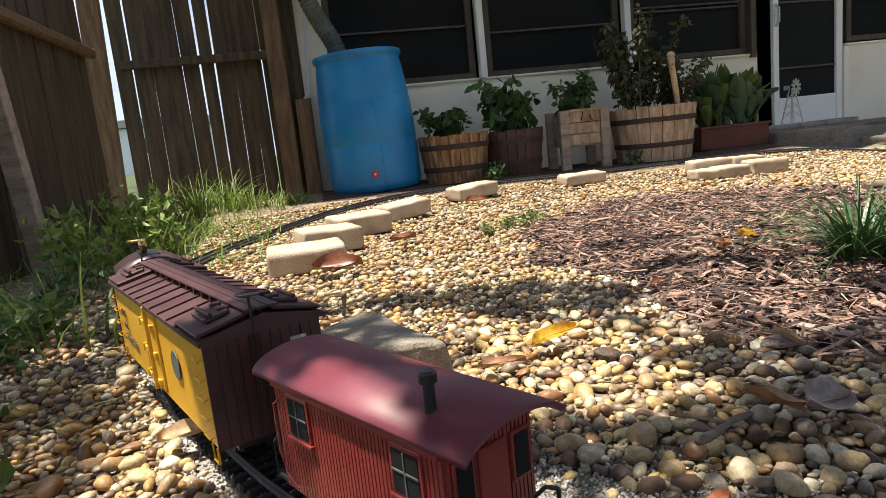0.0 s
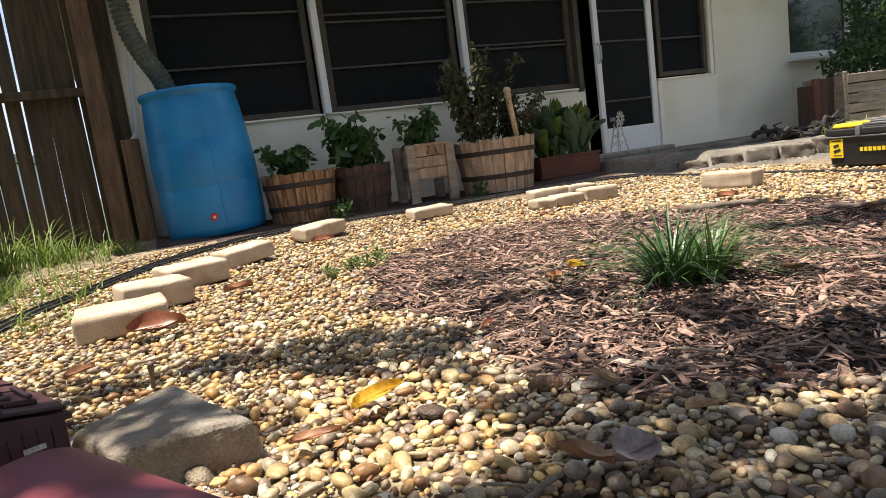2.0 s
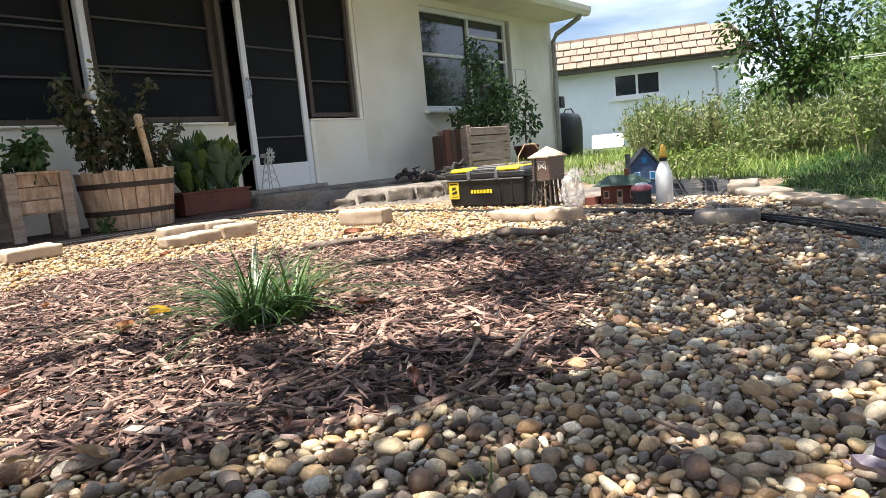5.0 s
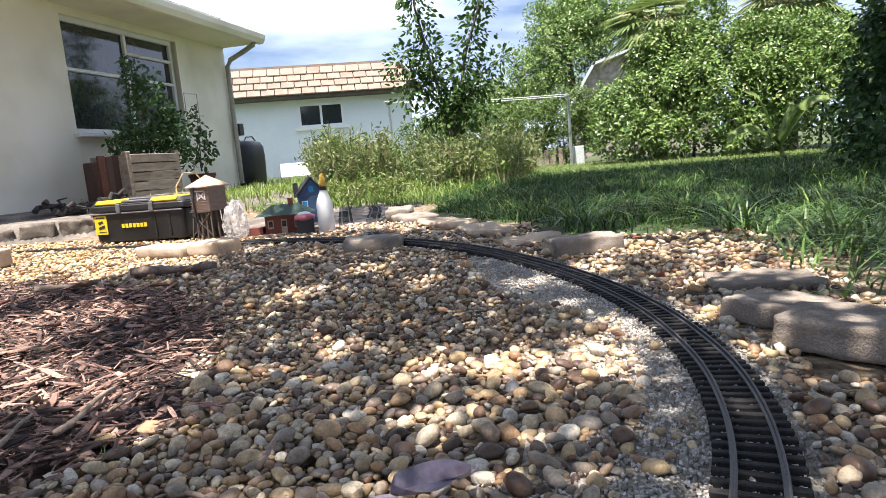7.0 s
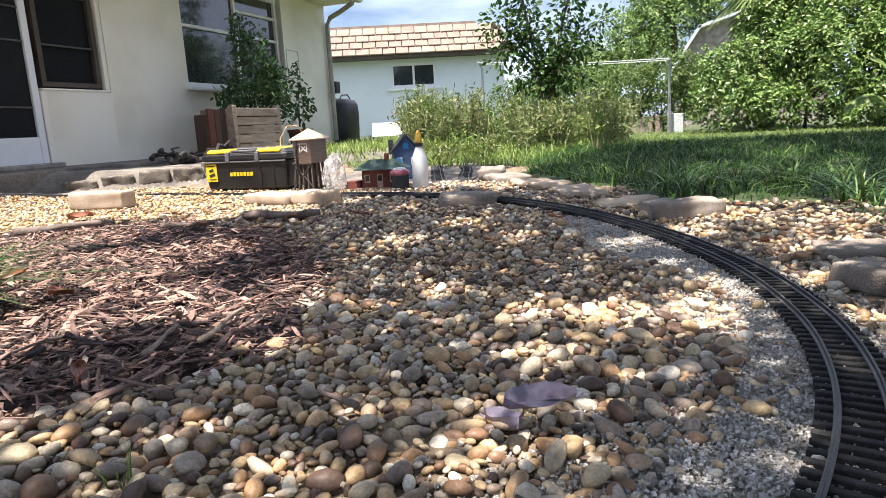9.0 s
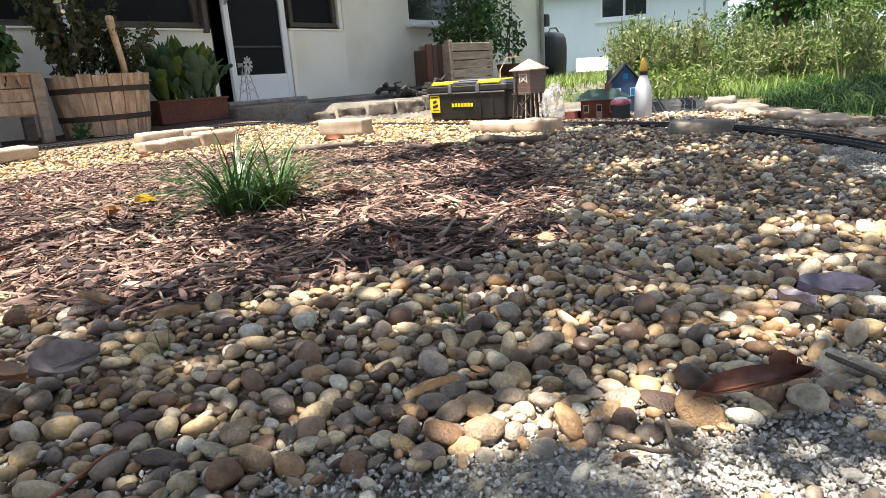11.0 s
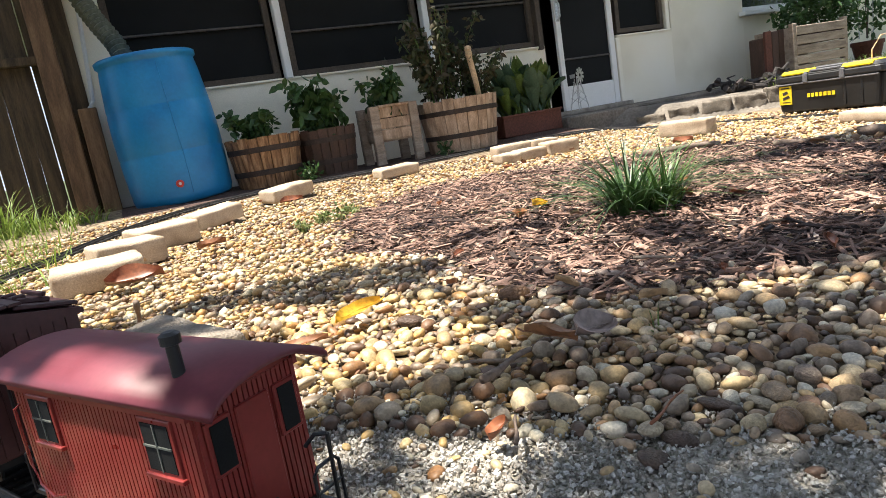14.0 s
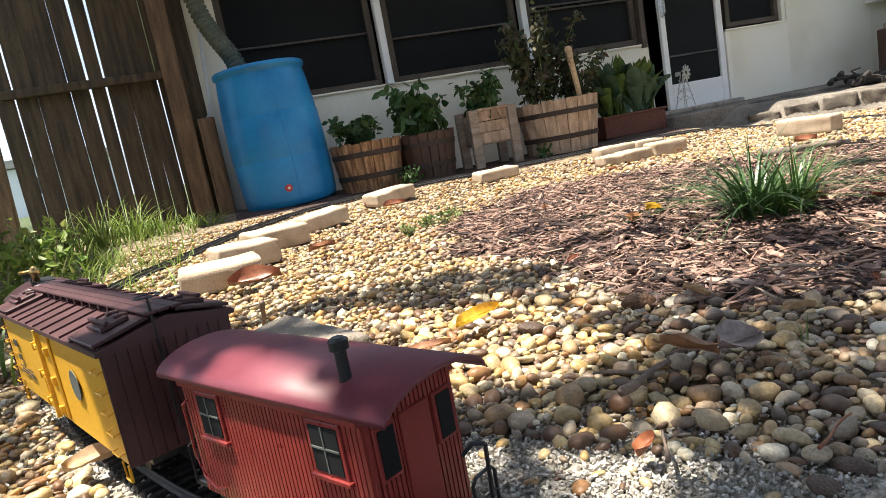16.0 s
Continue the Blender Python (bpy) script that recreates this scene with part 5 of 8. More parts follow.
def half_barrel(x, y, r, h, mat_, label, rz=0):
    t = thing("planter", label, "planter", "planters along the wall", (x, y, ground(x, y, -0.004)), rz)
    n = 22
    for k in range(n):
        a = 2 * math.pi * k / n
        bm = bmesh.new()
        w0, w1 = 2 * r * 0.84 * math.sin(math.pi / n) * 0.985, 2 * r * math.sin(math.pi / n) * 0.985
        vs = [bm.verts.new(p) for p in ((-w0 / 2, -0.011, 0), (w0 / 2, -0.011, 0), (w0 / 2, 0.011, 0), (-w0 / 2, 0.011, 0))]
        dh = 0.006 * math.sin(k * 2.7)
        dr = r * 0.16
        vs += [bm.verts.new(p) for p in ((-w1 / 2, -0.011 - dr, h + dh), (w1 / 2, -0.011 - dr, h + dh), (w1 / 2, 0.011 - dr, h + dh), (-w1 / 2, 0.011 - dr, h + dh))]
        for f in ((3, 2, 1, 0), (4, 5, 6, 7), (0, 1, 5, 4), (1, 2, 6, 5), (2, 3, 7, 6), (3, 0, 4, 7)):
            bm.faces.new([vs[i] for i in f])
        ob = part("stave", bm, mat_, t)
        ob.matrix_basis = pose(r * 0.84 * math.sin(a), -r * 0.84 * math.cos(a), 0, 0, 0, math.degrees(a))
    for f in (0.3, 0.76):
        rr = r * (0.84 + 0.16 * f) + 0.0135
        part("hoop", lathe([(rr, h * f - 0.016), (rr + 0.003, h * f - 0.016), (rr + 0.005, h * f + 0.016), (rr + 0.001, h * f + 0.016)], 44, cap=False), M_HOOP, t, "dark rusty hoop")
    part("soil", lathe([(0.01, h - 0.05), (r * 0.93, h - 0.05), (r * 0.93, h - 0.06)], 24), M_SOIL, t)
    return t


half_barrel(1.05, 4.06, 0.21, 0.29, M_PLANKD, "half wine barrel planter of stained tan staves", 5)
# second barrel stands in shade, painted in as M_DKPOT's deep brown
half_barrel(1.46, 4.17, 0.2, 0.29, M_DKPOT, "half barrel planter with shade put into its dark brown staves")
half_barrel(2.43, 4.09, 0.27, 0.35, M_PALE, "half wine barrel planter of pale staves", 8)

bx = thing("planter", "raised box planter of pale planks on legs", "planter", "planters along the wall", (1.925, 4.17, ground(1.99, 4.17)), -2)
for dx in (-0.138, 0.138):
    for dy in (-0.13, 0.13):
        part("leg", rough_up(boxes(((dx, dy, 0.185), (0.062, 0.042, 0.39)), bevel=0.003), 0.002, 8), M_PLANKG, bx)
for k in range(3):
    part("plank", rough_up(boxes(((0, -0.122, 0.19 + 0.072 * k), (0.214, 0.02, 0.068)), bevel=0.003), 0.002, 8), M_PALE, bx)
    part("plank", boxes(((0, 0.122, 0.19 + 0.072 * k), (0.214, 0.02, 0.068)), bevel=0.003), M_PLANKG, bx)
    for sx in (-0.117, 0.117):
        part("plank", boxes(((sx, 0, 0.19 + 0.072 * k), (0.02, 0.22, 0.068)), bevel=0.003), M_PLANKG, bx)
part("top_rail", boxes(((0, -0.135, 0.375), (0.212, 0.05, 0.018)), bevel=0.003), M_PALE, bx)
part("soil", boxes(((0, 0, 0.30), (0.21, 0.22, 0.06))), M_SOIL, bx)
part("bottom", boxes(((0, 0, 0.155), (0.23, 0.24, 0.02))), M_PLANKG, bx)

rb = thing("planter", "brick-red trough planter half in shade", "planter", "planters along the wall", (3.05, 4.2, ground(3.05, 4.2)), -4)
part("body", boxes(((0, -0.11, 0.075), (0.5, 0.02, 0.15)), ((0, 0.11, 0.075), (0.5, 0.02, 0.15)), ((-0.24, 0, 0.075), (0.02, 0.2, 0.15)), ((0.24, 0, 0.075), (0.02, 0.2, 0.15)), ((0, 0, 0.01), (0.46, 0.2, 0.02)), bevel=0.004), M_TERRA, rb)
part("soil", boxes(((0, 0, 0.11), (0.455, 0.195, 0.04))), M_SOIL, rb)
part("rim", boxes(((0, -0.115, 0.15), (0.52, 0.03, 0.016)), ((0, 0.115, 0.15), (0.52, 0.03, 0.016)), bevel=0.003), M_TERRA, rb)

stake = thing("tool_handle", "pale wooden tool handle stuck in the planter", "tool handle", at=(2.47, 3.89, 0.39), rz=0)
part("shaft", tube([(0.03, 0, 0), (0.02, 0, 0.12), (0.0, 0, 0.26), (-0.005, 0, 0.31), (-0.006, 0, 0.34)], [0.018, 0.018, 0.020, 0.024, 0.018], 12), M_STAKE, stake, smooth=True)
part("grip", lathe([(0.021, 0), (0.025, 0.012), (0.021, 0.028), (0.01, 0.036)], 12, at=(-0.006, 0, 0.325)), M_STAKE, stake, smooth=True)

mill = thing("windmill", "small grey metal garden windmill by the door", "garden ornament", at=(3.52, 4.12, 0.2))
bm = bmesh.new()
for sx in (-1, 1):
    for sy in (-1, 1):
        tube([(sx * 0.05, sy * 0.05, 0), (sx * 0.012, sy * 0.012, 0.24)], 0.004, 5, bm)
for z in (0.05, 0.11, 0.17):
    q = 0.05 - 0.038 * z / 0.24
    for a, b in (((-q, -q), (q, -q)), ((q, -q), (q, q)), ((q, q), (-q, q)), ((-q, q), (-q, -q))):
        tube([(*a, z), (*b, z + 0.045)], 0.0025, 4, bm)
part("tower", bm, M_STEEL, mill)
for k in range(10):
    b = boxes(((0, -0.03, 0.035), (0.018, 0.002, 0.045)))
    part("vane", b, M_STEEL, mill).matrix_basis = pose(0, 0, 0.26, 0, 36 * k, 20)
part("tail", boxes(((0.0, 0.05, 0.26), (0.003, 0.06, 0.03))), M_STEEL, mill)

# ---- crates and bin at the far wall ----
cr = thing("planter_crate", "grey slatted wooden crate planter by the window", "planter", at=(5.94, 4.0, 0.162), rz=-4)
for k in range(5):
    part("slat", rough_up(boxes(((0.08, -0.2, 0.05 + 0.084 * k), (0.62, 0.025, 0.074)), bevel=0.004), 0.003, 5), M_PLANKG, cr)
    part("slat", boxes(((0.39, 0, 0.05 + 0.084 * k), (0.025, 0.4, 0.074)), bevel=0.004), M_PLANKG, cr)
for x in (-0.24, 0.4):
    part("corner_post", boxes(((x, -0.18, 0.22), (0.05, 0.05, 0.46)), bevel=0.004), M_PLANKG, cr)
part("back", boxes(((0.08, 0.2, 0.21), (0.66, 0.02, 0.42)), ((-0.25, 0, 0.21), (0.02, 0.4, 0.42))), M_PLANKG, cr)
part("soil", boxes(((0.08, 0, 0.34), (0.6, 0.38, 0.05))), M_SOIL, cr)
cr2 = thing("planter_crate", "dark brown upright board planter", "planter", at=(5.57, 4.02, 0.162), rz=-3)
for k in range(3):
    part("board", rough_up(boxes(((-0.08 + 0.085 * k, -0.09, 0.21), (0.08, 0.025, 0.42 - 0.02 * (k % 2))), bevel=0.004), 0.003, 5), M_DKPOT if k else M_TERRA, cr2)
part("back", boxes(((0.005, 0.0, 0.19), (0.25, 0.15, 0.36)), bevel=0.01), M_DKPOT, cr2)
po = thing("flower_pot", "terracotta pot beside the crate", "pot", at=(7.3, 4.15, 0.13))
part("body", lathe([(0.10, 0), (0.14, 0.2), (0.15, 0.2), (0.15, 0.24), (0.135, 0.24), (0.125, 0.18)], 24, cap=False), M_TERRA, po)
part("soil", lathe([(0.01, 0.2), (0.125, 0.2), (0.125, 0.17)], 20), M_SOIL, po)
bn = thing("bin", "soft black garden bin bag with two straps", "bin", at=(9.42, 4.80, 0.148))
bm = bmesh.new()
rings = []
for k, (z, w) in enumerate(((0.0, 0.90), (0.02, 0.97), (0.2, 1.0), (0.42, 1.0), (0.56, 0.97), (0.62, 0.88), (0.65, 0.6), (0.66, 0.2))):
    ring = []
    for j in range(28):
        c_, s_ = math.cos(2 * math.pi * j / 28), math.sin(2 * math.pi * j / 28)
        fold = 1 + 0.025 * math.sin(5 * j + 2.1 * k) * (0.3 + z)
        ring.append(bm.verts.new((0.29 * w * fold * math.copysign(abs(c_) ** 0.55, c_), 0.27 * w * fold * math.copysign(abs(s_) ** 0.55, s_), z)))
    rings.append(ring)
for lo, hi in zip(rings, rings[1:]):
    for j in range(28):
        bm.faces.new((lo[j], lo[(j + 1) % 28], hi[(j + 1) % 28], hi[j]))
bm.faces.new(rings[-1])
part("body", bm, M_BLACK, bn, smooth=True)
for y_ in (-0.14, 0.1):
    part("strap", tube([(-0.2, y_, 0.6), (-0.1, y_, 0.70), (0.08, y_, 0.71), (0.2, y_, 0.62)], 0.011, 6), M_BLACK, bn, "black carrying strap")
dr = thing("driftwood", "dark weathered branches lying at the wall", "driftwood", at=(5.15, 3.84, ground(5.15, 3.84) - 0.005))
for k in range(22):
    a = rng.uniform(-0.35, 0.35)
    p0 = np.array([rng.uniform(-0.42, 0.25), rng.uniform(-0.12, 0.1), rng.uniform(0.02, 0.1)])
    ln = rng.uniform(0.2, 0.55)
    pts = [p0 + np.array([math.cos(a), math.sin(a) * 0.3, 0.25 * math.sin(k * 1.7) * t]) * ln * t + rng.normal(0, 0.02, 3) for t in np.linspace(0, 1, 6)]
    part("branch", tube([(p[0], p[1], max(0.02, p[2])) for p in pts], rng.uniform(0.014, 0.034), 7, taper=0.3), M_DRIFT, dr)
# ---- toy village ----
tb = thing("toolbox", "black toolbox with yellow lid panels and latches", "toolbox", at=(3.918, 2.352, 0.012), rz=-90)
tb.scale = (1.06, 1.0, 1.0)


def tub(z0, z1, w0, d0, w1, d1, r=0.03):
    """Body with rounded corners, slightly wider at the top."""
    bm = bmesh.new()
    rows = []
    for z, w, d in ((z0, w0 - 0.012, d0 - 0.012), (z0 + 0.008, w0, d0), (z1 - 0.006, w1, d1), (z1, w1 - 0.01, d1 - 0.01)):
        ring = []
        for cx_, cy_, a0 in ((1, 1, 0), (-1, 1, 90), (-1, -1, 180), (1, -1, 270)):
            for k in range(5):
                a_ = radians(a0 + 22.5 * k)
                ring.append(bm.verts.new((cx_ * (w / 2 - r) + r * math.cos(a_), cy_ * (d / 2 - r) + r * math.sin(a_), z)))
        rows.append(ring)
    for lo, hi in zip(rows, rows[1:]):
        for k in range(20):
            bm.faces.new((lo[k], lo[(k + 1) % 20], hi[(k + 1) % 20], hi[k]))
    bm.faces.new(rows[0][::-1])
    bm.faces.new(rows[-1])
    return bm


part("body", tub(0.0, 0.165, 0.54, 0.225, 0.565, 0.24), M_TBBLK, tb)
part("lid", merge(tub(0.168, 0.205, 0.585, 0.255, 0.578, 0.25), tub(0.2, 0.228, 0.572, 0.235, 0.54, 0.2)), M_TBBLK, tb)
for x in (-0.165, 0.165):
    part("lid_panel", boxes(((x, -0.01, 0.2285), (0.155, 0.185, 0.010)), ((x, -0.104, 0.216), (0.155, 0.026, 0.024), 0, 35), bevel=0.004), M_TBYEL, tb, "bright yellow lid panel")
part("handle", merge(boxes(((0, -0.02, 0.232), (0.165, 0.075, 0.012)), ((0, -0.098, 0.221), (0.16, 0.03, 0.014)), bevel=0.004), boxes(*[((0, -0.05 + 0.014 * k, 0.239), (0.15, 0.005, 0.004)) for k in range(5)])), M_TBGREY, tb, "dark grey ribbed carry handle")
for x in (-0.098, 0.098):
    part("latch", boxes(((x, -0.128, 0.186), (0.026, 0.014, 0.05)), ((x, -0.114, 0.214), (0.02, 0.03, 0.012)), bevel=0.003), M_TBGREY, tb)
sk = part("sticker", boxes(((-0.222, -0.1195, 0.098), (0.074, 0.003, 0.105))), M_TBYEL, tb, "yellow paper sticker")
part("sticker_picture", boxes(((-0.218, -0.1218, 0.085), (0.04, 0.0012, 0.016), 0, 0, -18), ((-0.222, -0.1218, 0.112), (0.03, 0.0012, 0.016), 0, 0, -18), ((-0.222, -0.1218, 0.14), (0.05, 0.0012, 0.007)), ((-0.215, -0.1218, 0.06), (0.045, 0.0012, 0.004))), M_BLACKINK, sk)
for k in range(7):
    part("brand_bar", boxes(((-0.088 + 0.0225 * k, -0.1195, 0.088), (0.0165, 0.003, 0.022))), M_TBYEL, tb, "plain yellow bar")
for x in (0.105, 0.19):
    part("front_rib", boxes(((x, -0.118, 0.082), (0.012, 0.008, 0.13)), bevel=0.002), M_TBBLK, tb)
part("front_lip", boxes(((0, -0.122, 0.160), (0.55, 0.012, 0.008)), bevel=0.002), M_TBGREY, tb)

wt = thing("water_tower", "brown wooden model water tower with a pyramid roof", "model building", "model railway village", at=(3.81, 1.90, 0.002), rz=-103)
part("tank", boxes(((0, 0, 0.215), (0.128, 0.128, 0.13)), bevel=0.002), M_TOWER, wt)
for k in range(9):
    part("clapboard", boxes(((0, 0, 0.158 + 0.0145 * k), (0.134, 0.134, 0.004))), M_TOWER, wt)
bm = bmesh.new()
base = [bm.verts.new((sx * 0.08, sy * 0.08, 0.278)) for sx, sy in ((-1, -1), (1, -1), (1, 1), (-1, 1))]
mid = [bm.verts.new((sx * 0.08, sy * 0.08, 0.284)) for sx, sy in ((-1, -1), (1, -1), (1, 1), (-1, 1))]
apex = bm.verts.new((0, 0, 0.342))
bm.faces.new(base[::-1])
for k in range(4):
    bm.faces.new((base[k], base[(k + 1) % 4], mid[(k + 1) % 4], mid[k]))
    bm.faces.new((mid[k], mid[(k + 1) % 4], apex))
part("roof", bm, M_TOWROOF, wt, "light tan pyramid roof")
for sx in (-0.066, -0.033, 0.0, 0.033, 0.066):
    for sy in (-0.066, -0.022, 0.022, 0.066):
        part("leg", tube([(sx * 1.1, sy * 1.1, 0), (sx * 0.92, sy * 0.92, 0.152)], 0.0048, 6), M_BARK, wt)
for y_ in (-0.07, 0.07):
    part("brace", tube([(-0.07, y_, 0.02), (0.062, y_, 0.14)], 0.003, 5), M_BARK, wt)
    part("brace", tube([(0.07, y_, 0.02), (-0.062, y_, 0.14)], 0.003, 5), M_BARK, wt)
    part("ledger", boxes(((0, y_, 0.15), (0.15, 0.008, 0.008))), M_BARK, wt)
part("white_mark", boxes(((0.015, -0.068, 0.232), (0.046, 0.002, 0.007), 0, 0, 38), ((0.015, -0.068, 0.232), (0.046, 0.002, 0.007), 0, 0, -38), ((0, -0.068, 0.258), (0.085, 0.002, 0.006)), ((-0.012, -0.068, 0.232), (0.006, 0.002, 0.044)), ((0.042, -0.068, 0.232), (0.006, 0.002, 0.044))), M_PALEPRINT, wt, "pale painted crossed frame")
part("spout", tube([(-0.032, -0.072, 0.275), (-0.03, -0.082, 0.2), (-0.022, -0.084, 0.09)], 0.0055, 6), M_LOCO, wt, "dark water spout")
wire = thing("wire_hoop", "thin bent straw hoop behind the tower", "wire", at=(4.02, 2.12, ground(4.02, 2.12)))
part("hoop", tube([(-0.1, 0.05, 0.0), (-0.09, 0.05, 0.3), (-0.04, 0.03, 0.37), (0.03, 0.0, 0.37), (0.08, -0.02, 0.3), (0.1, -0.03, 0.22)], 0.004, 6), M_STAKE, wire)

dep = thing("model_depot", "red brick model depot with a green hipped roof", "model building", "model railway village", at=(3.83, 1.47, ground(3.83, 1.47)), rz=-78)
part("wall", boxes(((0, 0, 0.055), (0.2, 0.12, 0.11)), bevel=0.001), M_DEPOT, dep)
bm = bmesh.new()
vs = [bm.verts.new(p) for p in ((-0.14, -0.1, 0.108), (0.14, -0.1, 0.108), (0.14, 0.1, 0.108), (-0.14, 0.1, 0.108), (-0.07, 0, 0.16), (0.07, 0, 0.16))]
for f in ((3, 2, 1, 0), (0, 1, 5, 4), (1, 2, 5), (2, 3, 4, 5), (3, 0, 4)):
    bm.faces.new([vs[i] for i in f])
part("roof", bm, M_GREENROOF, dep, "green shingled hip roof")
part("chimney", boxes(((0.03, 0.0, 0.168), (0.022, 0.022, 0.045))), M_DEPOT, dep)
for x in (-0.07, 0.0, 0.07):
    w = part("window" if x else "door", boxes(((x, -0.0615, 0.06 if x else 0.045), (0.03, 0.003, 0.045 if x else 0.08))), M_TOWROOF, dep)
    part("pane", boxes(((x, -0.0635, 0.062), (0.02, 0.002, 0.03))), M_GLASS, w)
part("platform", boxes(((0, -0.085, 0.006), (0.26, 0.06, 0.012))), M_TOWER, dep)
part("shed", boxes(((-0.15, -0.03, 0.025), (0.07, 0.07, 0.05))), M_DEPOT, dep)

bh = thing("model_house", "blue model house with a dark gable roof", "model building", "model railway village", at=(4.42, 1.58, ground(4.42, 1.58)), rz=-62)
part("wall", boxes(((0, 0, 0.085), (0.16, 0.15, 0.17)), bevel=0.001), M_BLUEH, bh)
bm = bmesh.new()
vs = [bm.verts.new(p) for p in ((-0.08, -0.075, 0.17), (0.08, -0.075, 0.17), (0, -0.075, 0.265), (-0.08, 0.075, 0.17), (0.08, 0.075, 0.17), (0, 0.075, 0.265))]
for f in ((0, 1, 2), (3, 5, 4), (0, 2, 5, 3), (1, 4, 5, 2), (0, 3, 4, 1)):
    bm.faces.new([vs[i] for i in f])
part("gable", bm, M_BLUEH, bh)
for s_ in (-1, 1):
    part("roof", boxes(((s_ * 0.05, 0, 0.222), (0.145, 0.19, 0.008), 0, 0, s_ * 50)), M_SLATE, bh, "dark slate roof slope")
part("chimney", boxes(((-0.085, 0.05, 0.2), (0.03, 0.03, 0.09))), M_SLATE, bh)
for x in (-0.045, 0.045):
    w = part("window", boxes(((x, -0.0765, 0.11), (0.036, 0.003, 0.05))), M_WHITE, bh)
    part("pane", boxes(((x, -0.0785, 0.11), (0.026, 0.002, 0.04))), M_BARREL, w)
part("attic_window", boxes(((0, -0.0765, 0.205), (0.03, 0.003, 0.036))), M_BARREL, bh)
ps = thing("model_shop", "small dark model shop with a pink and white top", "model building", "model railway village", at=(3.74, 1.325, ground(3.74, 1.325)), rz=-62)
part("wall", boxes(((0, 0, 0.04), (0.085, 0.08, 0.08)), bevel=0.002), M_LOCO, ps)
part("awning", lathe([(0.05, 0.075), (0.054, 0.085), (0.05, 0.098), (0.035, 0.106), (0.01, 0.108)], 20), M_PINK, ps, "pink awning", True)
part("top", lathe([(0.036, 0.104), (0.028, 0.113), (0.008, 0.117)], 16), M_BOTTLE, ps)
bo = thing("bottle", "white plastic bottle with an amber cone cap", "bottle", at=(3.72, 1.20, ground(3.72, 1.20)))
part("body", lathe([(0.036, 0), (0.042, 0.006), (0.042, 0.14), (0.038, 0.165), (0.022, 0.205), (0.018, 0.215), (0.018, 0.228)], 24), M_BOTTLE, bo, smooth=True)
part("collar", lathe([(0.0195, 0.218), (0.0195, 0.236)], 20), M_BLACK, bo)
part("cap", lathe([(0.018, 0.236), (0.017, 0.25), (0.013, 0.285), (0.007, 0.30), (0.002, 0.302)], 20), M_CAPY, bo, "amber yellow cone cap", True)
bm = bmesh.new()
bmesh.ops.create_icosphere(bm, subdivisions=4, radius=1.0)
for v in bm.verts:
    q = v.co.copy()
    v.co = Vector((q.x * (0.062 - 0.018 * q.z), q.y * 0.05, (q.z + 1) * 0.105)) * (1 + 0.22 * noise.noise(q * 1.7)) + 0.014 * noise.noise_vector(Vector((q.x * 4, q.y * 4, q.z * 1.5))) + 0.003 * noise.noise_vector(q * 9)
bag = part("plastic_bag", bm, M_BAG)
bag.matrix_world = pose(3.72, 1.70, ground(3.72, 1.70) - 0.004, 0, 0, -50)
tagged(bag, "crumpled clear plastic bag among the models", "plastic bag")

# ---- neighbour's house, shed and clothes line ----
nh = thing("neighbour_house", "pale blue house with a tan tiled mansard roof", "house", at=(16.36, 8.77, 0.0), rz=math.degrees(math.atan2(-0.927, 0.375)))
for c, size in (((0.67, 0.12, 1.1), (1.94, 0.24, 2.25)), ((-3.0, 0.12, 1.1), (5.4, 0.24, 2.25)), ((2.24, 0.12, 0.69), (1.2, 0.24, 1.43)), ((2.24, 0.12, 2.125), (1.2, 0.24, 0.2)), ((3.77, 0.12, 1.1), (1.86, 0.24, 2.25)), ((4.6, 3.1, 1.1), (0.24, 5.8, 2.25)), ((-0.5, 6.0, 1.1), (10.4, 0.2, 2.25)), ((-5.6, 3.1, 1.1), (0.24, 5.8, 2.25))):
    part("wall", boxes((c, size)), M_NWALL, nh)
nw = part("window", boxes(((2.24, 0.05, 1.435), (1.2, 0.08, 0.06)), ((2.24, 0.05, 1.995), (1.2, 0.08, 0.06)), ((1.67, 0.05, 1.715), (0.06, 0.08, 0.5)), ((2.81, 0.05, 1.715), (0.06, 0.08, 0.5)), ((2.24, 0.05, 1.715), (0.06, 0.08, 0.5))), M_WHITE, nh)
for x in (1.955, 2.525):
    part("pane", boxes(((x, 0.06, 1.715), (0.51, 0.02, 0.5))), M_GLASS, nw)
part("sill", boxes(((2.24, -0.04, 1.37), (1.4, 0.14, 0.08))), M_WHITE, nh)
part("eave", boxes(((-0.5, -0.2, 2.19), (10.8, 0.5, 0.10))), M_BROWNTRIM, nh)
part("roof", boxes(((-0.6, 3.1, 2.5), (9.8, 6.3, 0.5)), ((-0.8, 3.4, 2.97), (9.2, 5.8, 0.06))), M_ROOF, nh)
tile_me = bpy.data.meshes.new("roof_tile")
tbm = boxes(((0, 0, 0), (0.328, 0.042, 0.275)), bevel=0.008)
tbm.to_mesh(tile_me)
tbm.free()
tile_me.materials.append(M_ROOFTILE)
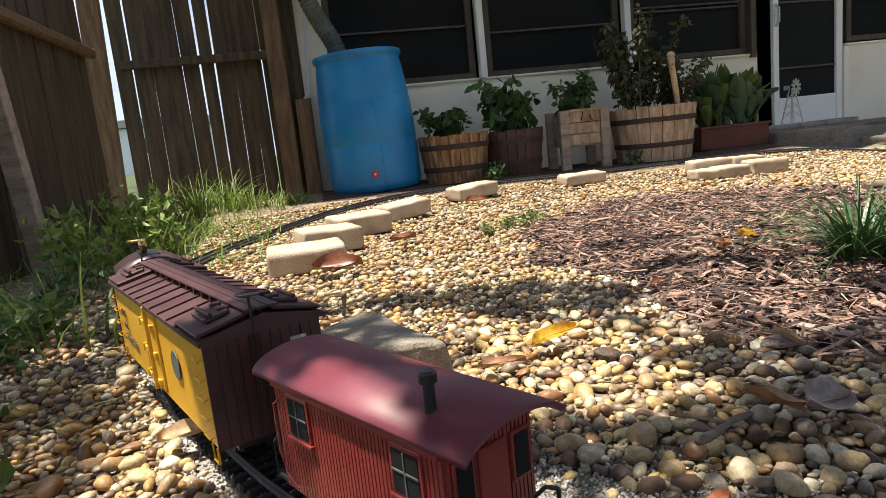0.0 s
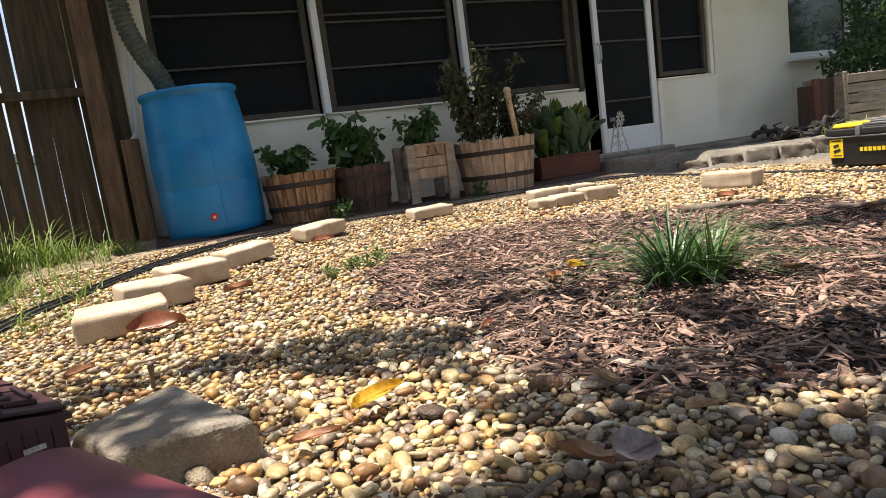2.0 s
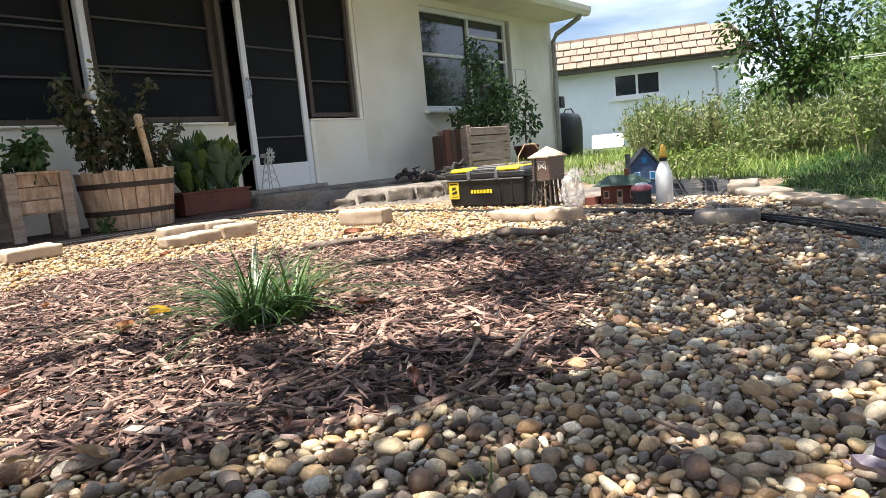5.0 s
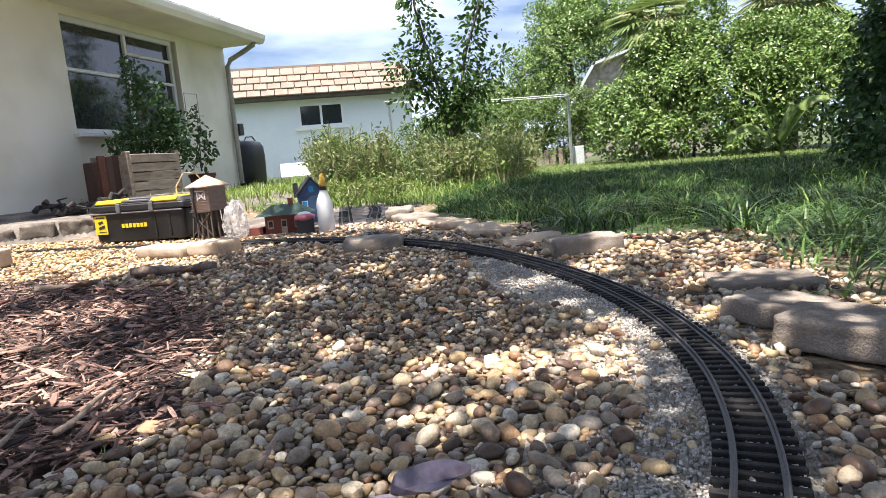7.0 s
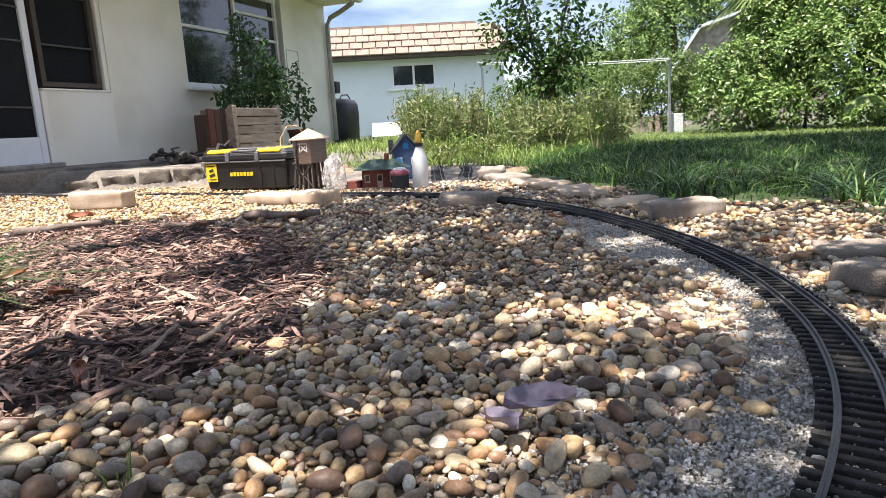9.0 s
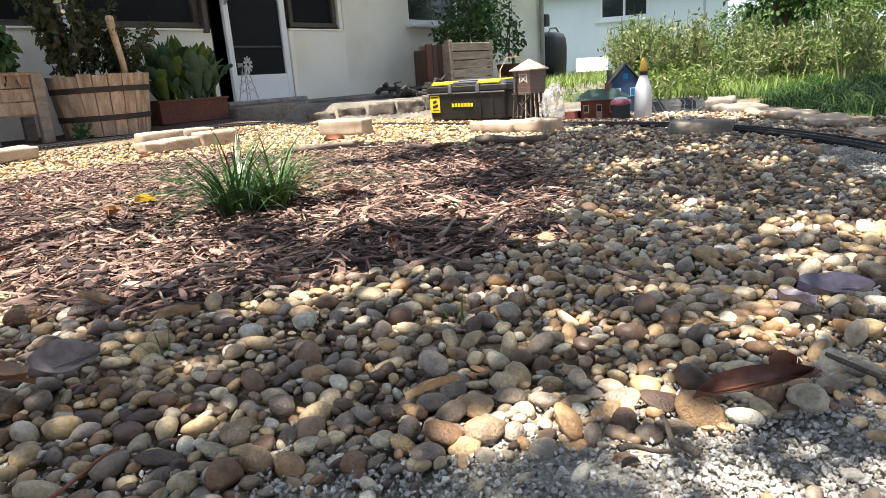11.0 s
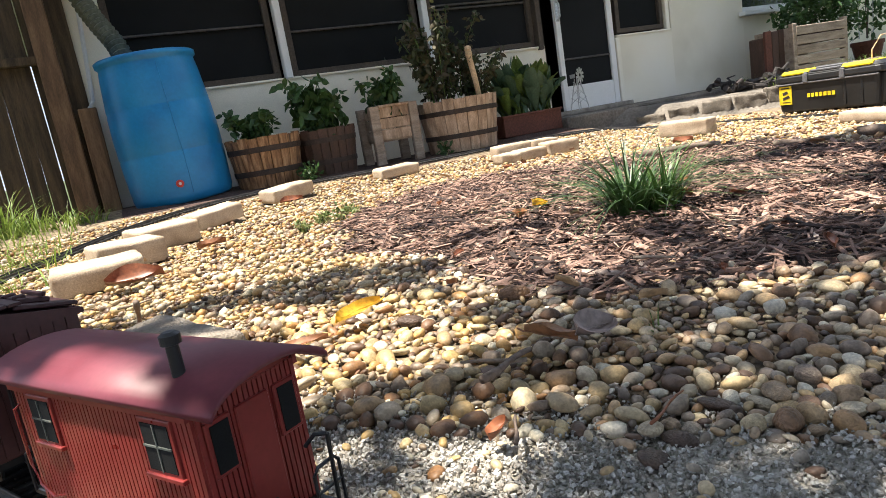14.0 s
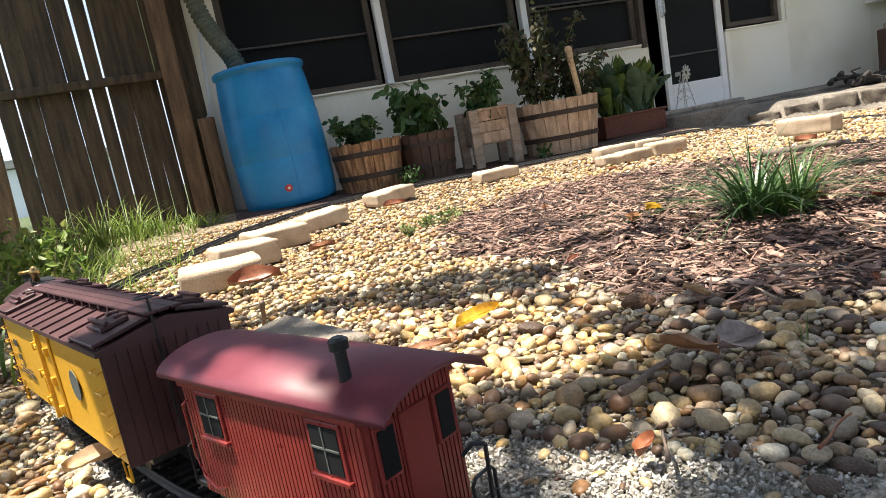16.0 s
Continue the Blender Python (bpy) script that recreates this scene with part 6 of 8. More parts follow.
for r in range(4):
    for k in range(22):
        x = -2.85 + 0.345 * k + (0.17 if r % 2 else 0)
        if x > 4.8 - 0.14 * r:
            continue
        ob = new("roof_tile", tile_me)
        ob.parent = nh
        ob.matrix_basis = pose(x, -0.41 + 0.143 * r + 0.006 * math.sin(k * 3 + r), 2.33 + 0.184 * r, -46, 0, 0)
    for k in range(7):
        ob = new("roof_tile", tile_me)
        ob.parent = nh
        ob.matrix_basis = pose(4.94 - 0.143 * r, -0.1 + 0.345 * k + 0.17 * (r % 2), 2.33 + 0.184 * r, 0, 0, 90) @ pose(0, 0, 0, -46, 0, 0)
part("ridge_cap", boxes(((-0.8, 0.25, 3.02), (9.6, 0.25, 0.07))), M_ROOFTILE, nh)
part("white_box", boxes(((1.45, -0.5, 0.28), (0.8, 0.06, 0.5), 0, -35, 0), bevel=0.02), M_WHITE, nh, "white panel leaning at the wall")

shed = thing("garden_shed", "white metal shed with a barn-shaped roof", "shed", at=(17.7, -1.56, 0.0))
outline = [(1.7, 0.0), (1.7, 1.3), (1.08, 2.26), (0.0, 2.56), (-1.08, 2.26), (-1.7, 1.3), (-1.7, 0.0)]
bm = bmesh.new()
a = [bm.verts.new((0, p, q)) for p, q in outline]
b = [bm.verts.new((2.6, p, q)) for p, q in outline]
bm.faces.new(a)
bm.faces.new(b[::-1])
for k in range(7):
    bm.faces.new((a[k], b[k], b[(k + 1) % 7], a[(k + 1) % 7]))
part("wall", bm, M_CONC, shed)
for (p0, q0), (p1, q1) in zip(outline[1:-2], outline[2:-1]):
    bm = bmesh.new()
    ln = math.hypot(p1 - p0, q1 - q0)
    box(bm, (1.2, (p0 + p1) / 2, (q0 + q1) / 2 + 0.03), (2.9, ln + 0.08, 0.06), 0, 0, math.degrees(math.atan2(q1 - q0, p1 - p0)))
    part("roof_panel", bm, M_SHED, shed, "white metal roof panel")
part("trim", boxes(((-0.03, 0.0, 1.62), (0.05, 1.9, 0.08))), M_WHITE, shed)
cl = thing("clothes_line", "galvanised clothes line poles with two lines", "clothes line")
for x, y, z0, z1 in ((12.18, 0.10, -0.03, 1.19), (11.71, 3.17, -0.03, 1.34)):
    part("pole", tube([(x, y, z0), (x, y, z1 - 0.06), (x - 0.02, y + 0.03, z1), (x - 0.1, y + 0.03, z1 + 0.01)], 0.025, 8), M_STEEL, cl)
    part("crossbar", tube([(x - 0.25, y, z1), (x + 0.25, y, z1)], 0.018, 6), M_STEEL, cl)
for dx in (-0.2, 0.2):
    part("line", tube([(12.18 + dx, 0.10, 1.2), (11.95 + dx, 1.6, 1.22), (11.71 + dx, 3.17, 1.35)], 0.007, 5), M_WIRE, cl)
part("white_box", boxes(((12.4, 0.0, 0.15), (0.2, 0.25, 0.34)), bevel=0.01), M_SHED, cl)
wf = thing("picket_fence", "worn grey picket fence in front of the hedge", "fence", at=(12.9, 0.3, 0.0))
for k in range(14):
    part("picket", rough_up(boxes(((0, 0.13 * k, 0.15), (0.03, 0.08, 0.30)), bevel=0.004), 0.01, 3), M_PLANKG, wf)
part("rail", boxes(((0.03, 0.9, 0.2), (0.03, 1.9, 0.05))), M_PLANKG, wf)
fh = thing("far_house", "far pale house seen past the fence", "house", at=(-9.6, 38.0, 0.0), rz=-8)
part("wall", boxes(((0, 2, 1.3), (7, 4, 2.6))), M_NWALL, fh)
part("roof", boxes(((0, 2, 2.85), (7.6, 4.6, 0.4))), M_ROOF, fh)
for x in (-1.5, 1.0):
    part("window", boxes(((x, -0.02, 1.6), (0.9, 0.06, 0.8)), bevel=0.01), M_GLASS, fh)

# ---- plants ----


def tufts(blobs, n, size, seed, per=11, long=1.7):
    """Crown of leaf rosettes set over the skins of blobs, their faces turned outward and up."""
    g2 = np.random.default_rng(seed)
    b_ = np.asarray(blobs, float)
    area = (b_[:, 3] * b_[:, 4] + b_[:, 4] * b_[:, 5] + b_[:, 3] * b_[:, 5])
    m = n // per
    which = g2.choice(len(b_), m, p=area / area.sum())
    d = g2.normal(size=(m, 3))
    d[:, 2] += 0.25
    d /= np.linalg.norm(d, axis=1)[:, None]
    lump = 1 + 0.16 * np.sin(6 * d[:, 0] + which) * np.cos(5 * d[:, 1] - 2 * which) + 0.12 * np.sin(9 * d[:, 2] + 3 * which)
    c = b_[which, :3] + d * b_[which, 3:] * (lump * np.where(g2.random(m) < 0.8, g2.uniform(0.84, 1.06, m), g2.uniform(0.4, 0.8, m)))[:, None]
    out = d + (0, 0, 0.8)
    c, out = np.repeat(c, per, 0), np.repeat(out / np.linalg.norm(out, axis=1)[:, None], per, 0)
    k = len(c)
    c = c + g2.normal(0, size * 0.75, (k, 3))
    nn = out + 0.5 * g2.normal(size=(k, 3))
    nn /= np.linalg.norm(nn, axis=1)[:, None]
    t = np.cross(nn, g2.normal(size=(k, 3))) - (0, 0, 0.25)
    t -= nn * (t * nn).sum(1)[:, None]
    t /= np.linalg.norm(t, axis=1)[:, None]
    w = np.cross(nn, t)
    ln = size * g2.uniform(0.65, 1.3, k)[:, None]
    wd = ln / long * 0.5
    mid = c + t * ln * 0.45
    v = np.stack([c, mid + w * wd + nn * wd * 0.35, c + t * ln - nn * ln * 0.12, mid - w * wd + nn * wd * 0.35], 1).reshape(-1, 3)
    i = np.arange(k)[:, None] * 4
    return v.tolist(), np.concatenate([np.hstack([i, i + 1, i + 2]), np.hstack([i, i + 2, i + 3])]).tolist()


def bush(name, label, category, blobs, n, size, mat_, seed, stems=(), long=1.9, up=0.35, group=""):
    t = thing(name, label, category, group)
    for st in stems:
        pts, r = st
        part("trunk" if r > 0.03 else "stem", tube(pts, r, 8, taper=0.35), M_BARK, t)
    if n > 2500:
        part("crown", tufts(list(blobs) + clumps(blobs, seed, 10, 0.33), n, size, seed), mat_, t)
    else:
        part("foliage", leaf_mesh(cloud(n, blobs, seed), size, up, seed, long, 0.3, True), mat_, t, smooth=True)
    return t


def potplant(x, y, z, h, w, n, leaf, mat_, seed, label, stems=6):
    g = np.random.default_rng(seed)
    t = thing("pot_plant", label, "plant", "plants in the planters", (x, y, z))
    pts = []
    for k in range(stems):
        a = g.uniform(0, 2 * math.pi)
        r = w * g.uniform(0.2, 1.0)
        hh = h * g.uniform(0.55, 1.0)
        line = [(0.3 * w * math.cos(a), 0.3 * w * math.sin(a), -0.03), (0.5 * r * math.cos(a), 0.5 * r * math.sin(a), hh * 0.5), (r * math.cos(a), r * math.sin(a), hh)]
        part("stem", tube(line, 0.004, 5, taper=0.5), M_LMID, t)
        m = n // stems
        s = g.uniform(0.15, 1.02, m)
        line = np.array(line)
        for q in s:
            c = line[0] * (1 - q) ** 2 + 2 * line[1] * q * (1 - q) + line[2] * q * q
            pts.append(c + g.normal(0, leaf * 0.45, 3))
    part("foliage", leaf_mesh(pts, leaf, -0.25, seed, 1.8, 0.3, True), mat_, t, smooth=True)
    return t


potplant(1.02, 4.05, 0.36, 0.19, 0.18, 420, 0.052, M_LDARK, 21, "low dark leafy pepper plant", 9)
potplant(1.45, 4.12, 0.36, 0.36, 0.24, 430, 0.072, M_LDARK, 22, "leafy green pepper plant in a dark planter", 10)
potplant(1.91, 4.16, 0.42, 0.30, 0.2, 330, 0.058, M_LDARK, 23, "leafy green plant in a box planter", 8)
potplant(2.33, 4.08, 0.42, 0.62, 0.38, 1500, 0.045, M_LVINE, 24, "tall straggling half-dry tomato vine", 16)
potplant(2.55, 4.06, 0.42, 0.34, 0.26, 700, 0.04, M_LVINE, 27, "straggling dry vine over the barrel rim", 10)
tv = thing("vine_stake", "grey post with wire among the vines", "stake", at=(2.3, 4.16, 0.4))
part("shaft", tube([(0, 0, 0), (0.0, 0, 0.5)], 0.018, 8), M_PLANKG, tv)
# collards: broad leaves on thick stalks
kt = thing("collard_plant", "big blue-green collard leaves in a red trough", "plant", "plants in the planters", (3.05, 4.18, 0.19))
g = np.random.default_rng(31)
for k in range(96):
    a = g.uniform(0, 2 * math.pi)
    cx0, cy0 = g.uniform(-0.2, 0.22), g.uniform(-0.06, 0.06)
    ln, tilt, wd = g.uniform(0.13, 0.27), g.uniform(0.1, 1.0), g.uniform(0.06, 0.115)
    verts, faces = [], []
    for i in range(7):
        q = i / 6
        out = ln * q * math.cos(1.2 * (1 - tilt)) * 0.8
        hh = ln * q * (1.35 - 0.75 * q * tilt) + g.uniform(0, 0.004)
        for j in range(5):
            s = (j - 2) / 2
            w = wd * 0.5 * math.sin(math.pi * min(1, 0.08 + 0.9 * q ** 1.3)) ** 0.7 * s
            wav = 0.016 * math.sin(7 * q + 3 * s + k) * abs(s)
            x = cx0 + math.cos(a) * out - math.sin(a) * w
            yy = cy0 + math.sin(a) * out + math.cos(a) * w
            verts.append((x, yy, hh + 0.02 * s * s + wav + (0.17 if k % 3 == 0 else 0.05 * (k % 3))))
    for i in range(6):
        for j in range(4):
            p = i * 5 + j
            faces.append((p, p + 1, p + 6, p + 5))
    part("leaf", (verts, faces), M_LCOL if k % 2 else M_LMID, kt, smooth=True)
    if k % 3 == 0:
        part("stalk", tube([(cx0, cy0, -0.05), (cx0, cy0, 0.19)], 0.007, 5), M_LMID, kt)

bush("shrub", "dark twiggy shrub growing in the crate by the window", "shrub", [(6.32, 3.98, 0.98, 0.28, 0.2, 0.42), (6.5, 3.95, 0.78, 0.22, 0.18, 0.28), (6.2, 4.05, 1.3, 0.13, 0.12, 0.25), (6.1, 4.05, 0.72, 0.22, 0.15, 0.2), (6.62, 4.0, 0.95, 0.12, 0.12, 0.18), (6.75, 4.05, 0.62, 0.14, 0.12, 0.22), (5.95, 4.05, 0.68, 0.2, 0.14, 0.14)], 2480, 0.05, M_LDARK, 41,
     [([(6.1, 4.05, 0.45), (6.25, 4.02, 1.0), (6.2, 4.05, 1.5)], 0.014), ([(6.15, 4.05, 0.45), (6.5, 3.95, 1.1)], 0.010), ([(6.1, 4.05, 0.45), (6.0, 4.0, 0.8), (5.9, 4.0, 1.05)], 0.008), ([(6.2, 4.05, 0.45), (6.6, 4.0, 0.75), (6.8, 4.0, 0.95)], 0.008)])
bush("pot_plant", "thin twiggy plant in the terracotta pot", "plant", [(7.25, 4.1, 0.65, 0.22, 0.16, 0.25), (7.3, 4.15, 0.95, 0.1, 0.1, 0.2)], 260, 0.06, M_LDARK, 42, [([(7.3, 4.15, 0.4), (7.2, 4.1, 0.8)], 0.008), ([(7.3, 4.15, 0.4), (7.37, 4.15, 1.15)], 0.008)])
tr = thing("wire_trellis", "thin wire plant support", "trellis", at=(7.2, 4.1, 0.4))
part("wires", merge(*[tube([(x, 0, 0), (x, 0, 0.85)], 0.005, 5) for x in (-0.12, 0.12)], tube([(-0.12, 0, 0.85), (0.12, 0, 0.85)], 0.005, 5)), M_STEEL, tr)

# far greenery
bush("hedge", "vine-covered hedge behind the clothes line", "hedge", [(13.2, 1.9, 0.75, 0.5, 0.8, 0.45), (13.2, 0.9, 0.85, 0.5, 0.7, 0.42), (13.3, 0.1, 0.9, 0.5, 0.6, 0.45), (13.2, 2.7, 0.7, 0.5, 0.7, 0.5), (13.3, -0.5, 0.7, 0.45, 0.6, 0.55), (13.2, 0.4, 0.35, 0.35, 0.7, 0.32), (13.2, 1.6, 0.32, 0.35, 0.9, 0.3)], 26000, 0.052, M_LMID, 51, [([(13.2, 0.2 + 0.6 * k, 0.0), (13.2, 0.25 + 0.6 * k, 0.5), (13.15, 0.2 + 0.6 * k, 0.9)], 0.02) for k in range(5)])
bush("bush", "large sunlit leafy bush behind the lawn", "bush", [(11.4, -0.7, 0.5, 0.7, 0.5, 0.5), (11.6, -1.35, 0.8, 0.8, 0.6, 0.75), (11.4, -2.2, 0.9, 0.9, 0.8, 0.85), (11.3, -3.1, 0.85, 0.9, 0.8, 0.85), (11.9, -1.35, 1.55, 0.4, 0.5, 0.5), (12.0, -2.0, 1.7, 0.6, 0.6, 0.5), (11.6, -2.9, 1.6, 0.6, 0.6, 0.45), (11.5, -0.75, 0.95, 0.4, 0.4, 0.35), (11.4, -3.6, 1.45, 0.6, 0.5, 0.4), (12.0, -2.1, 2.2, 0.4, 0.35, 0.35), (11.0, -1.2, 0.35, 0.45, 0.6, 0.35), (10.9, -2.3, 0.35, 0.45, 0.7, 0.35), (11.0, -3.9, 0.8, 0.8, 0.7, 0.8), (11.2, -1.75, 1.05, 0.4, 0.35, 0.35), (10.9, -2.75, 1.0, 0.4, 0.4, 0.35)], 56000, 0.066, M_LBUSH, 52, [([(11.5, -1.2 - 0.6 * k, 0.0), (11.5, -1.25 - 0.6 * k, 0.7), (11.6, -1.2 - 0.6 * k, 1.5)], 0.025) for k in range(5)])
bush("tree", "big green tree behind the shed", "tree", [(22.5, 1.4, 2.4, 1.3, 1.1, 1.1), (22.5, 0.2, 3.3, 1.3, 1.2, 1.2), (22.8, -1.0, 3.8, 1.3, 1.2, 1.1), (23.2, 0.6, 4.2, 1.3, 1.0, 0.9), (23.5, -0.8, 4.9, 1.2, 1.1, 0.8), (22.5, 2.4, 1.7, 1.0, 0.9, 0.8), (22.5, -2.4, 3.6, 1.0, 1.0, 1.2)], 40000, 0.10, M_LBUSH, 53, [([(23.5, 0.0, 0.0), (23.4, 0.1, 2.0), (23.2, 0.2, 3.8)], 0.2)])
bush("tree", "hazy green trees at the end of the yard", "tree", [(30, 4.2, 1.6, 2, 2.0, 1.7), (32, 1.2, 2.0, 2, 2.2, 2.2), (25, -8, 2.2, 2, 3.0, 2.0), (25, -13, 2.5, 2, 3.0, 2.5), (30, -3.5, 2.5, 2, 2.5, 2.2)], 14000, 0.2, M_LMID, 54, [([(26, 0, 0), (26, 0, 2)], 0.2)])
ds = thing("tree", "tall slim shrub tree with two leafy stems", "tree")
main = [(9.48, 1.65, 0.1), (9.5, 1.6, 0.6), (9.5, 1.5, 1.1), (9.52, 1.38, 1.7), (9.55, 1.15, 2.3), (9.55, 1.05, 3.0)]
left = [(9.48, 1.65, 0.5), (9.4, 1.74, 1.1), (9.35, 1.86, 1.7), (9.3, 1.98, 2.3), (9.3, 2.02, 3.0)]
outs = [[(9.5, 1.55, 0.9), (9.4, 1.95, 1.3), (9.35, 2.15, 1.35), (9.3, 2.25, 1.15)], [(9.5, 1.5, 1.0), (9.5, 1.15, 1.4), (9.5, 0.85, 1.6)], [(9.5, 1.6, 0.8), (9.45, 1.3, 1.2), (9.4, 1.1, 1.25)], [(9.4, 1.75, 1.3), (9.3, 2.15, 1.7), (9.3, 2.3, 1.6)], [(9.5, 1.55, 0.7), (9.35, 1.8, 0.95), (9.3, 2.0, 0.9)], [(9.5, 1.55, 0.7), (9.35, 1.25, 0.9), (9.3, 1.05, 0.85)]]
pts = []
g = np.random.default_rng(55)
for ln, r in ((main, 0.035), (left, 0.03), *[(o, 0.012) for o in outs]):
    part("trunk" if r > 0.02 else "branch", tube(ln, r, 7, taper=0.3), M_BARK, ds)
    sm = spline(ln, 0.02, False)
    for q in sm[int(len(sm) * (0.25 if r > 0.02 else 0.2)):]:
        for _ in range(9):
            pts.append(q + g.normal(0, 0.1, 3))
part("crown", leaf_mesh(pts, 0.075, -0.1, 55, 1.9, 0.3, True), M_LSAP, ds, smooth=True)
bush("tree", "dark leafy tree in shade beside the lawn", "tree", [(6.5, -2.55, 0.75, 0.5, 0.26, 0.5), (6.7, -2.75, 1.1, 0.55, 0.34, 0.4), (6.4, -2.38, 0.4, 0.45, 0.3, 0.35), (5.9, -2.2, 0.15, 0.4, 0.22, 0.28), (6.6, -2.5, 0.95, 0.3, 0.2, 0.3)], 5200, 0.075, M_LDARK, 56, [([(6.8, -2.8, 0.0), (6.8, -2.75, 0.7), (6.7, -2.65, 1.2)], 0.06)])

pm = thing("palm_tree", "palm with drooping dry fan fronds above the bush", "palm tree", at=(12.4, -3.45, -0.12))
part("trunk", tube([(0, 0, 0), (0, 0, 1.2), (0.05, 0, 2.45)], 0.13, 10, taper=0.8), M_BARK, pm)
g = np.random.default_rng(57)
for k in range(44):
    a = g.uniform(0, 2 * math.pi)
    el = g.uniform(-1.15, 0.9)
    ln = g.uniform(0.6, 0.9)
    d = np.array([math.cos(a) * math.cos(el), math.sin(a) * math.cos(el), math.sin(el)])
    stem_end = np.array([0, 0, 2.45]) + d * ln * 0.55
    sidev = np.cross(d, (0, 0, 1))
    sidev /= np.linalg.norm(sidev)
    upv = np.cross(sidev, d)
    verts, faces = [], []
    for j in range(17):
        th = (j - 8) / 8 * 1.35
        tip = stem_end + (d * math.cos(th) + sidev * math.sin(th)) * ln * 0.75 + np.array([0, 0, -0.28 * abs(math.cos(th)) - 0.12])
        side2 = (-d * math.sin(th) + sidev * math.cos(th)) * 0.03
        b0 = len(verts)
        mid = (stem_end + tip) / 2 + upv * 0.05
        verts += [tuple(stem_end), tuple(mid + side2), tuple(tip), tuple(mid - side2)]
        faces.append((b0, b0 + 1, b0 + 2, b0 + 3))
    fr = part("frond", (verts, faces), M_LDRY if el < -0.45 else M_LWEED if k % 3 else M_LMID, pm)
    part("stem", tube([(0, 0, 2.45), tuple(stem_end)], 0.012, 5), M_LWEED, fr)
copy_thing(pm, pose(12.7, -1.45, -0.2, 0, 0, 70))
ba = thing("banana_plant", "young banana plant with torn bright leaves", "plant", at=(8.6, -2.3, 0.0))
part("stem", tube([(0.0, 0.0, -0.05), (0, 0.03, 0.1), (0, 0.08, 0.2)], 0.03, 8, taper=0.6), M_LBRIGHT, ba)
for dy, dz, ln, az in ((0.55, 0.05, 0.55, 1.0), (-0.25, 0.42, 0.5, -1.0), (0.35, 0.75, 0.65, 0.6), (0.12, -0.1, 0.4, 1.3), (-0.5, 0.55, 0.45, -1.2)):
    verts, faces = [], []
    for i in range(9):
        q = i / 8
        cy0, cz0 = 0.06 + dy * q, 0.16 + dz * q * 0.75 + 0.22 * math.sin(math.pi * q * 0.9)
        w = 0.055 * math.sin(math.pi * (0.06 + 0.9 * q)) ** 0.6
        for s in (-1, 0, 1):
            verts.append((0.05 * s, cy0 + s * w * 0.35, cz0 - abs(s) * 0.03 + s * w * 0.8 + 0.006 * math.sin(9 * i + s)))
    for i in range(8):
        for j in range(2):
            p = i * 3 + j
            faces.append((p, p + 1, p + 4, p + 3))
    part("leaf", (verts, faces), M_LBRIGHT, ba)

# weeds and grass
g = np.random.default_rng(61)


def scatter_blades(n, test, length, width, lean, seed):
    g2 = np.random.default_rng(seed)
    rows = []
    while len(rows) < n:
        x, y, dens = test(g2)
        if g2.random() > dens:
            continue
        rows.append((x, y, ground(x, y, -0.01), g2.uniform(*length), width * g2.uniform(0.6, 1.3), g2.uniform(0, 2 * math.pi), g2.uniform(*lean)))
    return blades(rows)


def lawn_near(g2):
    x, y = g2.uniform(3.1, 9.0), g2.uniform(-2.9, 1.6)
    edge = y < -0.02 + 0.60 * (x - 3.1) + 0.06 * math.sin(7 * x) and y < 0.25 * x - 0.33
    return x, y, (1.0 if x < 6 else 0.7) * (1.0 if edge else 0.0)


# lawn light is in the blade colours: dark green near, bright green far
tagged(part("lawn_grass", scatter_blades(29000, lawn_near, (0.05, 0.13), 0.006, (0.6, 1.9), 62), M_LGRASS_SHADED), "long lawn grass with shade put into its dark green", "grass", kind="stuff")
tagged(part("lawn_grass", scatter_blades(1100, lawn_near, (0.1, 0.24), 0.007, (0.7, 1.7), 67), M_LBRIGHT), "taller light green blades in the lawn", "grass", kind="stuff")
tagged(part("lawn_grass", scatter_blades(9500, lambda q: (q.uniform(8.0, 12.5), q.uniform(-3.2, 3.0), 1.0), (0.03, 0.07), 0.012, (0.3, 1.0), 63), M_LBRIGHT), "short lawn grass with sunlight put into its bright green", "grass", kind="stuff")
tagged(part("lawn_grass", scatter_blades(8500, lambda q: (q.uniform(5.2, 11.0), q.uniform(1.0, 4.2), 1.0), (0.05, 0.17), 0.010, (0.3, 1.1), 64), M_LBRIGHT), "tall grass by the house corner, sunlight put into its green", "grass", kind="stuff")
tagged(part("lawn_grass", scatter_blades(2600, lambda q: (q.uniform(2.0, 4.2), q.uniform(-1.9, -0.55), 1.0), (0.05, 0.16), 0.007, (0.7, 1.8), 65), M_BLADE2), "coarse grass at the edge of the stones", "grass", kind="stuff")
tagged(part("lawn_grass", scatter_blades(900, lambda q: (q.uniform(-0.95, 0.0), q.uniform(2.3, 4.2), 0.5 if q.random() < 0.5 else 0.3), (0.05, 0.16), 0.006, (0.4, 1.1), 66), M_LBRIGHT), "bright grass along the fence", "grass", kind="stuff")


def tall_grass(label, x, y, n, spread, length, width, mat_, seed, lean=(0.15, 0.9), name="grass_clump"):
    g2 = np.random.default_rng(seed)
    rows = []
    for _ in range(n):
        a, r = g2.uniform(0, 2 * math.pi), spread * math.sqrt(g2.random())
        rows.append((r * math.cos(a), r * math.sin(a), 0, g2.uniform(*length), width * g2.uniform(0.7, 1.2), a + g2.normal(0, 0.7), g2.uniform(*lean)))
    ob = part(name, blades(rows, seg=6), mat_)
    ob.matrix_world = pose(x, y, ground(x, y, -0.005))
    return tagged(ob, label, "plant", "ornamental grass" if name == "liriope" else "weeds")



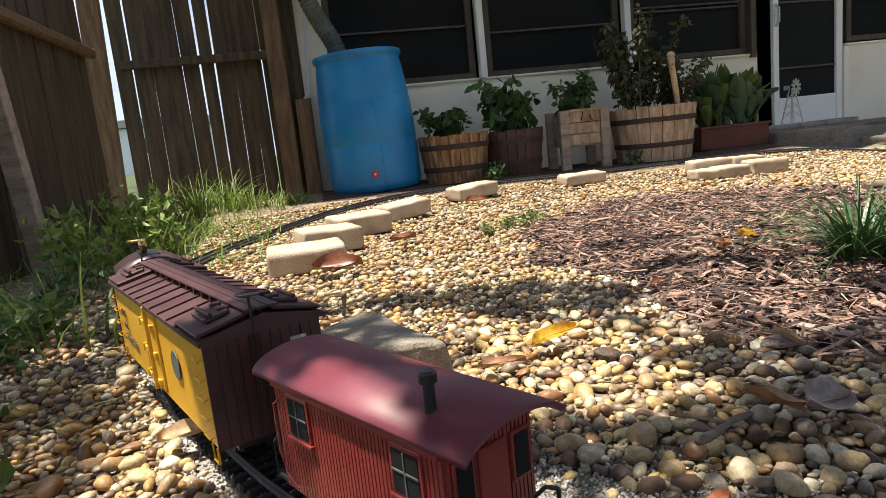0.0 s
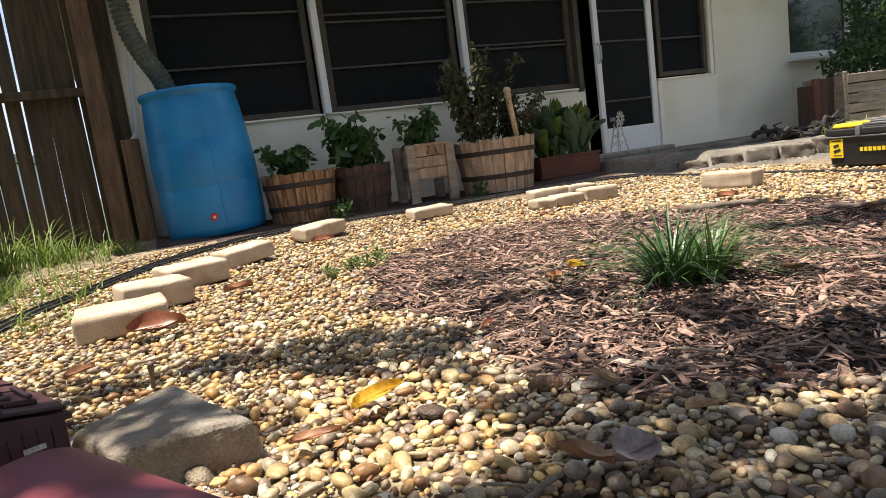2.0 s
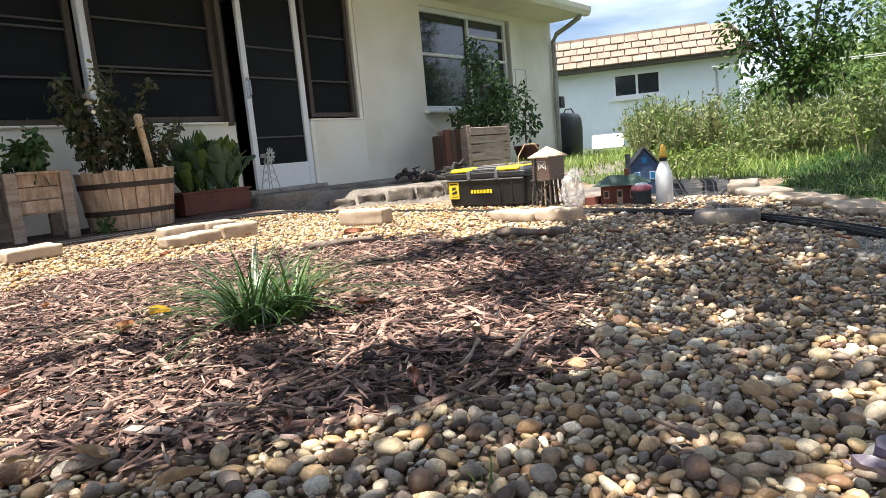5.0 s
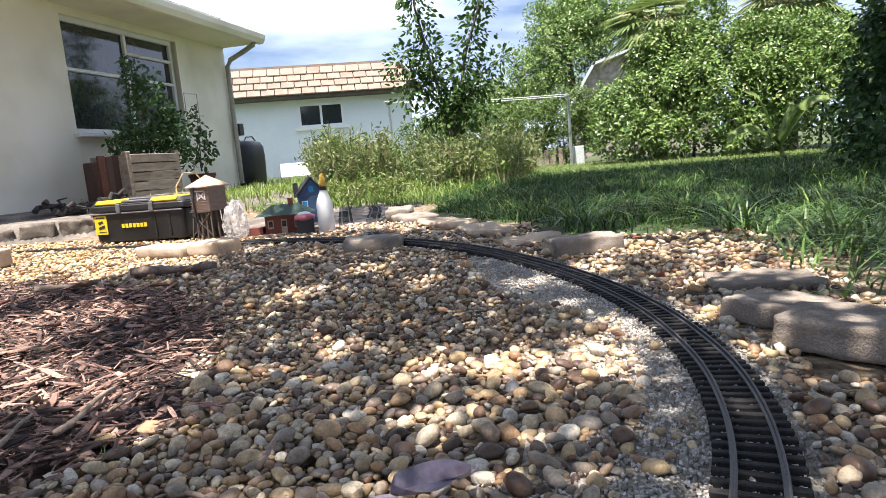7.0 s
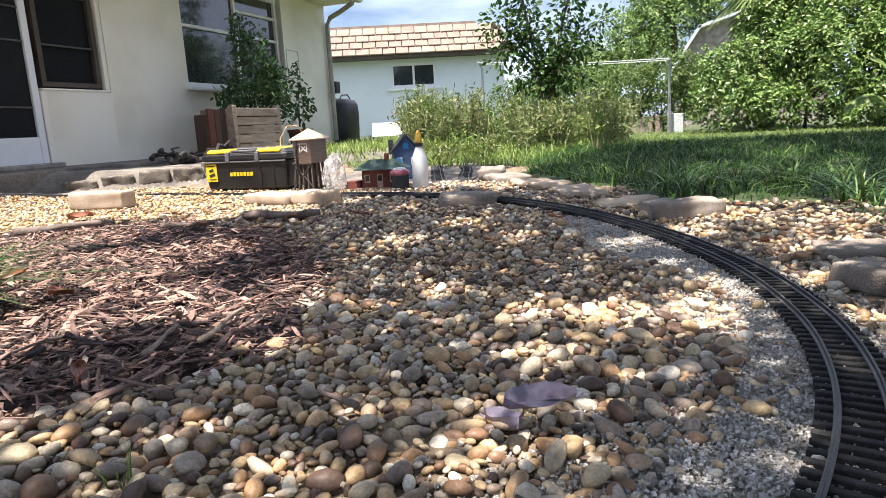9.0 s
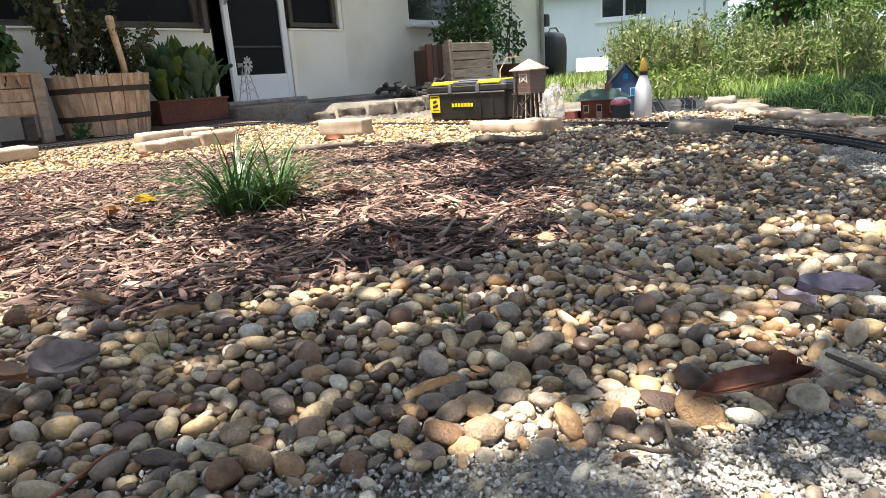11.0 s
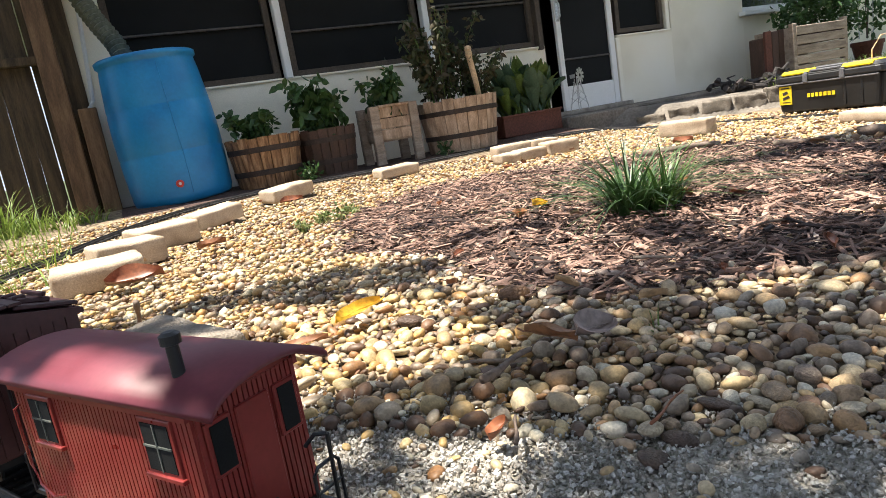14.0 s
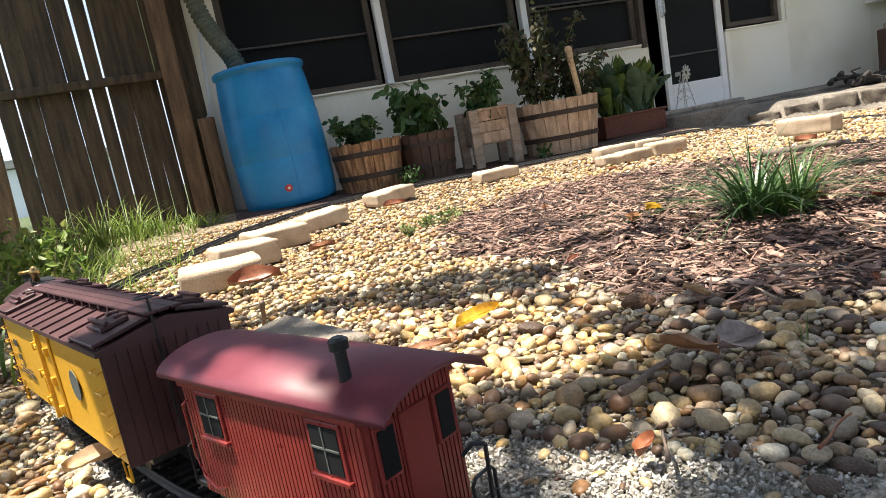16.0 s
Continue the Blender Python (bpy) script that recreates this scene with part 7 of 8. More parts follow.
def liriope(label, x, y, n, spread, length, width, mat_, seed, lean):
    t = thing("liriope", label, "plant", "ornamental grass", (x, y, ground(x, y, -0.004)))
    g2 = np.random.default_rng(seed)
    for _ in range(n):
        a, r = g2.uniform(0, 2 * math.pi), spread * math.sqrt(g2.random())
        row = (r * math.cos(a), r * math.sin(a), 0, g2.uniform(*length), width * g2.uniform(0.7, 1.2), a + g2.normal(0, 0.5), g2.uniform(*lean))
        part("blade", blades([row], seg=8), mat_, t)


liriope("dark green strappy grass clump in the mulch", 1.325, 1.255, 190, 0.05, (0.16, 0.30), 0.0065, M_BLADE, 71, (0.35, 1.8))
liriope("lighter green strappy grass clump in the mulch", 1.39, 1.21, 105, 0.042, (0.13, 0.26), 0.0065, M_BLADE2, 72, (0.25, 1.6))
for k, (x, y, n, ln) in enumerate(((-0.68, 3.85, 60, 0.36), (-0.5, 3.9, 70, 0.38), (-0.34, 3.95, 60, 0.34), (-0.2, 3.92, 40, 0.22), (-0.58, 3.5, 50, 0.3), (-0.05, 3.9, 40, 0.15), (0.05, 3.85, 40, 0.14), (-0.5, 2.5, 30, 0.3), (-0.44, 2.9, 40, 0.28), (-0.4, 3.3, 50, 0.2), (-0.36, 1.5, 14, 0.3), (-0.3, 0.9, 12, 0.2), (-0.42, 1.15, 16, 0.24))):
    tall_grass("bright tall grass weeds beside the fence", x, y, n, 0.09, (0.4 * ln, ln), 0.008, M_LBRIGHT, 80 + k, (0.3, 1.2))
for k, (x, y, n, ln) in enumerate(((3.35, -0.05, 40, 0.24), (3.9, 0.15, 50, 0.26), (3.0, -0.6, 50, 0.3), (2.6, -0.75, 50, 0.3), (2.3, -0.9, 40, 0.32), (3.6, -0.5, 60, 0.26), (1.95, -0.95, 36, 0.28))):
    tall_grass("long arching grass at the lawn edge", x, y, n, 0.11, (0.4 * ln, ln), 0.0075, M_LMID if k % 2 else M_BLADE2, 90 + k, (0.7, 1.9))


def weed(x, y, h, w, n, leaf, mat_, seed, label, tall=True):
    t = thing("weed", label, "weed", "weeds", (x, y, ground(x, y, -0.005)))
    g2 = np.random.default_rng(seed)
    pts = []
    for _ in range(max(3, n // 26)):
        a = g2.uniform(0, 2 * math.pi)
        top = np.array([w * math.cos(a) * g2.uniform(0.2, 1), w * math.sin(a) * g2.uniform(0.2, 1), h * g2.uniform(0.6, 1.0)])
        part("stem", tube([(top[0] * 0.2, top[1] * 0.2, 0), tuple(top * (0.6, 0.6, 0.55)), tuple(top)], 0.004 if h < 0.4 else 0.007, 5, taper=0.5), M_LWEED, t)
        for q in g2.uniform(0.25, 1.0, 26):
            pts.append(top * (q, q, q) + g2.normal(0, leaf * 0.5, 3))
    part("foliage", leaf_mesh(pts, leaf, 0.4, seed, 3.0 if tall else 1.7), mat_, t)


for k in range(120):
    x, y = g.uniform(6.9, 10.6), g.uniform(0.6, 3.9)
    if (y + 0.08) / (x - 0.68) > 0.43:
        continue
    weed(x, y, g.uniform(0.35, 0.78), 0.26, 230, 0.07, (M_LWEED, M_LBRIGHT, M_LWEED, M_LMID, M_LWEED)[k % 5], 200 + k, "tall sunlit weeds with narrow leaves")
for k in range(34):
    x, y = g.uniform(5.7, 7.2), g.uniform(1.5, 2.6)
    if (y + 0.08) / (x - 0.68) > 0.41:
        continue
    weed(x, y, g.uniform(0.12, 0.3), 0.14, 90, 0.055, (M_LWEED, M_LBRIGHT)[k % 2], 260 + k, "low sunlit weeds with narrow leaves")
for k, (x, y) in enumerate(((-0.5, 2.65), (-0.44, 2.4), (-0.54, 3.0), (-0.62, 2.3), (-0.58, 2.85), (-0.5, 2.2))):
    weed(x, y, 0.30, 0.14, 130, 0.042, M_LBRIGHT, 300 + k, "bright leafy weed by the fence", False)
for k, (x, y) in enumerate(((-0.6, 1.75), (-0.5, 1.4), (-0.42, 1.15), (-0.36, 1.0), (-0.3, 0.86), (-0.55, 2.0), (-0.48, 1.6))):
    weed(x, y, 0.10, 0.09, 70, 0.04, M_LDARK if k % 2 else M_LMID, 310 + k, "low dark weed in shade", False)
for k, (x, y) in enumerate(((0.86, 2.45), (0.96, 2.4), (0.8, 2.36), (1.03, 2.5))):
    weed(x, y, 0.045, 0.09, 110, 0.02, M_LWEED, 320 + k, "low pale green weed in the pebbles", False)
for k, (x, y) in enumerate(((1.02, 0.42), (0.78, 0.62), (1.3, 0.5), (1.66, 0.97), (0.13, 1.27), (0.10, 1.24))):
    tall_grass("small grass sprout among the pebbles", x, y, 7, 0.012, (0.02, 0.05), 0.003, M_LMID, 330 + k)
for k, (x, y) in enumerate(((1.2, 3.82), (1.25, 3.8), (2.2, 3.9))):
    weed(x, y, 0.09, 0.1, 60, 0.035, M_LDARK, 340 + k, "small dark weed below the planters", False)
yu = thing("yucca", "spiky grey-green plant by the pale house", "plant", at=(11.2, 4.1, 0.0))
g2 = np.random.default_rng(58)
for k in range(40):
    a, e = g2.uniform(0, 2 * math.pi), g2.uniform(0.5, 1.4)
    part("leaf", blades([(0, 0, 0.2 * g2.random(), g2.uniform(0.7, 1.05), 0.035, a, 0.9 * (1.4 - e))], seg=3), M_LWEED, yu)
# ---- pebbles, grit and mulch ----


def ico(sub):
    bm = bmesh.new()
    bmesh.ops.create_icosphere(bm, subdivisions=sub, radius=1.0)
    bm.verts.ensure_lookup_table()
    v = np.array([tuple(q.co) for q in bm.verts])
    f = np.array([[q.index for q in p.verts] for p in bm.faces])
    bm.free()
    return v, f


def turns(n, g2, flat=1.0):
    """Random turns: full about z, slight about the level axes."""
    a, b, c = g2.uniform(0, 2 * np.pi, n), g2.normal(0, 0.3 * flat, n), g2.normal(0, 0.3 * flat, n)
    ca, sa, cb, sb, cc, sc = np.cos(a), np.sin(a), np.cos(b), np.sin(b), np.cos(c), np.sin(c)
    z = np.zeros(n)
    o = np.ones(n)
    rz = np.stack([np.stack([ca, -sa, z], 1), np.stack([sa, ca, z], 1), np.stack([z, z, o], 1)], 1)
    rx = np.stack([np.stack([o, z, z], 1), np.stack([z, cb, -sb], 1), np.stack([z, sb, cb], 1)], 1)
    ry = np.stack([np.stack([cc, z, sc], 1), np.stack([z, o, z], 1), np.stack([-sc, z, cc], 1)], 1)
    return rz @ rx @ ry


def stone_verts(base, c, r, g2, lump=0.18, flat=(0.36, 0.68), wide=(0.5, 0.9)):
    n = len(c)
    sc = np.stack([r, r * g2.uniform(*wide, n), r * g2.uniform(*flat, n)], 1)
    ph = g2.uniform(0, 6.28, (n, 3))
    k = g2.uniform(1.2, 2.6, (n, 3))
    v = np.repeat(base[None], n, 0)
    w = 1 + lump * (np.sin(v[:, :, 0] * k[:, None, 0] + ph[:, None, 0]) * np.cos(v[:, :, 1] * k[:, None, 1] + ph[:, None, 1]) + 0.6 * np.sin(2 * v[:, :, 2] * k[:, None, 2] + ph[:, None, 2]))
    v = v * w[:, :, None] * sc[:, None, :]
    return np.einsum("nij,nvj->nvi", turns(n, g2), v) + c[:, None, :]


def fast_mesh(name, verts, faces, material, smooth=True):
    me = bpy.data.meshes.new(name)
    nv, nf, k = len(verts), len(faces), faces.shape[1]
    me.vertices.add(nv)
    me.vertices.foreach_set("co", verts.astype(np.float32).ravel())
    me.loops.add(nf * k)
    me.loops.foreach_set("vertex_index", faces.astype(np.int32).ravel())
    me.polygons.add(nf)
    me.polygons.foreach_set("loop_start", np.arange(0, nf * k, k, dtype=np.int32))
    me.polygons.foreach_set("use_smooth", np.full(nf, smooth))
    me.update(calc_edges=True)
    me.materials.append(material)
    return me


def many(base_v, base_f, placed):
    n, m = placed.shape[:2]
    f = (base_f[None] + (np.arange(n) * m)[:, None, None]).reshape(-1, base_f.shape[1])
    return placed.reshape(-1, 3), f


gp = np.random.default_rng(11)
CELL = 0.05
taken = {}


def try_place(x, y, r, tight=0.8):
    i, j = int(x // CELL), int(y // CELL)
    for a in (i - 1, i, i + 1):
        for b in (j - 1, j, j + 1):
            for (px, py, pr) in taken.get((a, b), ()):
                if (px - x) ** 2 + (py - y) ** 2 < (tight * (pr + r)) ** 2:
                    return False
    taken.setdefault((i, j), []).append((x, y, r))
    return True


SOLID = [(0.225, 1.06, 0.11, 0.1), (0.115, 2.13, 0.12, 0.1), (0.195, 2.47, 0.12, 0.1), (0.33, 2.79, 0.13, 0.1), (0.58, 3.12, 0.13, 0.1), (0.985, 3.4, 0.14, 0.1), (1.70, -0.505, 0.12, 0.13), (1.862, -0.43, 0.1, 0.1), (2.18, -0.45, 0.07, 0.1)]


def stone_zone(x, y):
    ok = (x > -0.75) & (x < 4.0) & (y > -0.62) & (y < 3.95) & ~((x > 3.0) & (y < 0.1)) & ~((x > 3.35) & (y < 0.6))
    ok &= ~(y > 3.62 + 0.06 * np.sin(5 * x))
    ok &= x + y < 7.4
    ok &= ~((x < -0.35) & (y > 2.2))
    return ok


def candidates(n):
    x, y = gp.uniform(-0.75, 4.0, n), gp.uniform(-0.62, 3.75, n)
    far = np.hypot(x - 0.6, y - 0.1)
    keep = stone_zone(x, y)
    inm = in_mulch(x, y)
    keep &= ~inm | (gp.random(n) < 0.012)
    d = track_far(x, y)
    return x[keep], y[keep], d[keep], far[keep]


stones = []
for lo, hi, tries in ((0.0165, 0.021, 1100), (0.011, 0.0165, 34000), (0.0075, 0.011, 160000), (0.0048, 0.0075, 380000)):
    x, y, d, far = candidates(tries)
    r = gp.uniform(lo, hi, len(x))
    inner = inside(LOOP, x, y)
    for k in range(len(x)):
        if d[k] < 0.052 + r[k] and not (hi < 0.010 and gp.random() < 0.06):
            continue
        gritty = (inner[k] or d[k] < 0.06) and d[k] < 0.155 + 0.06 * math.sin(3.1 * x[k] + 5.3 * y[k]) + 0.09 * (1 - smooth01(0.7, 1.1, x[k])) and (y[k] < 1.35 or x[k] > 1.2) and x[k] < 2.7
        if gritty and gp.random() < (0.985 if lo > 0.0105 else 0.965):
            continue
        if hi < 0.0079 and far[k] > 1.5:
            continue
        if lo > 0.0155 and (y[k] > 1.7 and gp.random() < 0.75):
            continue
        if any(abs(x[k] - sx) < sw and abs(y[k] - sy) < sh for sx, sy, sw, sh in SOLID):
            continue
        if try_place(x[k], y[k], r[k], 0.68):
            stones.append((x[k], y[k], r[k], far[k]))
S = np.array(stones)
order = np.argsort(S[:, 3])
S = S[order]
zz = gz(S[:, 0], S[:, 1]) + S[:, 2] * gp.uniform(0.2, 0.85, len(S)) + np.where(S[:, 2] < 0.0075, 0.004, 0.0)
C = np.stack([S[:, 0], S[:, 1], zz], 1)
big = np.where(S[:, 2] > 0.0098)[0]
named = set(big[:290].tolist())
v3, f3 = ico(3)
v2, f2 = ico(2)
v1 = np.array([(1, 0, 0), (-1, 0, 0), (0, 1, 0), (0, -1, 0), (0, 0, 1), (0, 0, -1)], float)
f1 = np.array([(0, 2, 4), (2, 1, 4), (1, 3, 4), (3, 0, 4), (2, 0, 5), (1, 2, 5), (3, 1, 5), (0, 3, 5)])
bed = thing("pebble_bed", "loose rounded tan and brown river pebbles", "pebbles", kind="stuff")
shapes = []
for k in range(24):
    vv = stone_verts(v3, np.zeros((1, 3)), np.ones(1), gp)[0]
    shapes.append(fast_mesh("pebble", vv, f3, M_PEB_ONE if k < 12 else M_PEBG_ONE))


def greyish(x, y):
    return (x + 0.12 * np.sin(5 * y) > 0.62) & (y < 1.5)


for k in sorted(named):
    ob = new("pebble", shapes[int(gp.integers(12)) + (12 if greyish(S[k, 0], S[k, 1]) else 0)])
    ob.parent = bed
    ob.matrix_basis = Matrix.LocRotScale(C[k], Euler((gp.normal(0, 0.2), gp.normal(0, 0.2), gp.uniform(0, 6.28))), [S[k, 2] * q for q in gp.uniform(0.9, 1.1, 3)])
rest = np.array([k for k in range(len(S)) if k not in named])
near_rest = rest[(S[rest, 3] < 0.36) & (S[rest, 2] > 0.0078)]
far_rest = rest[~((S[rest, 3] < 0.36) & (S[rest, 2] > 0.0078))]
vi, fi = ico(1)
mid_rest, far_rest = far_rest[S[far_rest, 3] < 1.15], far_rest[S[far_rest, 3] >= 1.15]
for name, ids, (bv, bf) in (("pebble_layer", near_rest, (v3, f3)), ("pebble_layer", mid_rest, (v2, f2)), ("pebble_layer", far_rest, (vi, fi))):
    grey = greyish(S[ids, 0], S[ids, 1])
    for pick, pm_ in ((ids[~grey], M_PEB), (ids[grey], M_PEBG)):
        me = fast_mesh(name, *many(bv, bf, stone_verts(bv, C[pick], S[pick, 2], gp)), pm_)
        ob = new(name, me)
        ob.parent = bed
        tagged(ob, kind="stuff")

# fine pale grit along the near track
n = 125000
s = gp.integers(0, len(LINE), n)
off = gp.normal(0.05, 0.065, n)
t_ = np.roll(LINE, -1, 0) - np.roll(LINE, 1, 0)
t_ /= np.linalg.norm(t_, axis=1)[:, None]
gxy = LINE[s] + np.stack([-t_[s, 1], t_[s, 0]], 1) * off[:, None] + gp.normal(0, 0.01, (n, 2))
keep = ((gxy[:, 1] < 1.5) & (gxy[:, 0] < 2.7)) & (np.abs(off) < 0.22) & stone_zone(gxy[:, 0], gxy[:, 1])
gxy = gxy[keep]
extra = np.stack([gp.uniform(0.1, 1.3, 75000), gp.uniform(-0.15, 1.0, 75000)], 1)
dd = track_far(extra[:, 0], extra[:, 1])
extra = extra[inside(LOOP, extra[:, 0], extra[:, 1]) & (gp.random(75000) < 0.95 * (1 - smooth01(0.16, 0.34, dd)))]
gxy = np.vstack([gxy, extra])
gr = gp.uniform(0.0011, 0.0027, len(gxy))
gc = np.column_stack([gxy, gz(gxy[:, 0], gxy[:, 1]) + gr * gp.uniform(0.3, 1.8, len(gxy)) + 0.003])
close = np.hypot(gxy[:, 0] - 0.75, gxy[:, 1] - 0.2) < 0.34
gv = np.array([(sx, sy, sz) for sx in (-0.75, 0.75) for sy in (-0.75, 0.75) for sz in (-0.75, 0.75)])
gf = np.array([(0, 1, 3), (0, 3, 2), (4, 6, 7), (4, 7, 5), (0, 4, 5), (0, 5, 1), (2, 3, 7), (2, 7, 6), (0, 2, 6), (0, 6, 4), (1, 5, 7), (1, 7, 3)])
nv, nf = many(vi, fi, stone_verts(vi, gc[close], gr[close], gp, 0.32, (0.6, 1.0)) + gp.normal(0, 0.00035, (int(close.sum()), len(vi), 3)))
fv, ff = many(gv, gf, stone_verts(gv, gc[~close], gr[~close], gp, 0.25, (0.6, 1.0)) + gp.normal(0, 0.0005, (int((~close).sum()), 8, 3)))
me = fast_mesh("grit", np.vstack([nv, fv]), np.vstack([nf, ff + len(nv)]), M_GRIT, False)
tagged(new("grit", me), "fine pale crushed stone beside the track", "gravel", kind="stuff")

# mulch chips
n = 56000
mx, my = gp.uniform(0.6, 2.75, n), gp.uniform(0.4, 2.95, n)
keep = in_mulch(mx + gp.normal(0, 0.035, n), my + gp.normal(0, 0.035, n))
mx, my = mx[keep], my[keep]
n = len(mx)
ln = gp.lognormal(math.log(0.022), 0.6, n).clip(0.006, 0.085)
wd = (ln * np.where(gp.random(n) < 0.78, gp.uniform(0.06, 0.17, n), gp.uniform(0.2, 0.5, n))).clip(0.0012, 0.014)
th = wd * gp.uniform(0.15, 0.45, n)
cube = np.array([(-0.5, -0.32, -0.5), (-0.42, 0.36, -0.5), (0.5, 0.28, -0.5), (0.45, -0.4, -0.5), (-0.5, -0.2, 0.4), (-0.38, 0.3, 0.5), (0.5, 0.18, 0.35), (0.4, -0.36, 0.5), (0.05, 0.5, -0.4), (0.0, -0.5, 0.2)])
cf = np.array([(0, 3, 9), (0, 9, 4), (9, 3, 7), (9, 7, 4), (4, 7, 6), (4, 6, 5), (1, 5, 8), (8, 5, 6), (8, 6, 2), (2, 6, 7), (2, 7, 3), (0, 4, 5), (0, 5, 1), (0, 1, 8), (0, 8, 2), (0, 2, 3)])
cv = np.repeat(cube[None], n, 0) + gp.normal(0, 0.06, (n, 10, 3))
cv *= np.stack([ln, wd, th], 1)[:, None, :]
cv[:, :, 2] += (0.05 * ln * gp.normal(0, 1, n))[:, None] * np.sin(cv[:, :, 0] / ln[:, None] * 3.0)
pl = np.einsum("nij,nvj->nvi", turns(n, gp, 0.5), cv) + np.column_stack([mx, my, gz(mx, my) + gp.uniform(0.002, 0.026, n)])[:, None, :]
order = np.argsort(np.hypot(mx - 0.6, my - 0.1) - 3 * ln)
mulch = thing("mulch_bed", "reddish brown shredded bark mulch", "mulch", kind="stuff")
for k in order[:260]:
    me = fast_mesh("bark_chip", pl[k] - pl[k].mean(0), cf, M_CHIP1, False)
    ob = new("bark_chip", me)
    ob.parent = mulch
    ob.matrix_basis = Matrix.Translation(pl[k].mean(0))
me = fast_mesh("bark_layer", *many(cube, cf, pl[order[260:]]), M_CHIP, False)
ob = new("bark_layer", me)
ob.parent = mulch
tagged(ob, kind="stuff")

# ---- leaves, sticks and bark on the ground ----


def dead_leaf(x, y, ln, wd, rz, mat_, label, curl=0.2, tilt=(0, 0), lift=0.02, stalk=True):
    t = thing("dead_leaf", label, "leaf", "fallen leaves", (x, y, ground(x, y, lift)), rz)
    t.matrix_world = pose(x, y, ground(x, y, lift), tilt[0], tilt[1], rz)
    verts, faces = [], []
    for i in range(13):
        q = i / 12
        w = wd * 0.5 * math.sin(math.pi * q ** 0.85) ** 0.75 + 0.0006
        for j in range(7):
            s = (j - 3) / 3
            z = curl * wd * s * s + 0.10 * curl * ln * math.sin(2.6 * q) + 0.05 * wd * math.sin(8 * q + 3 * s + x * 9)
            verts.append((ln * (q - 0.5), w * s, z))
    for i in range(12):
        for j in range(6):
            p = i * 7 + j
            faces.append((p, p + 1, p + 8, p + 7))
    lf = part("blade", (verts, faces), mat_, t, smooth=True)
    part("midrib", tube([(ln * (q - 0.5), 0, 0.10 * curl * ln * math.sin(2.6 * q) + 0.0008) for q in (0, 0.25, 0.5, 0.75, 1.0)], 0.0011, 5), mat_, t)
    if stalk:
        part("stalk", tube([(ln * 0.5, 0, 0.05 * curl * ln), (ln * 0.62, 0.003, 0.004)], 0.0013, 5), mat_, t)
    return t


dead_leaf(0.21, 1.93, 0.15, 0.07, -14, M_DEADRED, "large curled red-brown leaf by the paver", 0.35, (28, 0), 0.035)
dead_leaf(0.52, 1.0, 0.10, 0.03, 25, M_LEAFYEL, "long yellow-brown leaf on sunlit pebbles", 0.3, (18, 0), 0.032)
dead_leaf(0.688, 0.628, 0.072, 0.046, 14, M_DEADGREY, "broad grey-brown leaf on the pebbles", 0.25, (22, 8), 0.034)
dead_leaf(0.64, 0.65, 0.065, 0.042, 130, M_DEAD, "brown leaf overlapping a grey one", 0.25, (16, -10), 0.034)
dead_leaf(1.222, 0.072, 0.085, 0.04, -48, M_LEAFPURP, "purple-grey leaf lying on shaded pebbles", 0.25, (12, 6), 0.034)
dead_leaf(1.175, 0.10, 0.045, 0.032, 60, M_LEAFPURP, "small pinkish grey leaf on the pebbles", 0.3, (10, 6), 0.03)
dead_leaf(0.972, 0.098, 0.10, 0.019, -42, M_DEADDK, "long shiny dark brown curled leaf", 0.6, (30, 0), 0.022)
dead_leaf(0.41, 0.92, 0.07, 0.02, -5, M_DEAD, "narrow greenish brown leaf in the pebbles", 0.3, (10, 0), 0.03)
dead_leaf(1.265, 1.55, 0.06, 0.045, 15, M_LEAFYEL, "yellow leaf on the mulch", 0.3, (8, 12), 0.03)
dead_leaf(1.15, 1.48, 0.06, 0.04, 50, M_DEAD, "pale brown leaf on the mulch", 0.3, (5, 0), 0.03)
dead_leaf(1.525, 1.10, 0.07, 0.04, 10, M_DEADRED, "curled brown leaf beside the grass clump", 0.25, (8, 14), 0.028)
dead_leaf(1.45, 1.2, 0.07, 0.035, 80, M_DEAD, "tan leaf beside the grass clump", 0.4, (15, 0), 0.035)
dead_leaf(0.46, 2.35, 0.10, 0.04, 10, M_DEAD, "dull brown leaf on sunlit pebbles", 0.4, (12, 0), 0.03)
dead_leaf(0.95, 3.2, 0.12, 0.05, 10, M_DEADRED, "red-brown leaf below a paver", 0.3, (25, 0), 0.03)
dead_leaf(2.5, 2.17, 0.09, 0.045, -30, M_DEADRED, "brown leaf below a paver", 0.3, (20, 0), 0.03)
dead_leaf(1.85, 2.62, 0.06, 0.03, 20, M_DEADRED, "small red leaf at the mulch edge", 0.3, (10, 0), 0.03)
dead_leaf(0.06, 1.62, 0.07, 0.03, 40, M_DEAD, "tan leaf near the track", 0.3, (10, 0), 0.03)
dead_leaf(-0.02, 0.87, 0.06, 0.035, 10, M_LEAFTAN, "tan leaf beside the rail", 0.3, (10, 0), 0.03)
gl = np.random.default_rng(17)
for k in range(44):
    x, y = gl.uniform(-0.3, 3.1), gl.uniform(-0.3, 3.4)
    if not stone_zone(np.array([x]), np.array([y]))[0] or track_far(x, y)[0] < 0.08:
        continue
    dead_leaf(x, y, gl.uniform(0.025, 0.06), gl.uniform(0.012, 0.025), gl.uniform(0, 360), (M_DEAD, M_DEADRED, M_LEAFTAN)[k % 3], "small brown dead leaf on the ground", 0.4, (gl.normal(0, 10), gl.normal(0, 8)), 0.026, False)


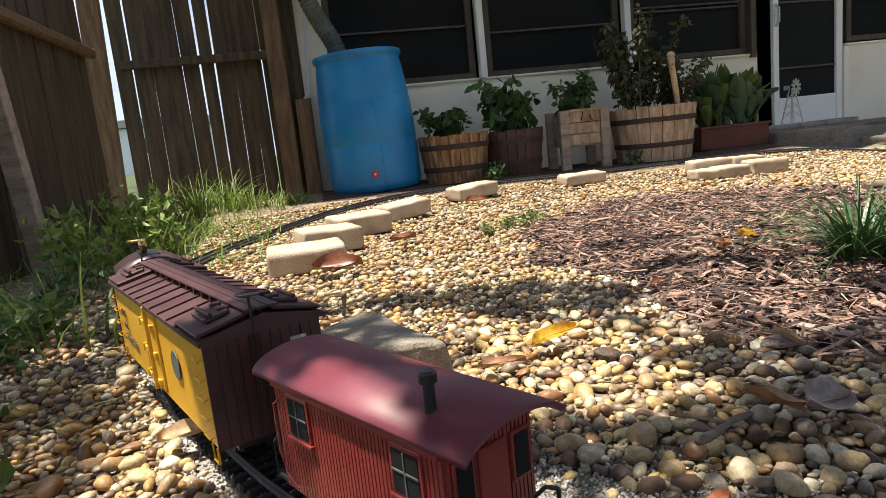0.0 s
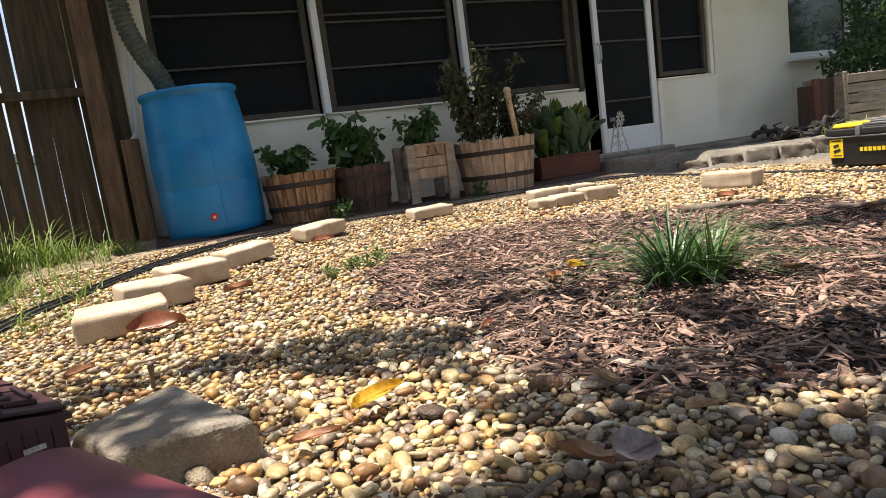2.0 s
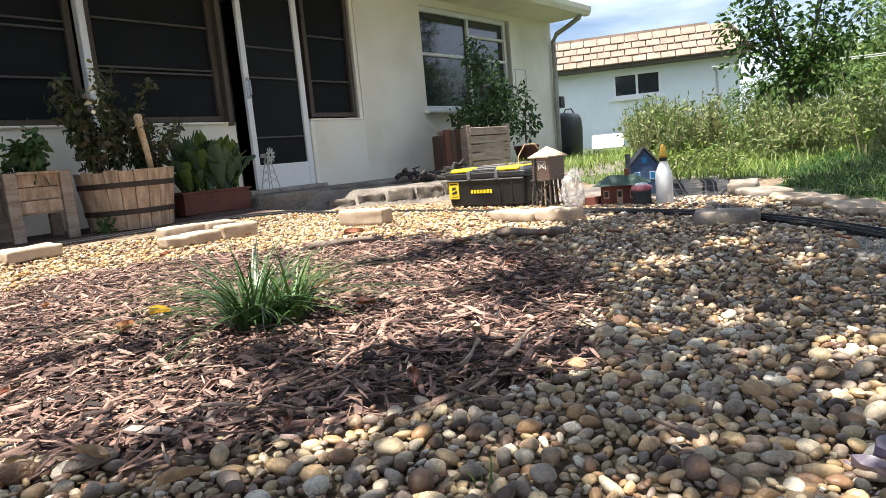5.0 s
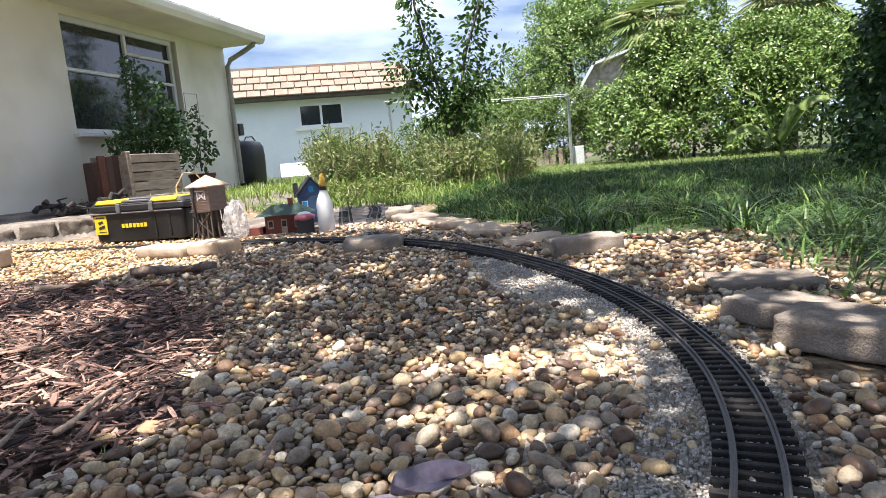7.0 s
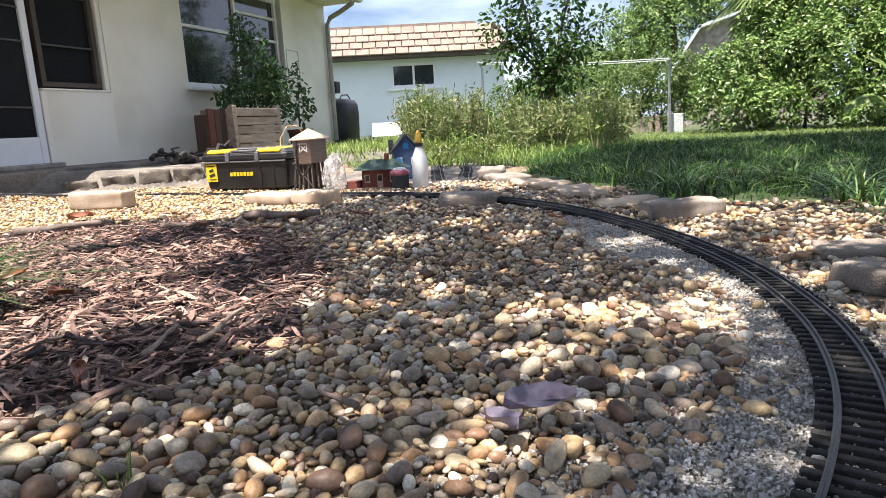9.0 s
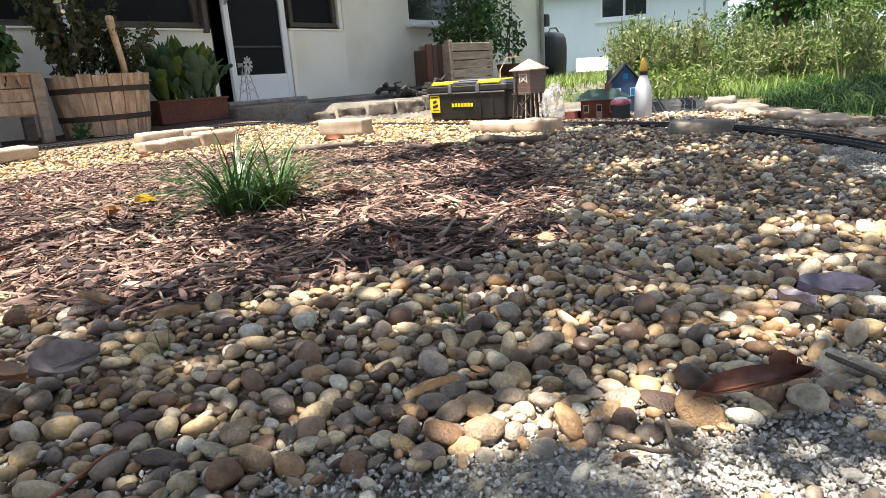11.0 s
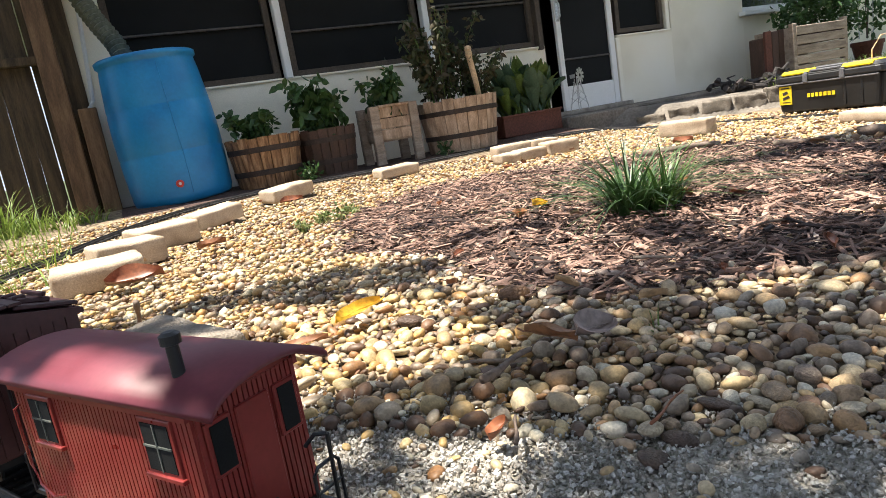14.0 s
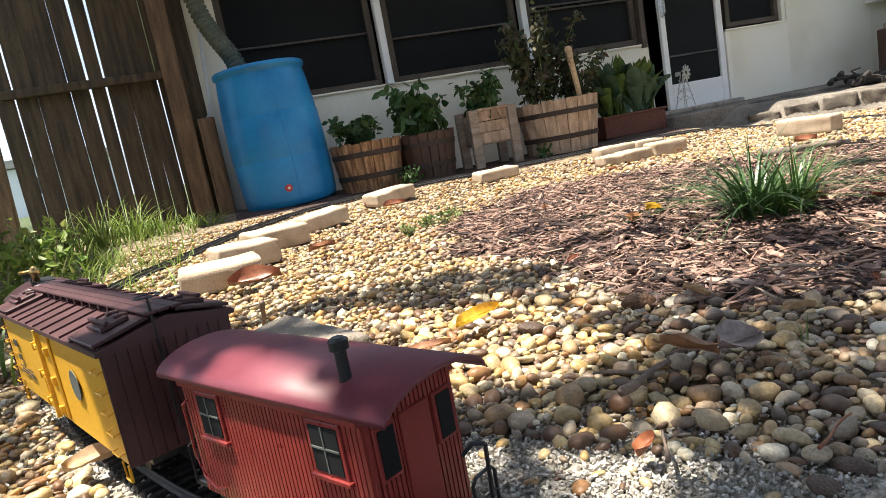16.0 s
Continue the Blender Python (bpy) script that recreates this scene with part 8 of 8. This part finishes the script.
def stick(x, y, ln, r, rz, mat_, label, lift=0.015, kink=0.12, tilt=0.0):
    t = np.linspace(0, 1, 7)
    pts = [((q - 0.5) * ln, kink * ln * 0.16 * math.sin(5 * q + x * 7), kink * ln * 0.1 * math.sin(7 * q + y * 5)) for q in t]
    ob = part("stick", tube(pts, [r * (1 - 0.45 * q) * (1 + 0.15 * math.sin(9 * q)) for q in t], 8), mat_, smooth=True)
    ob.matrix_world = pose(x, y, ground(x, y, lift), 0, tilt, rz)
    return tagged(ob, label, "stick", "sticks on the ground")


stick(1.04, 0.02, 0.09, 0.0034, 60, M_BARK, "dark twig lying on the grit", 0.024)
stick(0.875, 0.125, 0.05, 0.0030, 50, M_BARK, "knobbly brown root bit on the grit", 0.02, 0.5)
stick(0.85, 0.135, 0.04, 0.0024, -60, M_BARK, "short knobbly twig on the grit", 0.02, 0.5)
stick(1.28, 0.27, 0.06, 0.004, 10, M_STICKP, "pale broken twig on the pebbles", 0.035)
stick(1.18, 0.28, 0.06, 0.004, 70, M_STICK, "dark short twig on the pebbles", 0.035)
stick(0.62, 0.45, 0.07, 0.0016, 20, M_DEADRED, "thin red-brown twig on the grit", 0.02)
stick(0.56, 0.62, 0.09, 0.005, 20, M_STICK, "dark splinter on the pebbles", 0.034)
stick(0.985, 0.83, 0.07, 0.003, -60, M_STICKP, "pale grey split stick on the mulch", 0.03)
stick(1.42, 0.62, 0.17, 0.005, 14, M_STICKP, "long pale split branch on the mulch", 0.03)
stick(1.33, 0.66, 0.13, 0.004, 22, M_STICKP, "pale split branch on the mulch", 0.03)
stick(2.25, 1.95, 0.30, 0.016, -40, M_STICK, "dark knotty branch at the mulch edge", 0.03)
stick(2.6, 1.3, 0.28, 0.018, -70, M_STICK, "dark weathered branch on the pebbles", 0.03)
stick(2.35, 1.5, 0.18, 0.012, -55, M_STICK, "dark weathered branch on the mulch", 0.03)
stick(0.205, 1.42, 0.07, 0.006, 100, M_STICK, "grey twig standing among the pebbles", 0.04, 0.1, 55)
for k in range(26):
    x, y = gl.uniform(0.2, 2.6), gl.uniform(0.2, 2.6)
    if stone_zone(np.array([x]), np.array([y]))[0] and track_far(x, y)[0] > 0.09:
        stick(x, y, gl.uniform(0.03, 0.09), gl.uniform(0.0015, 0.004), gl.uniform(0, 180), (M_STICK, M_STICKP)[k % 2], "small twig on the ground", 0.028)
# a few single pebbles that stand out
for x, y, r in ((0.262, 0.955, 0.024), (0.755, 0.905, 0.028), (0.815, 0.856, 0.03), (0.575, 0.93, 0.024), (0.346, 1.968, 0.03), (1.395, 0.50, 0.022), (1.36, 0.545, 0.019)):
    ob = new("pebble", shapes[int(gp.integers(24))])
    ob.parent = bed
    ob.matrix_basis = Matrix.LocRotScale((x, y, ground(x, y, r * 0.55)), Euler((0, 0, gp.uniform(0, 6.28))), (r, r * 0.9, r * 0.85))

# ---- the tree overhead that dapples the yard ----
HOLES = [(1.77, 0.4, 0.09), (1.42, 0.48, 0.08), (1.36, 0.53, 0.06), (1.64, 0.18, 0.08), (1.66, 0.05, 0.09), (1.65, -0.06, 0.08), (1.3, 0.25, 0.06), (1.45, 0.13, 0.07), (1.03, 0.64, 0.07), (1.13, 0.42, 0.05), (1.13, 0.11, 0.07),
         (1.05, 0.27, 0.05), (0.97, 0.18, 0.05), (0.84, 0.25, 0.06), (0.9, 0.13, 0.05), (0.95, -0.01, 0.04), (0.86, 0.05, 0.06), (2.25, 0.71, 0.10), (2.36, 0.37, 0.08), (2.34, 0.06, 0.08), (1.32, -0.1, 0.06), (1.56, 0.29, 0.06), (1.87, -0.13, 0.09), (1.56, 0.76, 0.09), (2.08, 1.16, 0.12), (1.65, 0.61, 0.09), (1.38, 0.98, 0.1), (1.05, 0.88, 0.06), (1.03, 1.06, 0.12),
         (0.5, 0.95, 0.13), (0.45, 0.84, 0.10), (0.52, 1.09, 0.10), (0.36, 0.93, 0.08), (0.45, 0.51, 0.06), (0.95, 0.92, 0.10), (-0.3, 1.45, 0.09), (-0.2, 1.2, 0.06), (-0.03, 0.8, 0.08), (0.2, 0.53, 0.1), (0.05, 0.66, 0.06), (2.6, 0.6, 0.07), (2.9, 0.95, 0.06), (3.9, -0.1, 0.12), (3.6, 0.3, 0.13), (4.4, 0.35, 0.15)]
HOLES += [(1.69, 1.14, 0.09), (1.66, 0.91, 0.10), (1.7, 0.72, 0.10), (1.5, 0.83, 0.07), (1.83, 1.06, 0.08), (2.48, 1.64, 0.10), (2.93, 1.44, 0.14), (3.2, 1.31, 0.10)]
HOLES += [(1.96, -0.29, 0.08), (1.71, -0.32, 0.06), (2.11, -0.03, 0.08), (2.46, -0.11, 0.11), (2.25, -0.3, 0.11), (2.32, -0.57, 0.16), (2.13, -0.62, 0.12), (1.98, -0.62, 0.1), (1.86, -0.47, 0.06), (1.69, -0.09, 0.1), (2.6, -0.5, 0.2), (2.75, -0.2, 0.14), (2.9, -0.7, 0.2)]
HOLES += [(3.1 + 0.29 * k, -0.35 - 0.62 * ((k * 7) % 5) / 2, 0.19 + 0.06 * (k % 3)) for k in range(14)]
PATCH = [(0.93, 0.66, 0.08, 0.05), (1.05, 0.88, 0.12, 0.06), (0.86, 0.92, 0.08, 0.05), (1.12, 0.75, 0.1, 0.06), (1.42, 0.95, 0.09, 0.05), (0.7, 0.86, 0.08, 0.12), (0.68, 1.08, 0.06, 0.08), (0.56, 1.4, 0.12, 0.07), (1.9, 0.95, 0.2, 0.1), (1.2, 1.02, 0.14, 0.06), (1.36, 0.7, 0.12, 0.12), (1.24, 0.57, 0.12, 0.08), (2.02, 1.5, 0.1, 0.08), (4.7, 1.45, 0.6, 0.35), (5.2, 1.4, 0.5, 0.3), (0.45, 1.47, 0.22, 0.075), (0.66, 1.3, 0.16, 0.11), (0.34, 1.53, 0.14, 0.06), (1.04, 1.74, 0.13, 0.05), (0.97, 1.42, 0.10, 0.07), (1.1, 1.36, 0.08, 0.05), (0.92, 0.76, 0.15, 0.12), (1.23, 1.0, 0.12, 0.07), (1.3, 0.74, 0.13, 0.1), (1.16, 0.67, 0.1, 0.06), (1.32, 0.55, 0.12, 0.05),
         (3.8, 1.38, 0.24, 0.26), (1.65, 1.14, 0.12, 0.05), (1.7, 0.93, 0.12, 0.06), (1.78, 0.8, 0.2, 0.08), (2.25, 1.4, 0.25, 0.16), (2.32, 1.18, 0.16, 0.1), (2.03, 0.88, 0.14, 0.12), (2.5, 1.85, 0.2, 0.05), (1.5, 1.42, 0.12, 0.04), (0.12, 1.5, 0.16, 0.06), (-0.02, 1.62, 0.1, 0.04), (0.05, 1.3, 0.09, 0.08),
         (2.65, 1.1, 0.2, 0.3), (0.17, 1.1, 0.10, 0.05), (0.28, 1.02, 0.10, 0.05), (0.3, 1.15, 0.08, 0.04), (3.0, 1.15, 0.2, 0.2), (4.05, 1.62, 0.25, 0.2), (3.4, 0.9, 0.2, 0.25)]


def shade(x, y):
    n1 = noise.noise(Vector((x * 2.2, y * 2.2, 3.3)))
    d = 0.0
    if (x < -0.32 and 0.7 < y < 2.25) or (x < -0.08 - 0.2 * (y - 0.7) and 0.7 < y < 1.75):
        d = 0.95
    edge = 0.76 - 0.12 * smooth01(1.15, 1.5, x) + 0.85 * smooth01(1.75, 2.45, x) + 0.1 * n1
    if -1.5 < x < 3.4 and -2.0 < y < edge:
        d = max(d, 0.3 if x > 2.15 and y < -0.25 else 0.97)
    if 3.0 <= x < 8.6 and -3.5 < y < 0.75 + 0.3 * n1:
        d = max(d, 0.2 if x < 3.3 else 0.93)
    for px, py, rx, ry in PATCH:
        if ((x - px) / rx) ** 2 + ((y - py) / ry) ** 2 < 0.85 + 0.9 * n1:
            d = max(d, 0.97)
    for px, py, r in HOLES:
        if (x - px) ** 2 + ((y - py) * 1.5) ** 2 < (r * (1.12 + 0.6 * n1)) ** 2:
            return 0.01
    return d


oak = thing("shade_tree", "broad leafy tree standing over the yard", "tree")
part("trunk", tube([(0.6, -3.2, -0.05), (0.62, -3.15, 1.0), (0.7, -3.0, 2.4), (0.75, -2.7, 3.2)], [0.24, 0.2, 0.17, 0.14], 12), M_BARK, oak)
for ex, ey, ez in ((-1.0, 1.6, 2.9), (0.2, 1.7, 2.8), (1.4, 1.6, 2.8), (2.6, 1.5, 2.9), (4.5, 1.0, 4.0), (6.5, 0.2, 4.2), (2.0, -0.5, 3.0), (0.0, -0.4, 3.0), (-2.0, -4.5, 4.0), (2.0, -5.5, 4.2), (4.5, -4.0, 4.2)):
    b0 = np.array((0.72, -2.8, 3.0))
    e = np.array((ex, ey, ez + 0.25))
    part("limb", tube([tuple(b0), tuple(b0 * 0.65 + e * 0.35 + (0, 0, 0.5)), tuple(b0 * 0.3 + e * 0.7 + (0, 0, 0.4)), tuple(e)], 0.07, 7, taper=0.15), M_BARK, oak)
gs = np.random.default_rng(99)
pts = []
TX, TY = SUN.x / SUN.z, SUN.y / SUN.z
while len(pts) < 130000:
    x, y = gs.uniform(-1.2, 8.4), gs.uniform(-1.3, 2.25)
    if x > 3.4 and gs.random() < 0.3:
        continue
    if gs.random() > shade(x, y):
        continue
    h = gs.uniform(2.25, 3.1) if x < 3.6 else gs.uniform(3.3, 4.6)
    for _ in range(4):
        gx_, gy_ = x + gs.normal(0, 0.012), y + gs.normal(0, 0.012)
        pts.append((gx_ + TX * h, gy_ + TY * h, h + gs.normal(0, 0.03)))
part("crown", leaf_mesh(pts, 0.048, 0.3, 98, 1.5), M_OAK, oak)
# the rest of the crown, over the lawn and behind
outer = np.column_stack([gs.uniform(-5.0, 8.0, 24000), gs.uniform(-6.5, -0.9, 24000), gs.uniform(2.6, 5.2, 24000)])
outer = outer[((outer[:, 0] - 1.5) / 6.5) ** 2 + ((outer[:, 1] + 2.0) / 4.5) ** 2 < 1]
outer = outer[(outer[:, 0] < 2.2) | (gs.random(len(outer)) < 0.6)]
over = np.column_stack([gs.uniform(3.6, 7.8, 4500), gs.uniform(-3.4, 0.6, 4500), gs.uniform(3.4, 4.6, 4500)])
over = over[np.array([shade(p[0] - TX * p[2], p[1] - TY * p[2]) > 0.5 for p in over])]
part("crown", leaf_mesh(np.vstack([outer, over]), 0.19, 0.3, 97, 1.6), M_OAK, oak)
